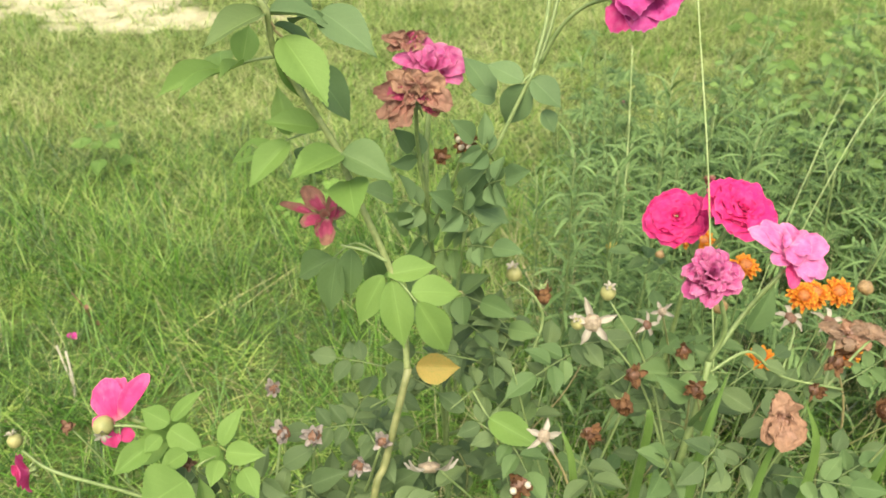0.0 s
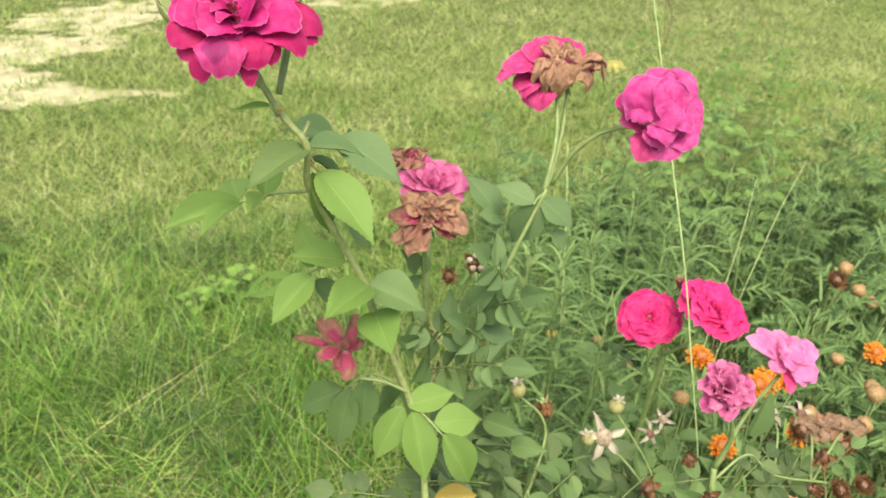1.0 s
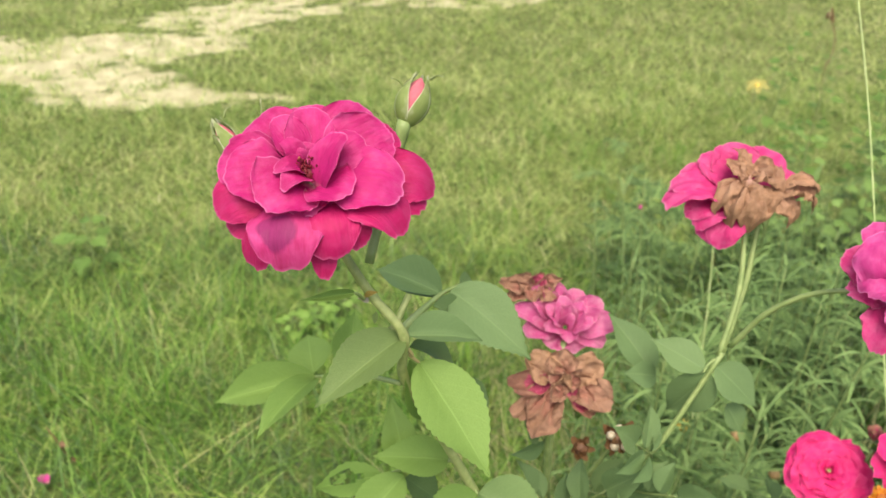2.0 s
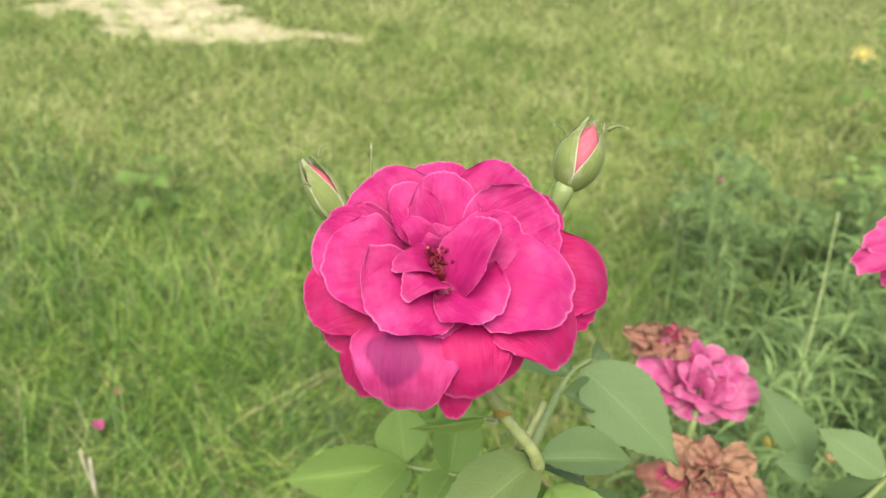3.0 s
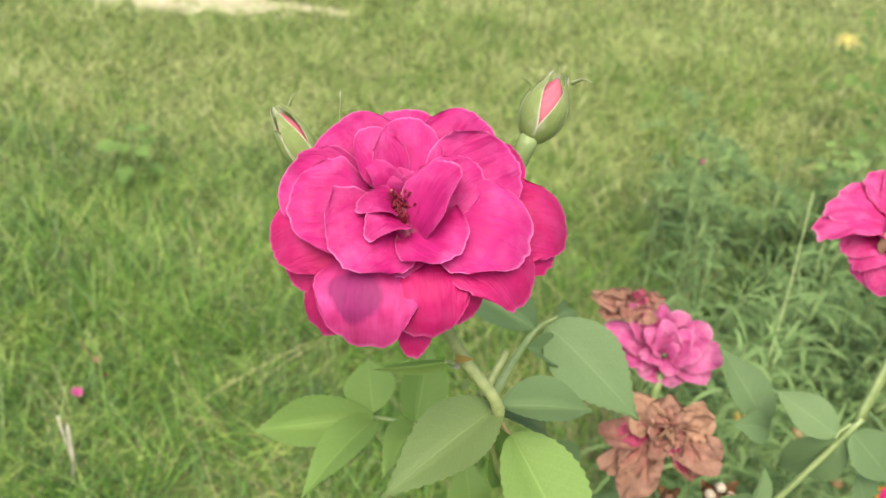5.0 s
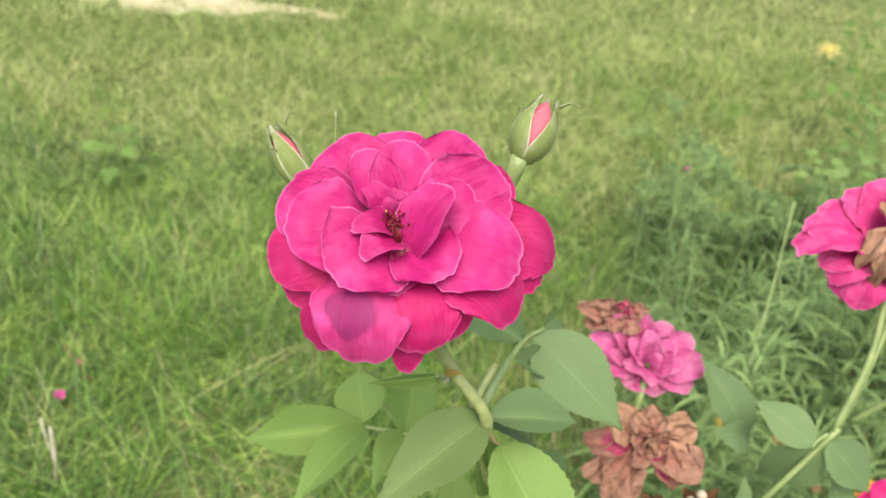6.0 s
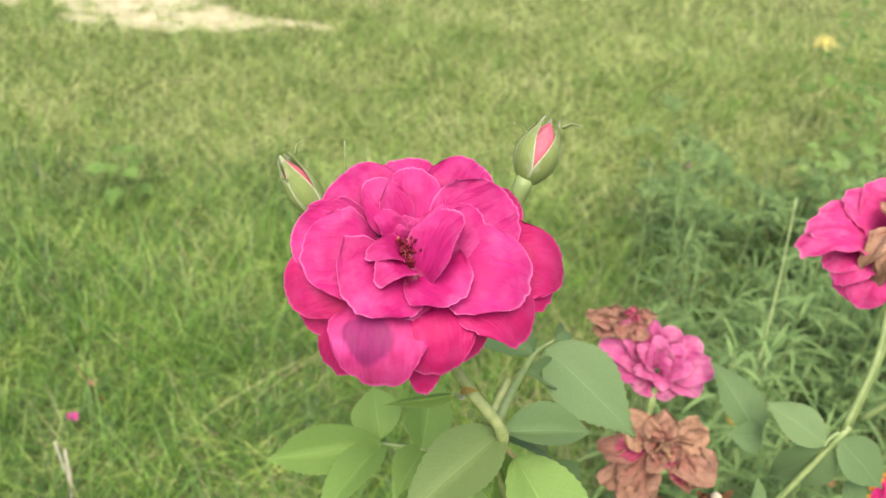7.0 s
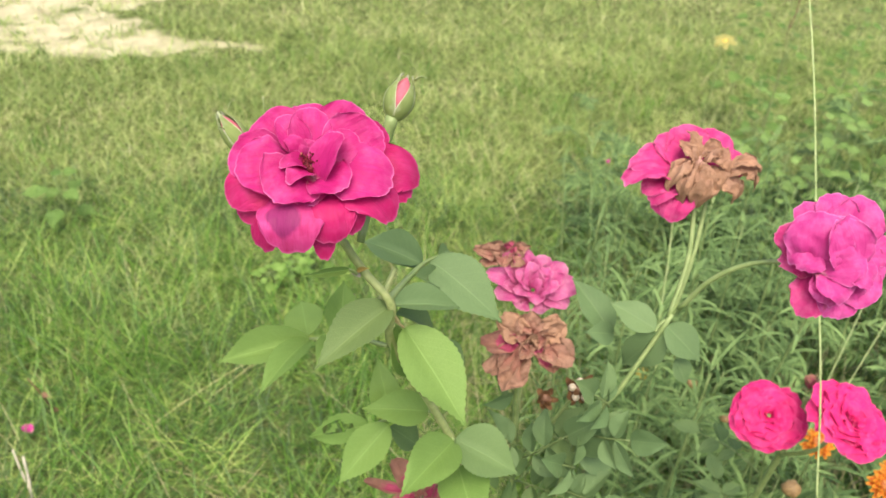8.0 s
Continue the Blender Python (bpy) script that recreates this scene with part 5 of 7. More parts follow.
def pair_bush():
    """The upright shoots with a half-dried rose and a nodding orchid-pink rose."""
    rng = random.Random(31)
    b = thing("rose_bush", (0.02, 0.62, 0), "rose bush with a half-dried rose and a nodding orchid-pink rose", "rose bush", BUSHES)
    part("cane", tube("cane", [(0.02, 0.62, -0.02), (0.0, 0.625, 0.6), (0.025, 0.63, 0.97), (0.055, 0.635, 1.05), (0.087, 0.65, 1.118)], 0.0021, 0.0018, 8, 6, 0.1), STEM, b)
    part("side_shoot", tube("side_shoot", [(0.085, 0.65, 1.115), (0.097, 0.672, 1.155), (0.10, 0.694, 1.19), (0.10, 0.70, 1.21)], 0.0022, 0.0018, 7), STEM, b)
    part("side_shoot", tube("side_shoot", [(0.088, 0.652, 1.116), (0.104, 0.68, 1.155), (0.111, 0.70, 1.19), (0.112, 0.705, 1.212)], 0.0022, 0.0018, 7), STEM, b)
    part("side_shoot", tube("side_shoot", [(0.092, 0.652, 1.122), (0.105, 0.645, 1.155), (0.122, 0.635, 1.178), (0.142, 0.625, 1.189), (0.158, 0.616, 1.19)], 0.002, 0.0015, 7), STEM, b)
    open_face = turned_to((0.0975, 0.7070, 1.2139), (0.9983, -0.0308, 0.0495), (-0.0219, 0.5877, 0.8088))
    flower = calyx(b, axes((0.1035, 0.7020, 1.2070), (0.0, -0.2, 0.95)), 0.0055, 0.006, "rose_flower", "half-dried rose, magenta petals behind crumpled tan ones")
    lay = layer(flower, open_face, 2.31, 0.09, 0.06, (16, 16))
    # magenta petals still fresh
    lay((-3.6, -7.2, -6), (-55.8, -6.4, 4), (-0.1, 0.75, 0.6), 31.2, 0.22, -0.06, 0.1, ORCHID_DEEP)
    lay((-1.5, -1.5, -6), (-40.5, 14.5, -6), (0.1, 0.5, 0.85), 31.2, 0.12, 0, 0.08, ORCHID_DEEP)
    lay((1.4, 0.8, -8), (-6.7, 36.8, -10), (0.0, 0.1, 0.98), 36.4, 0.1, 0.08, 0.05, ORCHID_DEEP)
    lay((5.7, 0.8, -8), (26.8, 31.0, -12), (0.0, 0.2, 0.95), 33.8, 0.1, 0.08, 0.05, ORCHID_DEEP)
    lay((7.9, -1.3, -8), (47.9, 7.4, -8), (0.1, 0.5, 0.85), 31.2, 0.14, 0, 0.1, ORCHID_DEEP)
    lay((-7.1, -9.3, -2), (-20.2, -39.7, 6), (-0.1, 0.6, 0.8), 28.6, 0.14, 0.02, 0.1, ORCHID_DEEP)
    lay((-9.9, -7.7, 0), (-35.1, -24.0, 6), (-0.2, 0.6, 0.8), 23.4, 0.14, 0.02, 0.1, ORCHID_DEEP)
    lay((-10.8, -6.1, -4), (-27.6, -34.4, 2), (-0.1, 0.6, 0.8), 26, 0.12, 0.02, 0.1, ORCHID_DEEP)
    lay((-0.6, -4.6, -6), (-49.7, 5.1, 0), (-0.1, 0.7, 0.7), 28, 0.16, -0.03, 0.08, ORCHID_DEEP)
    lay((1.4, -0.0, -8), (-26.0, 26.9, -8), (0.1, 0.3, 0.95), 30, 0.12, 0.03, 0.06, ORCHID_DEEP)
    lay((-8.6, -7.3, -4), (-40.4, -15.2, 2), (-0.1, 0.6, 0.8), 26, 0.16, -0.02, 0.08, ORCHID_DEEP)
    # tan petals, dried and hanging over the stalk
    lay((-1.2, 3.6, 6), (-3.9, 30.2, 4), (0.3, -0.1, 0.95), 13, 0.1, 0.2, 0.1, TAN, 0.24)
    lay((0.4, 1.7, 4), (-12.4, 20.3, 8), (0.3, 0.1, 0.95), 14, 0.2, 0.2, 0.1, TAN, 0.24)
    lay((-3.9, 5.5, 8), (-25.3, -14.2, 16), (-0.3, 0.5, 0.8), 15, 0.25, 0.1, 0.2, TAN, 0.24)
    lay((-2.5, 3.2, 10), (-15.6, -20.6, 18), (-0.2, 0.6, 0.75), 14, 0.25, 0.15, 0.2, TAN, 0.24)
    lay((-0.4, 5.3, 10), (-1.2, -30.0, 16), (0.0, 0.6, 0.8), 24, 0.22, -0.1, 0.25, TAN, 0.24)
    lay((1.7, 5.3, 10), (9.9, -18.7, 20), (0.1, 0.6, 0.8), 20, 0.25, -0.1, 0.25, TAN, 0.24)
    lay((4.5, 7.6, 8), (22.6, -1.7, 16), (0.2, 0.6, 0.75), 20, 0.25, 0.1, 0.2, TAN, 0.24)
    lay((3.1, 10.0, 6), (20.7, 14.9, 10), (0.2, 0.3, 0.9), 16, 0.2, 0.2, 0.2, TAN, 0.24)
    lay((14.4, -1.1, 10), (47.2, -10.5, 12), (0.2, 0.6, 0.75), 22, 0.2, 0, 0.25, TAN, 0.24)
    lay((12.2, -3.2, 10), (30.4, -25.6, 12), (0.1, 0.6, 0.8), 18, 0.22, 0, 0.25, TAN, 0.24)
    lay((17.8, -1.3, 12), (49.7, 1.3, 8), (0.1, 0.6, 0.8), 14, 0.2, 0.1, 0.2, TAN, 0.24)
    lay((0.3, -0.8, 8), (-17.2, -27.2, 10), (-0.1, 0.6, 0.8), 12, 0.2, 0.1, 0.2, TAN, 0.24)
    # the nodding orchid-pink flower
    open_face = turned_to((0.1595, 0.6064, 1.2098), (0.9983, -0.0308, 0.0495), (-0.0219, 0.5877, 0.8088))
    flower = calyx(b, axes((0.1560, 0.6140, 1.2000), (0.6, -0.5, 0.3)), 0.0055, 0.006, "rose_flower", "nodding orchid-pink rose with deeper pink outer petals hanging")
    lay = layer(flower, open_face, 2.9, 0.12, 0.07, (16, 16))
    lay((-6.2, -3.9, -10), (-31.5, 16.9, -6), (-0.3, 0.3, 0.9), 27.5, 0.15, 0, 0.1, ORCHID_DEEP)
    lay((-6.2, -7.7, -10), (-30.6, -3.0, -4), (-0.3, 0.3, 0.9), 25, 0.15, 0, 0.1, ORCHID_DEEP)
    lay((-5.3, -11.4, -8), (-18.7, -41.3, 4), (-0.2, 0.2, 0.95), 28.8, 0.15, 0, 0.1, ORCHID_DEEP)
    lay((-2.6, -15.1, -6), (-7.7, -35.2, 2), (-0.1, 0.2, 0.95), 22.5, 0.15, 0, 0.1, ORCHID_DEEP)
    lay((3.3, 3.7, -10), (-15.5, 34.7, -8), (0, 0.1, 1), 30, 0.12, 0.05, 0.1, ORCHID)
    lay((7.1, 7.5, -10), (5.0, 42.1, -6), (0, 0.1, 1), 32.5, 0.12, 0.05, 0.1, ORCHID)
    lay((12.7, 3.7, -10), (28.3, 38.2, -4), (-0.1, 0, 1), 35, 0.12, 0.05, 0.1, ORCHID)
    lay((15.5, -0.1, -8), (39.6, 13.1, -4), (-0.1, 0.1, 1), 32.5, 0.12, 0, 0.1, ORCHID)
    lay((14.4, -3.8, -6), (37.2, -15.6, 0), (0, 0.2, 1), 32.5, 0.12, 0, 0.1, ORCHID)
    lay((9.6, -11.3, -4), (24.5, -33.0, 6), (0, 0.3, 0.95), 32.5, 0.14, 0, 0.1, ORCHID)
    lay((3.9, -11.3, -4), (2.4, -42.6, 6), (0, 0.4, 0.9), 32.5, 0.14, 0, 0.1, ORCHID)
    lay((-13.1, -11.0, 4), (-11.6, 28.3, 14), (-0.35, 0.2, 0.9), 42.5, 0.2, -0.05, 0.1, ORCHID)
    lay((7.9, -14.7, 6), (-2.1, 23.4, 18), (0.0, 0.1, 1), 32.5, 0.15, 0.1, 0.1, ORCHID)
    lay((-13.3, -7.3, 8), (14.0, 0.8, 18), (0.2, 0.3, 0.9), 37.5, 0.2, 0, 0.12, ORCHID)
    lay((-12.3, -11.0, 6), (5.4, -26.9, 16), (0.1, 0.5, 0.85), 35, 0.2, 0, 0.12, ORCHID)
    lay((-9.4, 3.7, 4), (-29.0, -6.5, 8), (-0.4, 0.3, 0.85), 30, 0.2, 0, 0.12, ORCHID)
    lay((-1.5, -7.2, 10), (22.4, -18.0, 14), (0.1, 0.3, 0.9), 25, 0.15, 0.1, 0.1, ORCHID)
    lay((-1.5, 3.7, 10), (11.5, 22.4, 16), (0.1, 0.1, 0.95), 27.5, 0.15, 0.1, 0.1, ORCHID)
    lay((-7.6, -11.0, 4), (-7.2, -32.4, 14), (-0.1, 0.4, 0.9), 25, 0.2, 0, 0.1, ORCHID)
    lf = part("leaf", tube("leaf_stalk", [(0.083, 0.65, 1.112), (0.078, 0.648, 1.108), (0.075, 0.645, 1.104)], 0.0014, 0.001, 6), STEM, b)
    n = (0.1, -0.65, 0.75)
    for p, q, w in (((0.076, 0.646, 1.106), (0.042, 0.665, 1.118), 0.024), ((0.080, 0.646, 1.104), (0.057, 0.645, 1.058), 0.032), ((0.084, 0.648, 1.108), (0.112, 0.63, 1.088), 0.028), ((0.05, 0.67, 1.08), (0.022, 0.70, 1.115), 0.026),
                    ((0.052, 0.668, 1.08), (0.03, 0.66, 1.09), 0.02), ((0.095, 0.64, 1.08), (0.108, 0.63, 1.062), 0.018), ((0.03, 0.63, 0.985), (0.06, 0.62, 1.03), 0.026), ((0.03, 0.63, 0.98), (0.07, 0.63, 0.96), 0.028)):
        leaflet(lf, p, q, n, w, LEAF_GREY, rng)
    for base, end in (((0.03, 0.63, 0.96), (0.01, 0.6, 1.0)), ((0.04, 0.63, 1.0), (0.06, 0.6, 1.03)), ((0.02, 0.63, 0.93), (0.05, 0.6, 0.95)), ((0.05, 0.635, 1.03), (0.03, 0.62, 1.06))):
        compound_leaf(b, base, end, 0.036, LEAF_GREY, rng, 2, (0.1, -0.7, 0.7))
    for k in range(8):
        z = rng.uniform(0.5, 0.9)
        a = rng.uniform(0, 6.28)
        p = V3((0.01, 0.626, z))
        compound_leaf(b, p, p + V3((math.cos(a), math.sin(a), rng.uniform(0.1, 0.6))) * rng.uniform(0.05, 0.08), rng.uniform(0.034, 0.042), LEAF_LOW_SHADED, rng, 2)
    return b


def red_bush():
    """Two flat hot-pink roses side by side."""
    rng = random.Random(47)
    b = thing("rose_bush", (0.3, 0.78, 0), "rose bush with two full hot-pink roses side by side", "rose bush", BUSHES)
    part("cane", tube("cane", [(0.3, 0.78, -0.02), (0.31, 0.78, 0.5), (0.312, 0.76, 0.8), (0.312, 0.755, 0.845)], 0.0045, 0.003, 8, 6, 0.1), STEM, b)
    for end in ((0.287, 0.765, 0.87), (0.343, 0.732, 0.9), (0.318, 0.765, 0.905)):
        part("side_shoot", tube("side_shoot", [(0.312, 0.757, 0.82), ((end[0] + 0.312) / 2, end[1], 0.86), end], 0.0026, 0.002, 7), STEM, b)
    rose(b, (0.284, 0.765, 0.876), (-0.28, -0.42, 0.86), 0.041, HOT, rng, FULL, "full hot-pink rose, flat and round", ruffle=0.16)
    rose(b, (0.347, 0.728, 0.910), (0.20, -0.28, 0.94), 0.046, HOT, rng, FULL, "full hot-pink rose with layered petals", ruffle=0.16)
    rose(b, (0.317, 0.77, 0.915), (0.0, 0.1, 1), 0.018, WITHER, rng, RAGGED[2:], "small closed wine-red flower", crumple=0.1)
    for k in range(9):
        z = rng.uniform(0.45, 0.8)
        a = rng.uniform(0, 6.28)
        p = V3((0.31, 0.775, z))
        compound_leaf(b, p, p + V3((math.cos(a), math.sin(a), rng.uniform(0.0, 0.5))) * rng.uniform(0.05, 0.09), rng.uniform(0.036, 0.045), LEAF, rng, 2)
    return b


def pink_bush():
    """Low bush with a pale pink ball, a fan of petals and spent flowers."""
    rng = random.Random(59)
    b = thing("rose_bush", (0.25, 0.48, 0), "rose bush with two faded pink roses and spent flower heads", "rose bush", BUSHES)
    part("cane", tube("cane", [(0.25, 0.48, -0.02), (0.235, 0.5, 0.45), (0.245, 0.5, 0.71), (0.259, 0.52, 0.823), (0.265, 0.535, 0.856)], 0.0048, 0.0032, 8, 6, 0.1), STEM, b)
    part("side_shoot", tube("side_shoot", [(0.265, 0.535, 0.856), (0.272, 0.535, 0.90), (0.252, 0.531, 0.955)], 0.003, 0.0022, 7), STEM, b)
    part("side_shoot", tube("side_shoot", [(0.266, 0.536, 0.857), (0.30, 0.56, 0.90), (0.33, 0.57, 0.945)], 0.0026, 0.002, 7), STEM, b)
    part("side_shoot", tube("side_shoot", [(0.265, 0.53, 0.845), (0.31, 0.55, 0.855), (0.35, 0.55, 0.82), (0.42, 0.55, 0.80)], 0.0016, 0.0012, 7), STEM, b)
    rose(b, (0.243, 0.531, 0.966), (-0.05, -0.55, 0.82), 0.030, FADED, rng, BALL, "faded pink ball-shaped rose with browned petals", ruffle=0.16, crumple=0.14)
    # the loose fan of petals
    open_face = turned_to((0.3327, 0.5719, 0.9605), (0.9998, 0.0139, -0.0141), (0.0031, 0.5917, 0.8062))
    flower = calyx(b, axes((0.3265, 0.5815, 0.9535), (0.4, -0.2, 0.7)), 0.0045, 0.0045, "rose_flower", "loose fan of pale orchid-pink petals")
    lay = layer(flower, open_face, 1.97, 0.1, 0.05, (14, 14))
    lay((-0.9, 1.1, -4), (-40.9, 24.8, 0), (0.1, 0.3, 0.95), 22, 0.12, 0.1, 0.04, ORCHID_PALE)
    lay((-0.9, 2.1, -4), (-26.1, 32.4, -2), (0.1, 0.1, 0.98), 20, 0.1, 0.12, 0.04, ORCHID_PALE)
    lay((2.8, 2.1, -6), (-5.7, 31.4, -4), (0, 0.1, 0.98), 22, 0.1, 0.12, 0.04, ORCHID_PALE)
    lay((5.5, 1.0, -6), (18.1, 23.8, -4), (-0.1, 0.1, 0.98), 22, 0.1, 0.1, 0.04, ORCHID_PALE)
    lay((4.6, -0.0, -4), (35.5, 12.9, 0), (-0.1, 0.3, 0.95), 28, 0.12, 0.1, 0.05, ORCHID_PALE)
    lay((3.6, -1.6, -2), (33.0, -18.2, 4), (-0.1, 0.4, 0.9), 28, 0.14, 0.05, 0.06, ORCHID_PALE)
    lay((0.0, -3.2, 0), (18.6, -24.5, 6), (0, 0.5, 0.85), 24, 0.14, 0.05, 0.06, ORCHID_PALE)
    lay((-0.2, -3.3, -2), (0.8, -32.1, 4), (0, 0.5, 0.85), 16, 0.14, 0.05, 0.06, PINK_LIGHT)
    lay((-2.7, -1.6, 0), (-20.9, -5.3, 6), (0.1, 0.5, 0.85), 20, 0.14, 0.1, 0.06, ORCHID_PALE)
    lay((-8.3, 6.5, 4), (7.1, -7.4, 10), (-0.1, 0.5, 0.85), 26, 0.16, 0.1, 0.05, ORCHID_PALE)
    lay((-9.9, 12.9, 4), (-3.6, 13.9, 10), (0, 0.3, 0.95), 18, 0.16, 0.2, 0.05, ORCHID_PALE)
    lay((-1.9, 6.5, 4), (15.6, 6.5, 10), (-0.1, 0.4, 0.9), 22, 0.16, 0.15, 0.05, ORCHID_PALE)
    # spent heads and hips
    sepal_star(b, (0.149, 0.556, 0.889), (-0.1, -0.75, 0.55), 0.023, rng, "dried star of pale sepals round a brown disc")
    sepal_star(b, (0.10, 0.486, 0.80), (0.2, -0.5, 0.8), 0.012, rng)
    sepal_star(b, (-0.011, 0.42, 0.838), (0.0, -0.5, -0.4), 0.025, rng, "pale dried sepals hanging round a brown disc")
    sepal_star(b, (0.386, 0.63, 0.83), (0.2, -0.3, 0.9), 0.018, rng, "dried dark flower head with pale sepals", DARK_BROWN)
    sepal_star(b, (0.437, 0.64, 0.815), (0.1, -0.4, 0.8), 0.018, rng, "dried dark flower head with pale sepals", DARK_BROWN)
    hip(b, (0.165, 0.575, 0.912), (0.1, -0.2, 1), 0.008, rng)
    hip(b, (0.135, 0.56, 0.885), (-0.3, -0.2, 1), 0.007, rng)
    # a dried flower that hangs over
    open_face = turned_to((0.3147, 0.4651, 0.8464), (0.9998, 0.0139, -0.0141), (0.0031, 0.5917, 0.8062))
    flower = calyx(b, axes((0.3144, 0.4740, 0.8349), (0.1, 0.3, 0.9)), 0.004, 0.004, "rose_flower", "dried tan rose hanging down")
    lay = layer(flower, open_face, 2.5, 0.12, 0.2, (16, 16))
    lay((2.5, 3.7, -2), (-2.8, 27.0, 4), (0, 0.2, 0.98), 30, 0.15, 0.1, 0.1, TAN)
    lay((-2.3, 13.2, -2), (-17.5, -21.0, 4), (-0.3, 0.1, 0.95), 18, 0.1, 0.3, -0.1, TAN)
    lay((8.3, 13.2, -2), (11.8, -20.0, 4), (0.3, 0.1, 0.95), 18, 0.1, 0.3, -0.1, TAN)
    lay((0.0, 5.2, 0), (-3.6, -25.1, 8), (0, 0.2, 0.98), 30, 0.25, 0.1, -0.15, TAN)
    lay((4.7, 10.4, -8), (3.6, -24.1, -8), (0, 0.1, 1), 26, 0.05, 0.1, 0, DRIED)
    lay((-2.1, 1.6, 0), (-11.9, -12.2, 8), (-0.1, 0.1, 1), 12, 0.1, 0.3, 0, DRIED)
    # a flat crumpled one
    open_face = turned_to((0.4449, 0.6125, 0.8208), (0.9998, 0.0139, -0.0141), (0.0031, 0.5917, 0.8062))
    flower = calyx(b, axes((0.4447, 0.6182, 0.8117), (0.2, -0.4, 0.6)), 0.004, 0.004, "rose_flower", "crumpled brown dried rose")
    lay = layer(flower, open_face, 2.1, 0.15, 0.26, (14, 14))
    lay((-3.1, 0.0, 0), (-35.7, 9.1, 4), (0, 0.3, 0.95), 18, 0.1, 0.2, 0, DRIED)
    lay((-6.2, -1.9, 0), (-23.3, -15.7, 4), (0, 0.4, 0.9), 17, 0.1, 0.2, 0, DRIED)
    lay((0.0, 1.2, 0), (-6.2, 16.2, 0), (0, 0.2, 0.95), 18, 0.1, 0.2, 0, TAN)
    lay((3.1, 1.2, 0), (17.6, 12.7, 2), (0, 0.3, 0.95), 20, 0.1, 0.2, 0, DRIED)
    lay((6.2, 0.0, 0), (36.3, 1.7, 4), (0, 0.4, 0.9), 20, 0.1, 0.2, 0, DRIED)
    lay((3.1, -2.5, 0), (22.7, -16.9, 4), (0, 0.4, 0.9), 18, 0.1, 0.2, 0, TAN)
    lay((-1.1, -2.3, 2), (-2.0, -17.9, 6), (0, 0.4, 0.9), 18, 0.1, 0.2, 0, DRIED)
    lay((28.1, -1.9, 0), (54.9, -8.5, 2), (0, 0.4, 0.9), 18, 0.1, 0.2, 0, DRIED)
    rose(b, (0.175, 0.50, 0.835), (0.1, -0.7, 0.2), 0.02, DRY_HEAD, rng, CRISP[1:], "small dried brown flower", crumple=0.2)
    for p, q in (((0.24, 0.5, 0.72), (0.149, 0.565, 0.885)), ((0.2, 0.5, 0.6), (0.10, 0.49, 0.795)), ((0.1, 0.48, 0.5), (-0.011, 0.43, 0.835)), ((0.35, 0.55, 0.82), (0.386, 0.63, 0.82)), ((0.40, 0.55, 0.80), (0.437, 0.64, 0.805)),
                 ((0.24, 0.5, 0.72), (0.165, 0.58, 0.905)), ((0.28, 0.48, 0.6), (0.322, 0.466, 0.848)), ((0.40, 0.55, 0.80), (0.5, 0.63, 0.805))):
        mid = (V3(p) + V3(q)) / 2 + V3((0.01, 0.01, 0.015))
        part("side_shoot", tube("side_shoot", [p, mid, q], 0.0016, 0.0011, 6, 4), STEM, b)
    # withered heads low in the tangle
    sepal_star(b, (0.2111, 0.5782, 0.8663), (0.2, -0.6, 0.6), 0.013, rng, "small dried star of pale sepals", DARK_BROWN)
    part("side_shoot", tube("side_shoot", [(0.1811, 0.5682, 0.7063), (0.2041, 0.5772, 0.7963), (0.2111, 0.5782, 0.8663)], 0.0016, 0.0010, 6, 4), STEM, b)
    sepal_star(b, (0.2269, 0.5864, 0.8770), (-0.3, -0.6, 0.6), 0.012, rng, "small dried star of pale sepals", None)
    part("side_shoot", tube("side_shoot", [(0.2469, 0.5764, 0.7170), (0.2449, 0.5854, 0.8070), (0.2269, 0.5864, 0.8770)], 0.0016, 0.0010, 6, 4), STEM_OLD, b)
    sepal_star(b, (0.0921, 0.4423, 0.8541), (0.1, -0.6, 0.6), 0.016, rng, "small dried star of pale sepals", None)
    part("side_shoot", tube("side_shoot", [(0.1321, 0.4323, 0.6941), (0.1201, 0.4413, 0.7841), (0.0921, 0.4423, 0.8541)], 0.0016, 0.0010, 6, 4), STEM_RED, b)
    spent_head(b, (0.1870, 0.5187, 0.8537), (0.3, -0.5, 0.3), 0.016, rng, "small shrivelled brown flower head", 0)
    part("side_shoot", tube("side_shoot", [(0.1570, 0.5087, 0.6937), (0.1800, 0.5177, 0.7837), (0.1870, 0.5187, 0.8537)], 0.0016, 0.0010, 6, 4), STEM, b)
    spent_head(b, (0.2428, 0.4970, 0.8561), (-0.3, -0.5, 0.3), 0.015, rng, "small shrivelled brown flower head", 0)
    part("side_shoot", tube("side_shoot", [(0.2628, 0.4870, 0.6961), (0.2608, 0.4960, 0.7861), (0.2428, 0.4970, 0.8561)], 0.0016, 0.0010, 6, 4), STEM_OLD, b)
    spent_head(b, (0.0689, 0.4036, 0.8359), (0.0, -0.5, 0.3), 0.017, rng, "small shrivelled brown flower head", 2)
    part("side_shoot", tube("side_shoot", [(0.1089, 0.3936, 0.6759), (0.0969, 0.4026, 0.7659), (0.0689, 0.4036, 0.8359)], 0.0016, 0.0010, 6, 4), STEM_RED, b)
    spent_head(b, (0.1365, 0.4574, 0.8394), (0.3, -0.5, 0.3), 0.014, rng, "small shrivelled brown flower head", 0)
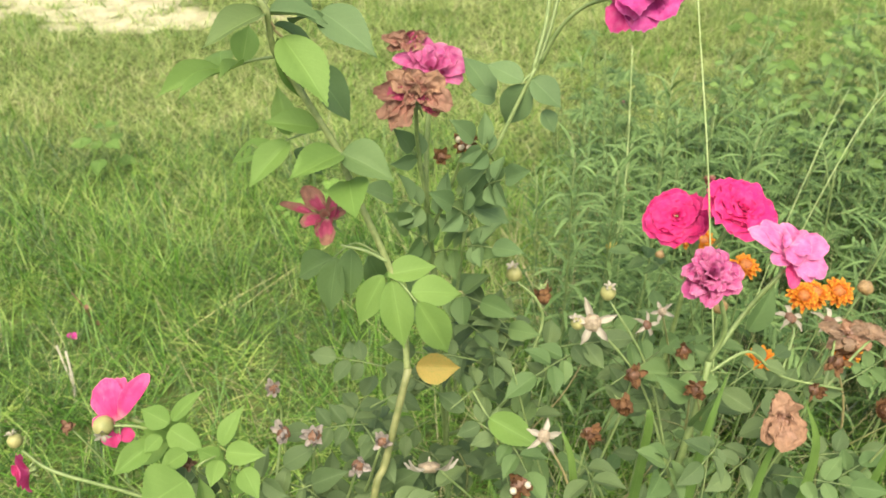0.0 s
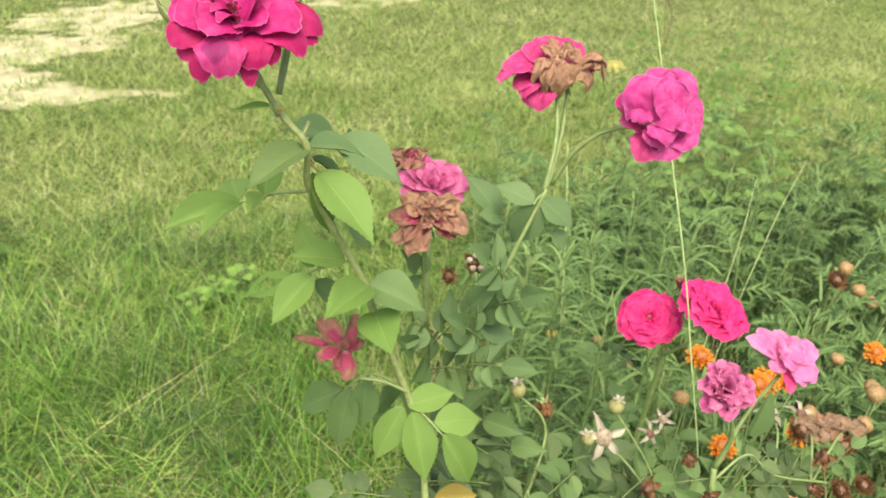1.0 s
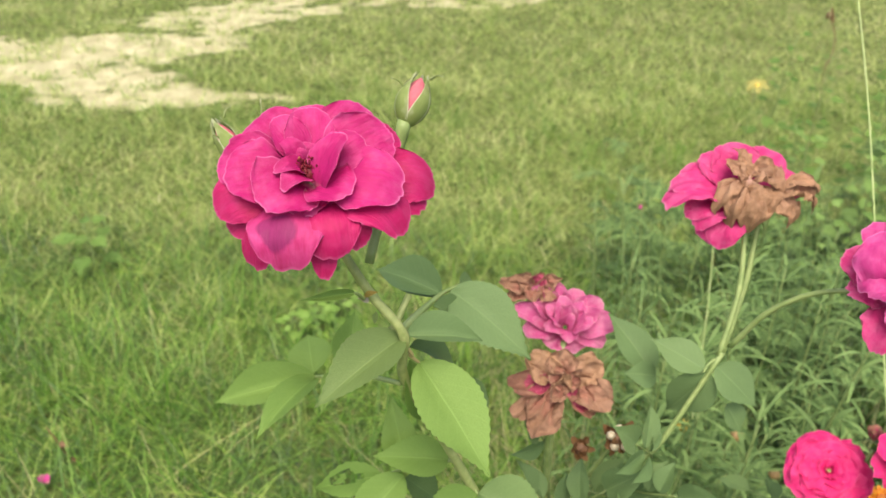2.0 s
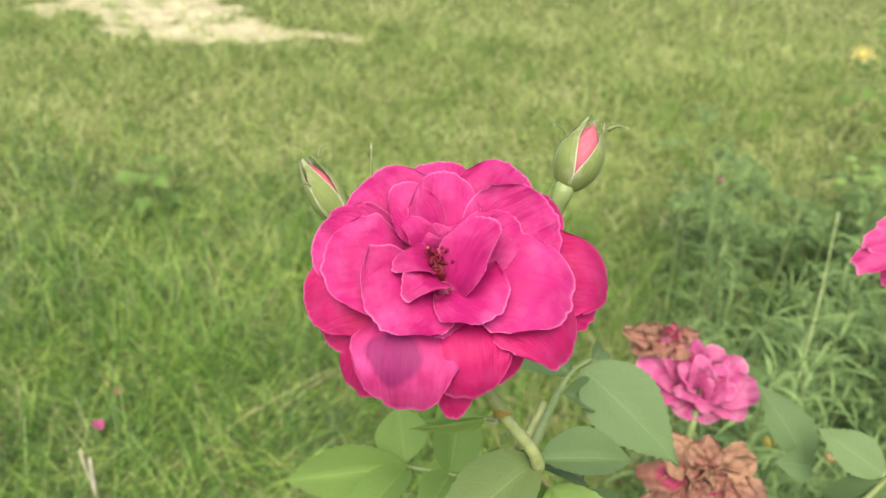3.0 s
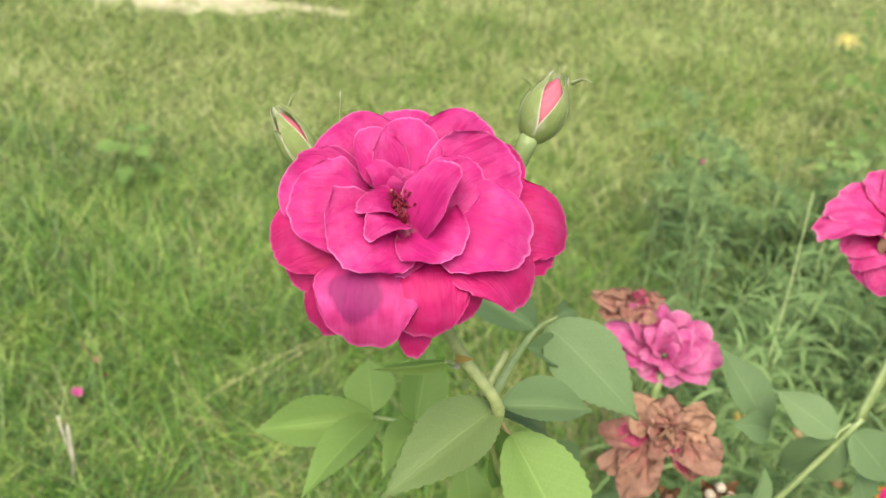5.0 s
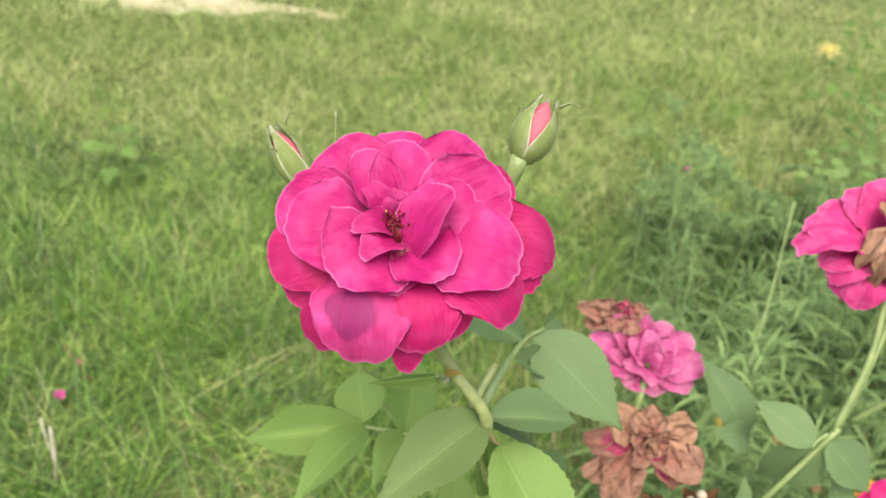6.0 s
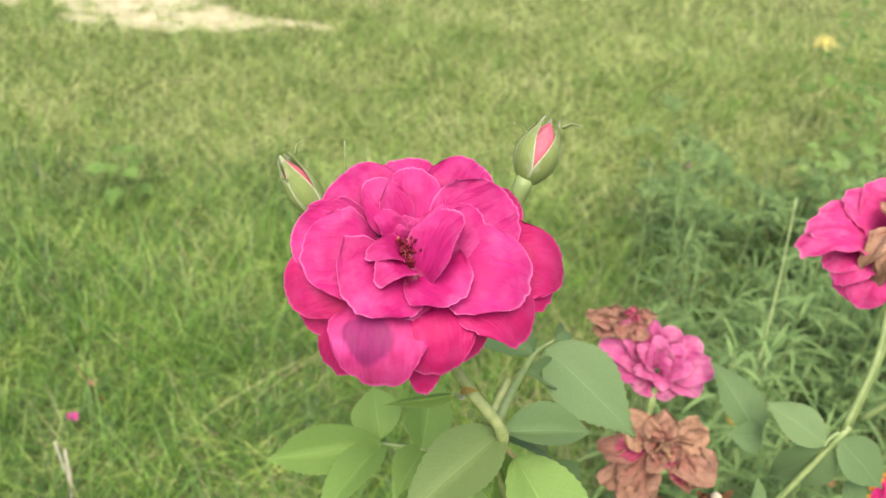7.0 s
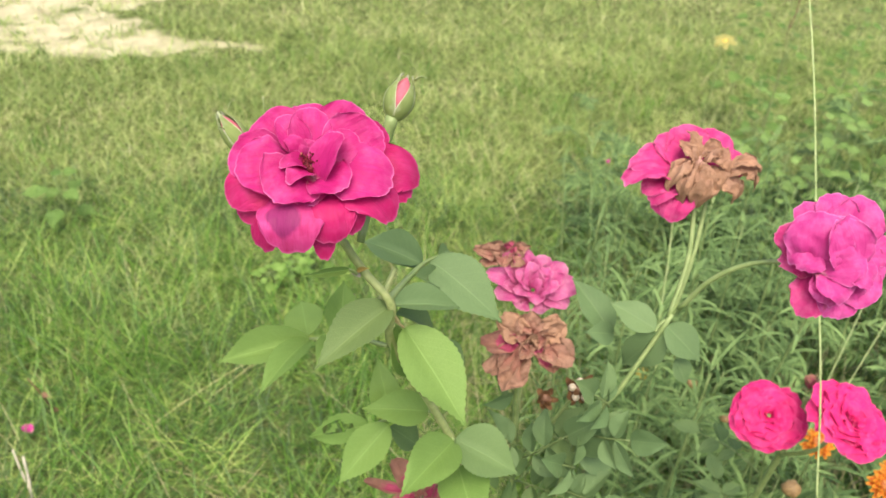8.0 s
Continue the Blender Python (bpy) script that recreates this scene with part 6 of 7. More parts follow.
    part("side_shoot", tube("side_shoot", [(0.1065, 0.4474, 0.6794), (0.1295, 0.4564, 0.7694), (0.1365, 0.4574, 0.8394)], 0.0016, 0.0010, 6, 4), STEM, b)
    spent_head(b, (0.2431, 0.5485, 0.8586), (-0.3, -0.5, 0.3), 0.012, rng, "small shrivelled brown flower head", 0)
    part("side_shoot", tube("side_shoot", [(0.2631, 0.5385, 0.6986), (0.2611, 0.5475, 0.7886), (0.2431, 0.5485, 0.8586)], 0.0016, 0.0010, 6, 4), STEM_OLD, b)
    spent_head(b, (0.4072, 0.5584, 0.8328), (0.0, -0.5, 0.3), 0.016, rng, "small shrivelled brown flower head", 0)
    part("side_shoot", tube("side_shoot", [(0.4472, 0.5484, 0.6728), (0.4352, 0.5574, 0.7628), (0.4072, 0.5584, 0.8328)], 0.0016, 0.0010, 6, 4), STEM_RED, b)
    spent_head(b, (0.3648, 0.5126, 0.8395), (0.3, -0.5, 0.3), 0.013, rng, "small shrivelled brown flower head", 0)
    part("side_shoot", tube("side_shoot", [(0.3348, 0.5026, 0.6795), (0.3578, 0.5116, 0.7695), (0.3648, 0.5126, 0.8395)], 0.0016, 0.0010, 6, 4), STEM, b)
    for k in range(16):
        p = V3((rng.uniform(0.02, 0.45), rng.uniform(0.46, 0.62), rng.uniform(0.55, 0.70)))
        q = p + V3((rng.uniform(-0.10, 0.10), rng.uniform(-0.03, 0.05), rng.uniform(0.08, 0.20)))
        part("side_shoot", tube("side_shoot", [p, (p + q) / 2 + V3((rng.uniform(-0.015, 0.015), 0, 0.012)), q], 0.0013, 0.0007, 5, 4), (STEM, STEM_RED, STEM_OLD)[k % 3], b)
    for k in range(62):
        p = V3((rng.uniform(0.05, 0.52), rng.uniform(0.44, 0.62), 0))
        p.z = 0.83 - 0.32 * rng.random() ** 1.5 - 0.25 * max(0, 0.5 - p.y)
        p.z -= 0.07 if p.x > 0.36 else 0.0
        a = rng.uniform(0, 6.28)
        compound_leaf(b, p, p + V3((math.cos(a), math.sin(a), rng.uniform(-0.1, 0.5))) * rng.uniform(0.04, 0.08), rng.uniform(0.03, 0.042), LEAF if rng.random() < 0.35 else LEAF_LOW_SHADED, rng, 2, (rng.uniform(-.4, .4), -0.5, 0.8))
    lf = part("leaf", tube("leaf_stalk", [(0.03, 0.53, 0.82), (0.04, 0.51, 0.815), (0.046, 0.5, 0.812)], 0.0012, 0.0008, 6), STEM, b)
    leaflet(lf, (0.046, 0.5, 0.812), (0.095, 0.468, 0.808), (0, -0.6, 0.8), 0.030, LEAF_YOUNG, rng, None, "yellowing leaflet")
    for base, tip, w in (((0.302, 0.548, 0.885), (0.320, 0.555, 0.935), 0.022), ((0.24, 0.5, 0.84), (0.205, 0.5, 0.87), 0.022), ((0.25, 0.5, 0.80), (0.262, 0.49, 0.845), 0.024)):
        leaflet(lf, base, tip, (0, -0.8, 0.5), w, LEAF, rng)
    return b


def low_bush():
    """Low shoot with a single-petalled pink rose, seen from behind, and light leaves."""
    rng = random.Random(71)
    b = thing("rose_bush", (-0.22, 0.46, 0), "low rose bush with an opened bright pink rose and fresh leaves", "rose bush", BUSHES)
    part("cane", tube("cane", [(-0.22, 0.46, -0.02), (-0.215, 0.465, 0.5), (-0.23, 0.47, 0.76), (-0.262, 0.468, 0.822), (-0.300, 0.476, 0.838)], 0.004, 0.002, 8, 6, 0.1), STEM, b)
    open_face = turned_to((-0.3073, 0.4645, 0.8482), (0.9998, 0.0139, -0.0141), (0.0031, 0.5917, 0.8062))
    flower = calyx(b, axes((-0.3074, 0.4654, 0.8426), (0.0, 0.6, 0.6)), 0.004, 0.004, "rose_flower", "bright pink rose turned away, green base showing")
    lay = layer(flower, open_face, 1.9, 0.12, 0.04, (14, 14))
    lay((-1.7, -0.9, -4), (-13.4, 38.9, -6), (0.1, 0.0, 0.98), 33, 0.08, 0.08, 0.05, PINK_LIGHT)
    lay((-0.5, 0.2, -6), (-1.1, 39.3, -10), (0, 0, 1), 24, 0.08, 0.08, 0.05, PINK_LIGHT)
    lay((2.5, 2.8, -4), (28.6, 43.2, -6), (-0.2, 0, 0.98), 21, 0.08, 0.3, 0, PINK_LIGHT)
    lay((-2.8, -2.5, -4), (-24.4, -2.1, -2), (0, 0.2, 0.98), 17, 0.1, 0.1, 0.05, PINK_LIGHT)
    lay((-2.3, -6.3, -4), (-6.2, -26.6, -2), (0, 0.3, 0.95), 20, 0.1, 0.1, 0.1, PINK_LIGHT)
    lay((-0.0, -6.5, -5), (14.3, -18.6, -4), (0, 0.3, 0.95), 16, 0.1, 0.1, 0.1, PINK_LIGHT)
    hip(b, (-0.315, 0.455, 0.852), (0.292, -0.956, -0.020), 0.0095, rng, "pale green rose hip")
    part("side_shoot", tube("side_shoot", [(-0.262, 0.468, 0.822), (-0.288, 0.462, 0.843), (-0.315, 0.455, 0.852)], 0.0016, 0.0014, 6, 4), STEM, b)
    for at, s in (((-0.367, 0.480, 0.822), 0.010), ((-0.256, 0.470, 0.779), 0.010)):
        spent_head(b, at, (0.1, -0.5, 0.6), s, rng, "small dark withered flower head", 0, DARK_BROWN_LEAF)
        part("side_shoot", tube("side_shoot", [(-0.215, 0.465, 0.6), (at[0] * 0.7 - 0.06, at[1], 0.70), at], 0.0012, 0.0009, 6, 4), STEM, b)
    for base, tip, w in (((-0.262, 0.468, 0.824), (-0.315, 0.44, 0.800), 0.036), ((-0.26, 0.468, 0.826), (-0.232, 0.475, 0.868), 0.018), ((-0.262, 0.468, 0.826), (-0.292, 0.462, 0.852), 0.028), ((-0.258, 0.467, 0.822), (-0.224, 0.455, 0.808), 0.034),
                         ((-0.255, 0.466, 0.815), (-0.262, 0.44, 0.79), 0.022), ((-0.262, 0.468, 0.815), (-0.277, 0.44, 0.785), 0.022)):
        lf = part("leaf", tube("leaf_stalk", [(-0.25, 0.469, 0.805), ((base[0] - 0.25) / 2, base[1], base[2] - 0.006), base], 0.0011, 0.0007, 5), STEM, b)
        leaflet(lf, base, V3(base) + (V3(tip) - V3(base)) * 0.78, (0, -0.6, 0.8), w * 0.78, LEAF_YOUNG, rng)
    for base, end, size, mat in (((-0.22, 0.465, 0.74), (-0.198, 0.46, 0.80), 0.036, LEAF_YOUNG), ((-0.22, 0.465, 0.72), (-0.16, 0.47, 0.775), 0.040, LEAF_LOW_SHADED), ((-0.215, 0.465, 0.7), (-0.13, 0.455, 0.765), 0.042, LEAF_LOW_SHADED),
                                 ((-0.22, 0.465, 0.68), (-0.26, 0.43, 0.77), 0.038, LEAF_YOUNG), ((-0.22, 0.465, 0.66), (-0.20, 0.42, 0.74), 0.04, LEAF_LOW_SHADED), ((-0.22, 0.465, 0.62), (-0.10, 0.47, 0.70), 0.042, LEAF_LOW_SHADED),
                                 ((-0.22, 0.465, 0.6), (-0.06, 0.50, 0.70), 0.042, LEAF_LOW_SHADED), ((-0.22, 0.465, 0.55), (-0.14, 0.50, 0.68), 0.042, LEAF_LOW_SHADED), ((-0.22, 0.465, 0.55), (-0.29, 0.43, 0.70), 0.042, LEAF_LOW_SHADED),
                                 ((-0.22, 0.465, 0.5), (-0.09, 0.43, 0.70), 0.042, LEAF_LOW_SHADED)):
        compound_leaf(b, base, end, size, mat, rng, 2, (0, -0.5, 0.85))
    # fresh light leaflets at the top
    lf = part("leaf", tube("leaf_stalk", [(-0.2200, 0.4650, 0.7500), (-0.2240, 0.4267, 0.8264), (-0.2091, 0.4410, 0.8285)], 0.0014, 0.0009, 5), STEM, b)
    leaflet(lf, (-0.2053, 0.4464, 0.8357), (-0.1886, 0.4603, 0.8711), (-0.2, -0.6, 0.8), 0.0179, LEAF_YOUNG, rng)
    leaflet(lf, (-0.2012, 0.4427, 0.8306), (-0.1628, 0.4349, 0.8356), (0.2, -0.6, 0.8), 0.0221, LEAF_YOUNG, rng)
    leaflet(lf, (-0.2085, 0.4389, 0.8256), (-0.2250, 0.4371, 0.8407), (-0.2, -0.6, 0.8), 0.0189, LEAF_YOUNG, rng)
    leaflet(lf, (-0.2075, 0.4380, 0.8243), (-0.2094, 0.4109, 0.8213), (0.2, -0.6, 0.8), 0.0179, LEAF_YOUNG, rng)
    leaflet(lf, (-0.2344, 0.4358, 0.8391), (-0.2513, 0.4131, 0.8426), (0.0, -0.6, 0.8), 0.0197, LEAF_YOUNG, rng)
    leaflet(lf, (-0.2537, 0.4544, 0.8483), (-0.2209, 0.4372, 0.8406), (0.0, -0.6, 0.8), 0.0252, LEAF_YOUNG, rng)
    leaflet(lf, (-0.2654, 0.4400, 0.8458), (-0.2946, 0.4095, 0.8391), (0.0, -0.6, 0.8), 0.0238, LEAF_YOUNG, rng)
    leaflet(lf, (-0.2537, 0.4575, 0.8525), (-0.2810, 0.4653, 0.8639), (0.0, -0.6, 0.8), 0.0231, LEAF_YOUNG, rng)
    leaflet(lf, (-0.2510, 0.4591, 0.8546), (-0.2197, 0.4703, 0.8857), (-0.2, -0.6, 0.8), 0.0147, LEAF_YOUNG, rng)
    leaflet(lf, (-0.2576, 0.4441, 0.8511), (-0.2696, 0.4282, 0.8469), (0.0, -0.6, 0.8), 0.0156, LEAF_YOUNG, rng)
    leaflet(lf, (-0.2236, 0.4019, 0.8433), (-0.2465, 0.3628, 0.8584), (0.0, -0.6, 0.8), 0.0545, LEAF_YOUNG, rng)
    leaflet(lf, (-0.1826, 0.4273, 0.8259), (-0.1643, 0.4000, 0.8219), (0.2, -0.6, 0.8), 0.0207, LEAF_YOUNG, rng)
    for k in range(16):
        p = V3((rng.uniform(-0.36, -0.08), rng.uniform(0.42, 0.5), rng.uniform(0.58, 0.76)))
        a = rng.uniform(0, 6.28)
        compound_leaf(b, p, p + V3((math.cos(a), math.sin(a), rng.uniform(-0.1, 0.4))) * rng.uniform(0.04, 0.07), rng.uniform(0.03, 0.04), LEAF_LOW_SHADED, rng, 2, (rng.uniform(-.4, .4), -0.5, 0.8))
    rose(b, (-0.393, 0.44, 0.806), (-0.7, -0.35, 0.0), 0.021, PINK_LIGHT, rng, [(6, 1.0, 0.8, 30, 15, 0.15, 20), (5, 0.8, 0.7, 55, 45, 0.2, 20), (4, 0.6, 0.5, 70, 66, 0.2, 20)], "small pink rose opening sideways")
    hip(b, (-0.41, 0.46, 0.825), (-0.2, 0.2, 1), 0.007, rng, "pale green rose hip")
    part("side_shoot", tube("side_shoot", [(-0.222, 0.465, 0.66), (-0.30, 0.45, 0.75), (-0.372, 0.443, 0.80), (-0.405, 0.456, 0.815)], 0.0022, 0.0014, 6, 4), STEM, b)
    for at, s in (((-0.20, 0.6, 0.748), 0.012), ((-0.127, 0.48, 0.808), 0.014), ((-0.16, 0.49, 0.80), 0.013), ((-0.06, 0.48, 0.80), 0.011), ((-0.085, 0.47, 0.775), 0.012)):
        spent_head(b, at, (rng.uniform(-.4, .4), -0.5, 0.6), s * 1.2, rng, "grey-brown dried flower head", 0, DRY_PETAL)
        part("side_shoot", tube("side_shoot", [(-0.215, 0.465, 0.55), (at[0] * 0.7 - 0.06, at[1], 0.68), at], 0.002, 0.0013, 6, 4), STEM, b)
    return b


DARK_BROWN_LEAF = leaf_material("dark_brown_bract", (0.10, 0.05, 0.03), (0.26, 0.15, 0.09), 0.1)
DRY_PETAL = leaf_material("grey_dry_petal", (0.19, 0.16, 0.135), (0.36, 0.31, 0.27), 0.1)
ORCHID_DEEP = petal_material("deep_orchid_petal", (0.42, 0.016, 0.12), (0.54, 0.04, 0.19), (0.60, 0.18, 0.33))
ORCHID_PALE = petal_material("pale_orchid_petal", (0.52, 0.07, 0.23), (0.66, 0.18, 0.38), (0.70, 0.38, 0.50))
# the lens stays focused on the large rose
cam.data.dof.focus_object = main_bush()
faded_bush()
pair_bush()
red_bush()
pink_bush()
low_bush()


# ---- weeds and marigolds ----
def strip_data(base, way, length, width, bend, rng, segs=4, up=V3((0, 0, 1))):
    """A narrow pointed leaf that bends down."""
    way = V3(way).normalized()
    side = way.cross(up)
    side = side.normalized() if side.length > 1e-3 else V3((1, 0, 0))
    nrm = side.cross(way)
    verts, uvs, faces = [], [], []
    p = V3(base)
    for s in range(segs + 1):
        f = s / segs
        h = width * 0.5 * (math.sin(math.pi * (0.12 + 0.86 * f)) ** 0.7)
        lift = nrm * width * 0.12
        verts += [p - side * h + lift, p, p + side * h + lift]
        uvs += [(0, f), (0.5, f), (1, f)]
        a = bend * f
        p = p + (way * math.cos(a) - nrm * math.sin(a)) * (length / segs)
    for s in range(segs):
        a = s * 3
        faces += [(a, a + 1, a + 4, a + 3), (a + 1, a + 2, a + 5, a + 4)]
    return verts, faces, uvs


def narrow_plant(base, top, rng, leaf=0.06, width=0.0045, step=0.018, label="upright weed with whorls of narrow grey-green leaves", material=None):
    b, t = V3(base), V3(top)
    weed = thing("narrow_leaved_weed", b, label, "weed", "narrow-leaved weeds behind the roses")
    mid = (b + t) / 2 + V3((rng.uniform(-.03, .03), rng.uniform(-.03, .03), 0))
    line = spline([b, mid, t], 30)
    part("stem", tube("stem", [b, mid, t], 0.003, 0.0015, 6, 6), STEM, weed)
    pieces, run, a = [], 0.0, rng.uniform(0, 6)
    total = (t - b).length
    for i in range(1, len(line)):
        run += (line[i] - line[i - 1]).length
        while run > step:
            run -= step
            f = i / len(line)
            if f < 0.25:
                continue
            for k in range(2):
                a += 2.4
                el = 0.25 + 0.7 * f ** 2 + rng.uniform(-.2, .2)
                way = V3((math.cos(a) * math.cos(el), math.sin(a) * math.cos(el), math.sin(el)))
                pieces.append(strip_data(line[i], way, leaf * rng.uniform(0.7, 1.15) * (1.1 - 0.4 * f), width * rng.uniform(0.8, 1.2), rng.uniform(0.5, 1.9), rng, 5))
    part("foliage", join("foliage", pieces), material or FEATHER, weed)
    return weed


def frond_plant(base, height, rng, fronds=9, label="feathery marigold plant with pinnate leaves", material=None, span=0.15, leaf=0.04, name="marigold_plant"):
    b = V3(base)
    plant = thing(name, b, label, "plant", "feathery plants behind the roses")
    pieces, stems = [], []
    top = b + V3((rng.uniform(-.05, .05), rng.uniform(-.05, .05), height))
    stems.append(tube_data([b, (b + top) / 2 + V3((rng.uniform(-.02, .02), rng.uniform(-.02, .02), 0)), top], 0.0035, 0.0015, 6, 5))
    for k in range(fronds):
        f = 0.3 + 0.7 * k / fronds
        p = b + (top - b) * f
        a = k * 2.4 + rng.uniform(-.3, .3)
        el = rng.uniform(0.1, 0.8)
        way = V3((math.cos(a) * math.cos(el), math.sin(a) * math.cos(el), math.sin(el)))
        ln = span * rng.uniform(0.75, 1.2)
        end = p + way * ln - V3((0, 0, ln * 0.25))
        mid = p + way * ln * 0.55 + V3((0, 0, ln * 0.05))
        line = spline([p, mid, end], 8)
        stems.append(tube_data([p, mid, end], 0.0012, 0.0006, 4, 4))
        for i in range(3, len(line)):
            t = (line[i] - line[i - 1]).normalized()
            sd = t.cross(V3((0, 0, 1))).normalized()
            for s in (-1, 1):
                w = (sd * s * rng.uniform(0.5, 0.95) + t * rng.uniform(0.3, 0.9) + V3((0, 0, rng.uniform(-.35, .45)))).normalized()
                pieces.append(strip_data(line[i], w, leaf * (1 - 0.45 * abs(i / len(line) - 0.55)), 0.006 * leaf / 0.04, rng.uniform(0.1, 0.7), rng, 3))
    part("stem", join("stems", stems), STEM, plant)
    part("foliage", join("foliage", pieces), material or FEATHER, plant)
    return plant


def marigold(base, heads, rng, label="marigold with orange flowers on thin stalks"):
    """heads: (place, radius, state); states: flower, dry, ball."""
    b = V3(base)
    plant = thing("marigold", b, label, "flower", "marigolds")
    for at, r, state in heads:
        at = V3(at)
        mid = (b + at) / 2 + V3((rng.uniform(-.03, .03), rng.uniform(-.02, .02), 0.05))
        part("stalk", tube("stalk", [b + V3((rng.uniform(-.02, .02), rng.uniform(-.02, .02), 0)), mid, at], 0.0016, 0.0011, 5, 5), STEM, plant)
        m = axes(at, (rng.uniform(-.2, .2), rng.uniform(-.7, -.2), 0.8))
        disc = {"flower": MARIGOLD_DISC, "dry": DARK_BROWN, "ball": SEED, "yellow": SEED_YELLOW}[state]
        head = part("flower_head", join("disc", [ball_data(r * (0.55 if state in ("flower", "dry") else 0.8), 0.8, 0.3, rng.random() * 9, 7, 12, (0, 0, r * 0.2))]), disc, plant, m,
                    {"flower": "orange marigold flower with a brown disc", "dry": "dried brown marigold head", "ball": "round brown seed head", "yellow": "round yellow seed head"}[state])
        if state in ("flower", "dry"):
            mat = ORANGE if state == "flower" else DRY_HEAD
            for ring, (cnt, ln, e) in enumerate(((13, 1.0, 5), (11, 0.82, 28), (9, 0.6, 50))):
                for k in range(cnt):
                    me = grid_mesh("petal", petal_shape(r * ln * rng.uniform(.85, 1.1), r * 0.5, e, e - 20 if state == "flower" else e + 70, 0.2, 20, 0.2, rng.uniform(0, 50), r * 0.3, r * 0.1 * ring, 0.2 if state == "dry" else 0.04), 3, 3)
                    part("petal", me, mat, head, m @ pose(0, 0, 0, 0, 0, 360 * k / cnt + rng.uniform(-8, 8)))
    return plant


rng = random.Random(5)
for k in range(46):
    y = rng.uniform(0.95, 2.0)
    x = 0.12 + rng.random() * 0.58 * y + (y - 0.95) * 0.2
    h = rng.uniform(0.5, 0.72) + 0.12 * (1.3 - y)
    narrow_plant((x, y, rise(x, y) - 0.01), (x + rng.uniform(-.06, .06), y + rng.uniform(-.06, .06), h), rng, rng.uniform(0.085, 0.125), rng.uniform(0.0036, 0.0052), 0.019)
own = random.Random(77)
for foot, top, leaf in (((0.40, 1.29), (0.412, 1.303, 0.825), 0.10), ((0.41, 1.06), (0.480, 1.033, 0.857), 0.10), ((0.17, 1.03), (0.196, 1.016, 0.827), 0.09), ((0.28, 1.10), (0.29, 1.11, 0.74), 0.095), ((0.33, 1.22), (0.34, 1.24, 0.72), 0.095)):
    narrow_plant((foot[0], foot[1], rise(*foot) - 0.01), top, own, leaf, 0.0062, 0.015, "tall upright weed with whorls of pale narrow leaves", FEATHER_PALE)
for k in range(44):
    y = rng.uniform(1.0, 2.6)
    x = 0.45 + rng.uniform(0, 0.7) * y
    frond_plant((x, y, rise(x, y) - 0.01), rng.uniform(0.3, 0.6), rng, rng.randrange(7, 12), span=rng.uniform(0.12, 0.2), leaf=rng.uniform(0.035, 0.055))

marigold((0.5, 0.8, 0), [((0.551, 0.82, 0.709), 0.018, "flower"), ((0.506, 0.8, 0.722), 0.019, "flower"), ((0.549, 0.75, 0.664), 0.018, "flower"), ((0.434, 0.75, 0.648), 0.017, "flower"), ((0.48, 0.78, 0.735), 0.017, "flower"),
                         ((0.522, 0.72, 0.70), 0.022, "dry"), ((0.60, 0.84, 0.70), 0.014, "ball"), ((0.58, 0.78, 0.67), 0.016, "ball")], rng)
marigold((0.46, 0.9, 0), [((0.33, 0.85, 0.79), 0.019, "flower"), ((0.36, 0.86, 0.77), 0.016, "flower"), ((0.42, 0.84, 0.74), 0.017, "flower"), ((0.38, 0.80, 0.70), 0.014, "ball")], rng)
marigold((0.95, 1.2, 0), [((0.87, 1.15, 0.645), 0.022, "dry"), ((0.90, 1.17, 0.66), 0.018, "ball"), ((0.93, 1.15, 0.62), 0.018, "ball"), ((1.02, 1.2, 0.55), 0.018, "ball"), ((0.85, 1.05, 0.53), 0.017, "ball"), ((0.9, 1.0, 0.50), 0.018, "ball"),
                          ((0.98, 1.1, 0.50), 0.02, "flower")], rng, "marigold going to seed with brown balls and a last orange flower")
marigold((0.66, 0.78, 0), [((0.62, 0.74, 0.64), 0.018, "dry"), ((0.66, 0.76, 0.66), 0.016, "ball"), ((0.70, 0.80, 0.68), 0.018, "ball"), ((0.64, 0.7, 0.60), 0.016, "dry"), ((0.58, 0.68, 0.62), 0.017, "dry")], rng, "dried marigold with brown heads")
marigold((0.32, 1.15, 0), [((0.309, 1.156, 0.544), 0.014, "yellow"), ((0.40, 1.15, 0.53), 0.012, "ball"), ((0.42, 1.05, 0.55), 0.011, "ball")], rng, "thin plant with round yellow seed heads")


def tall_stalk(points, r, name="grass_stalk", fingers=(), label="tall thin pale green flowering grass stalk", material=None):
    s = thing(name, points[0], label, "grass stalk", "tall grass stalks")
    part("stalk", tube("stalk", points, r, r * 0.6, 6, 8), material or STALK_GREEN, s)
    for end in fingers:
        a, c = V3(points[-1]), V3(end)
        part("spike", tube("spike", [a, (a + c) / 2 + V3((0, 0, 0.012)), c], r * 0.8, r * 0.5, 5, 5), material or STALK_GREEN, s)
    return s


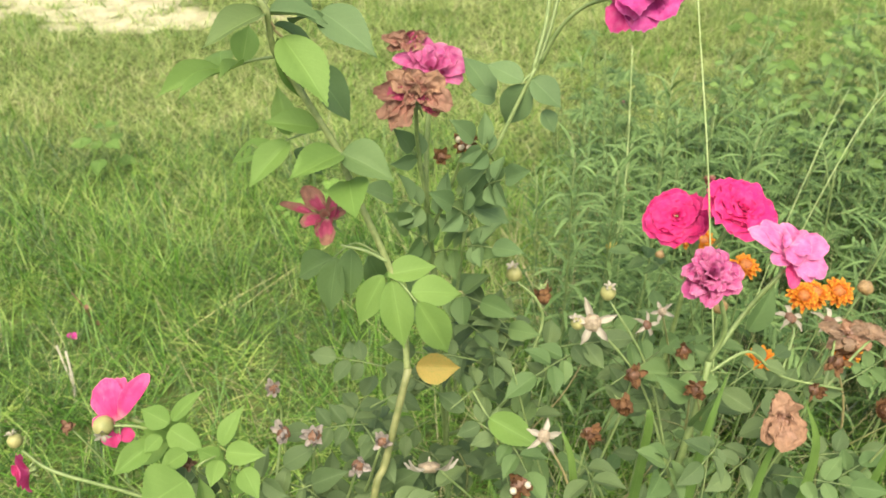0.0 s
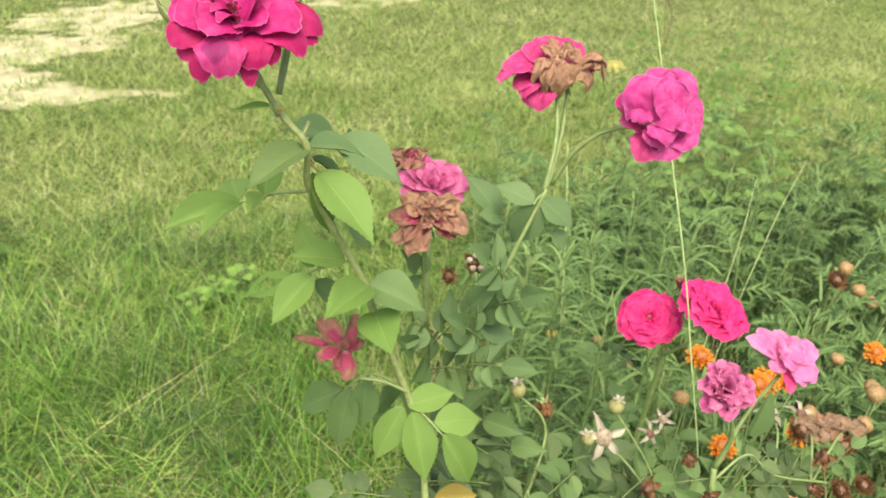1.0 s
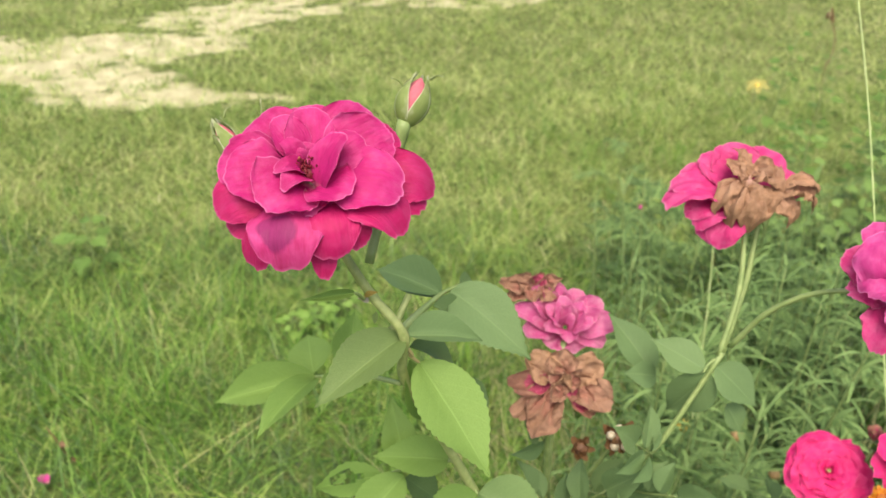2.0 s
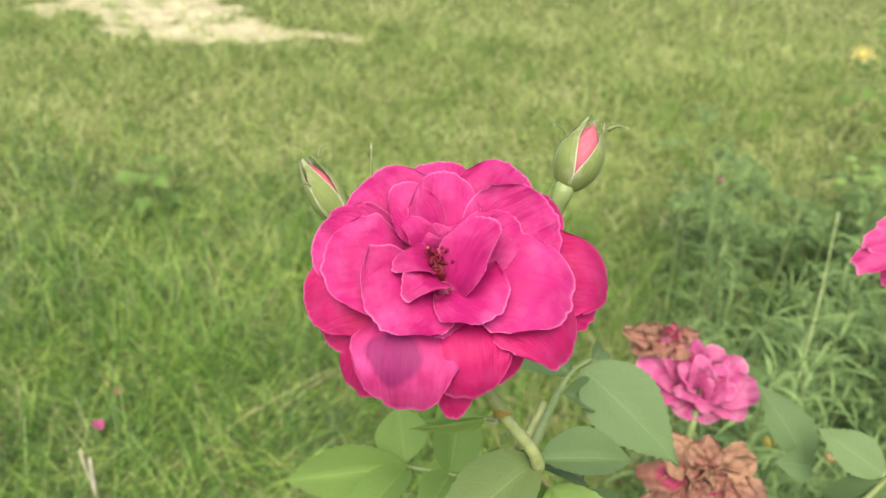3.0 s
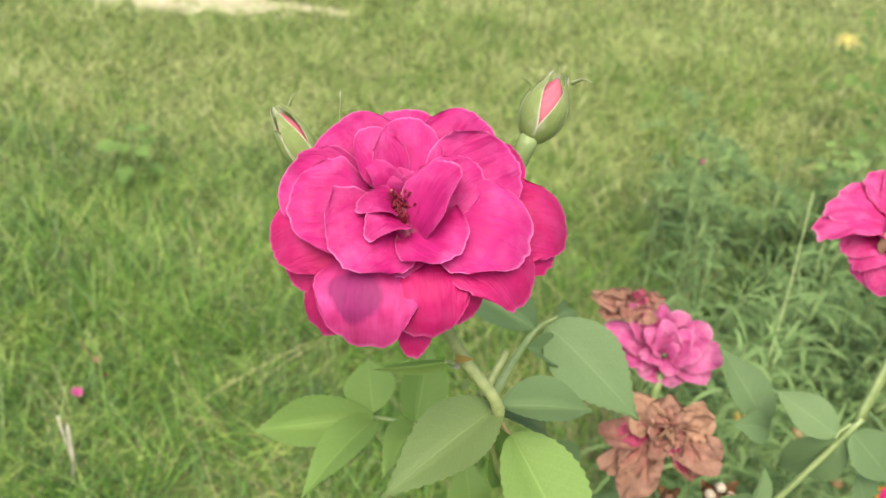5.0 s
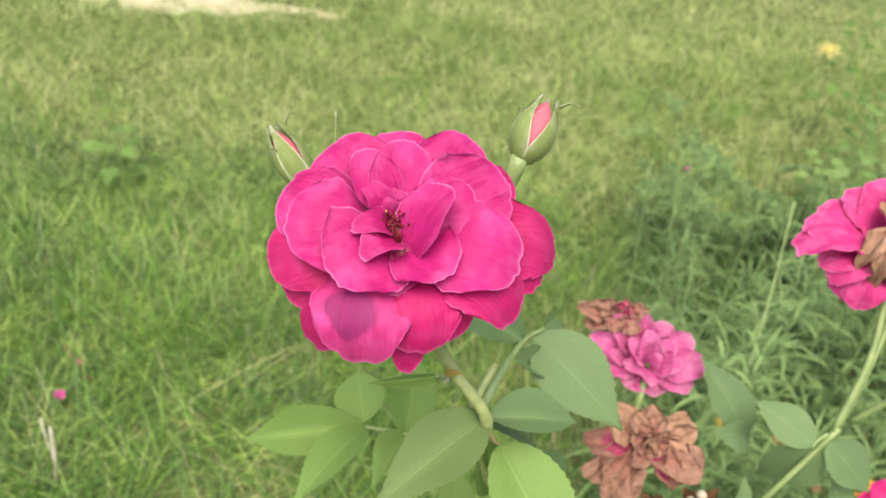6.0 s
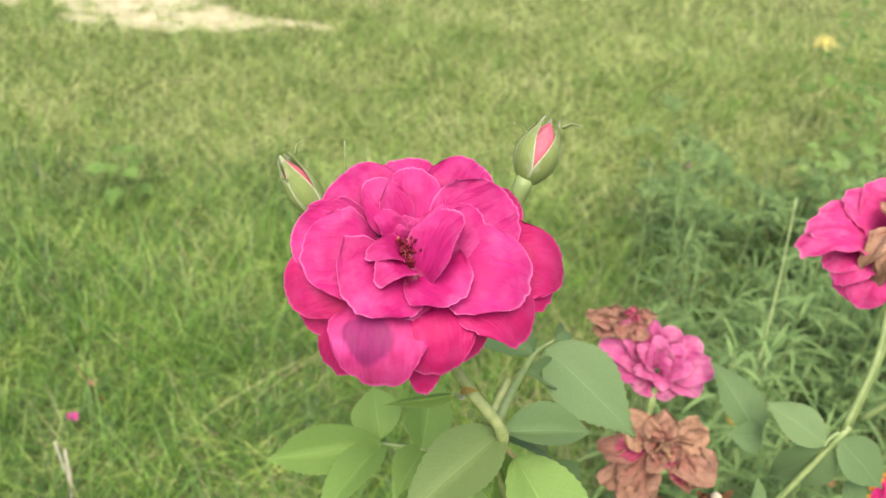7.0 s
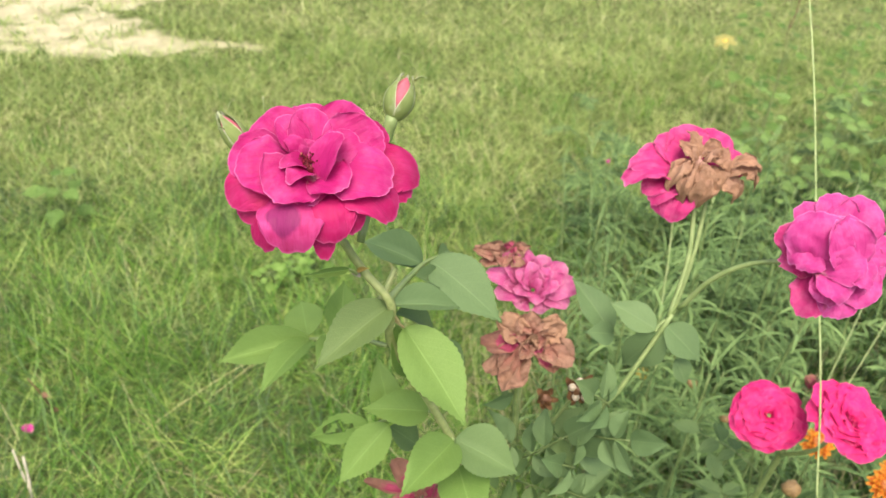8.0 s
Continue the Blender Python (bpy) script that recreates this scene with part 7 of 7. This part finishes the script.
tall_stalk([(0.33, 0.56, 0), (0.325, 0.59, 0.6), (0.302, 0.699, 0.9), (0.285, 0.824, 1.1), (0.274, 0.90, 1.22), (0.258, 0.98, 1.34)], 0.0011, fingers=((0.14, 1.01, 1.33), (0.245, 1.02, 1.42), (0.30, 1.01, 1.35)))
tall_stalk([(0.33, 1.15, 0), (0.33, 1.15, 0.4), (0.325, 1.2, 0.7), (0.32, 1.26, 0.9)], 0.0016)
tall_stalk([(0.50, 0.95, 0), (0.55, 1.0, 0.5), (0.66, 1.1, 0.8), (0.80, 1.25, 0.86)], 0.0010)
tall_stalk([(0.50, 0.97, 0), (0.54, 1.02, 0.5), (0.62, 1.12, 0.75), (0.74, 1.3, 0.8)], 0.0010)
tall_stalk([(-0.62, 1.55, 0.02), (-0.5, 1.68, 0.05), (-0.36, 1.8, 0.09)], 0.0011, "fallen_straw", label="fallen pale straw lying in the grass", material=STRAW)
tall_stalk([(-0.75, 1.45, 0.02), (-0.62, 1.56, 0.06), (-0.5, 1.66, 0.08)], 0.0012, "fallen_straw", label="fallen pale straw lying in the grass", material=STRAW)


def dry_sticks():
    s = thing("dry_stalk", (-0.910, 1.260, 0), "pale dry forked stalk standing in the grass", "dry stalk")
    part("stick", tube("stick", [(-0.920, 1.230, -0.01), (-0.910, 1.250, 0.08), (-0.912, 1.270, 0.16)], 0.004, 0.0028, 7, 5), DRY_STICK, s)
    part("stick", tube("stick", [(-0.912, 1.250, 0.07), (-0.925, 1.265, 0.12), (-0.935, 1.280, 0.17)], 0.003, 0.002, 7, 5), DRY_STICK, s)


dry_sticks()


def dark_twig():
    t = thing("dry_twig", (-0.982, 1.525, 0.020), "dark brown dry twig standing in the grass", "twig")
    part("stick", tube("stick", [(-1.007, 1.515, 0.140), (-0.985, 1.510, 0.090), (-0.982, 1.525, 0.020)], 0.0018, 0.0028, 6, 5), DARK_BROWN, t)
    for at in ((-0.985, 1.510, 0.090), (-0.982, 1.525, 0.020)):
        part("dry_leaf", tinted(ROSE_LEAF[2], DARK_BROWN_LEAF), None, t, between(at, V3(at) + V3((0.025, -0.015, 0.012)), (0, -0.4, 0.9), 0.014))


dark_twig()


def seed_stalk():
    """A thin olive stalk with a dry brown head, standing among the weeds."""
    t = thing("seed_stalk", (0.965, 2.23, 0), "thin olive stalk with a dry brown seed head among weeds", "dry stalk")
    part("stalk", tube("stalk", [(0.965, 2.23, 0.0), (0.955, 2.23, 0.35), (0.930, 2.20, 0.72), (0.905, 2.24, 0.98)], 0.0020, 0.0012, 6, 5), STEM_OLD, t)
    m = axes((0.925, 2.27, 0.940), (0.5, -0.3, 0.2))
    head = part("seed_head", join("disc", [ball_data(0.011, 0.8, 0.4, 3.0, 6, 9)]), DARK_BROWN, t, m)
    for k in range(8):
        laid_petal(head, m, (0, 0, 0), (22 * math.cos(k * 0.8), 22 * math.sin(k * 0.8), 8), (0, 0, 1), 12, 0.1, 0.2, 0.1, DRY_HEAD, k * 1.3, 0.1, 0.2, (6, 6))
    part("side_shoot", tube("side_shoot", [(0.922, 2.21, 0.80), (0.945, 2.24, 0.88), (0.925, 2.27, 0.940)], 0.0018, 0.0013, 5, 4), DARK_BROWN, t)


seed_stalk()


def strap_leaf(points, width):
    """A broad blade of grass that stands among the roses."""
    line = spline(points, 6)
    n = len(line)
    verts, faces, uvs = [], [], []
    for i, p in enumerate(line):
        f = i / (n - 1)
        h = width * 0.5 * (1 - f ** 2.5) + 0.0003
        verts += [p + V3((-h, -h * 0.4, 0)), p + V3((0, 0.15 * h, -0.15 * h)), p + V3((h, -h * 0.4, 0))]
        uvs += [(0, f), (0.5, f), (1, f)]
    for i in range(n - 1):
        a = 3 * i
        faces += [(a, a + 1, a + 4, a + 3), (a + 1, a + 2, a + 5, a + 4)]
    single("tall_grass_plant", mesh_of("tall_grass_plant", verts, faces, uvs), WEED, Matrix(), "broad bright green blade of tall grass", "grass", "broad grass plants")


for pts, w in (([(0.24, 0.45, 0), (0.24, 0.45, 0.6), (0.25, 0.47, 0.80), (0.27, 0.5, 0.88)], 0.014), ([(0.19, 0.46, 0), (0.19, 0.46, 0.6), (0.195, 0.47, 0.83), (0.19, 0.48, 0.85)], 0.012), ([(0.36, 0.45, 0), (0.355, 0.455, 0.6), (0.355, 0.46, 0.8), (0.34, 0.48, 0.86)], 0.013),
               ([(0.14, 0.42, 0), (0.135, 0.43, 0.6), (0.125, 0.45, 0.79), (0.11, 0.47, 0.84)], 0.011), ([(0.42, 0.46, 0), (0.42, 0.46, 0.6), (0.43, 0.47, 0.8), (0.45, 0.5, 0.88)], 0.011), ([(0.30, 0.44, 0), (0.30, 0.44, 0.6), (0.31, 0.46, 0.78), (0.33, 0.48, 0.83)], 0.012)):
    strap_leaf(pts, w)


def broad_weed(base, height, rng, leaf=0.06, count=22, material=None, label="leafy green weed with broad leaves", name="broad_leaved_weed"):
    b = V3(base)
    w = thing(name, b, label, "weed", "broad-leaved weeds in the lawn")
    top = b + V3((rng.uniform(-.05, .05), rng.uniform(-.05, .05), height))
    part("stem", tube("stem", [b, (b + top) / 2 + V3((0.01, 0, 0)), top], 0.004, 0.0015, 6, 5), STEM, w)
    for k in range(count):
        f = 0.15 + 0.85 * (k + 1) / count
        p = b + (top - b) * f
        a = k * 2.4
        el = rng.uniform(-0.1, 0.6)
        d = V3((math.cos(a) * math.cos(el), math.sin(a) * math.cos(el), math.sin(el)))
        s = leaf * rng.uniform(0.7, 1.15) * (1.15 - 0.5 * f)
        q = p + d * s * 0.7
        lf = part("leaf", tube("leaf_stalk", [p, (p + q) / 2, q], 0.001, 0.0007, 4, 2), STEM, w)
        part("leaf_blade", tinted(FLAT_LEAF[rng.randrange(4)], material or WEED), None, lf, between(q, q + d * s - V3((0, 0, s * 0.25)), (0, -0.3, 1), s * 0.75))
    return w


broad_weed((-0.47, 2.1, 0.0), 0.09, rng, 0.05, 16, LEAF_LIME, "small lime-green seedling bush in the lawn", "seedling")
broad_weed((-0.40, 2.13, 0.0), 0.10, rng, 0.05, 14, LEAF_LIME, "small lime-green seedling bush in the lawn", "seedling")
broad_weed((-0.53, 2.08, 0.0), 0.07, rng, 0.045, 10, LEAF_LIME, "small lime-green seedling bush in the lawn", "seedling")
broad_weed((-1.27, 2.4, 0.0), 0.16, rng, 0.085, 9, WEED, "small broad-leaved seedling in the lawn", "seedling")
for x, y, h in ((1.35, 3.0, 0.62), (1.55, 2.9, 0.55), (1.2, 2.7, 0.45), (1.45, 2.6, 0.5), (1.7, 3.2, 0.6), (1.9, 3.0, 0.55), (1.3, 3.3, 0.6), (1.6, 2.5, 0.42), (2.1, 3.4, 0.6)):
    broad_weed((x, y, 0), h, rng, 0.065, 22, WEED)


for x, y, h in ((0.98, 2.05, 0.50), (1.12, 2.2, 0.58), (1.25, 2.05, 0.46), (1.3, 2.35, 0.58), (1.45, 2.3, 0.5), (0.92, 2.35, 0.42), (1.1, 2.5, 0.5)):
    broad_weed((x, y, 0), h, rng, 0.06, 24, WEED_PALE, "leafy pale green weed with broad soft leaves")


def yellow_flower():
    w = thing("yellow_wildflower", (1.12, 3.05, 0), "pale yellow wildflower on a thin stem", "flower")
    part("stem", tube("stem", [(1.12, 3.05, 0), (1.125, 3.05, 0.25), (1.125, 3.05, 0.47)], 0.003, 0.002, 6, 5), STEM, w)
    m = axes((1.125, 3.05, 0.475), (-0.2, -0.3, 0.9))
    head = part("flower_head", join("disc", [ball_data(0.012, 0.6, 0.2, 1, 6, 9)]), SEED_YELLOW, w, m)
    for k in range(6):
        petal(head, m, k * 2 + 0.4, YELLOW, (5, 5), L=0.042, W=0.03, e0=15, e1=-25, cup=0.1, curl=20, ruffle=0.1, seed=k, r0=0.006)


yellow_flower()


def fallen_petal(at, yaw, label="fallen pink rose petal in the grass"):
    me = grid_mesh("petal", petal_shape(0.03, 0.028, 20, -10, 0.15, 20, 0.1, yaw, 0, 0), 6, 6)
    single("fallen_petal", me, ORCHID, pose(*at, 10, 8, yaw), label, "petal", "fallen petals")


for x, y in ((-0.983, 1.424), (0.676, 2.817)):
    fallen_petal((x, y, 0.055), x * 300)
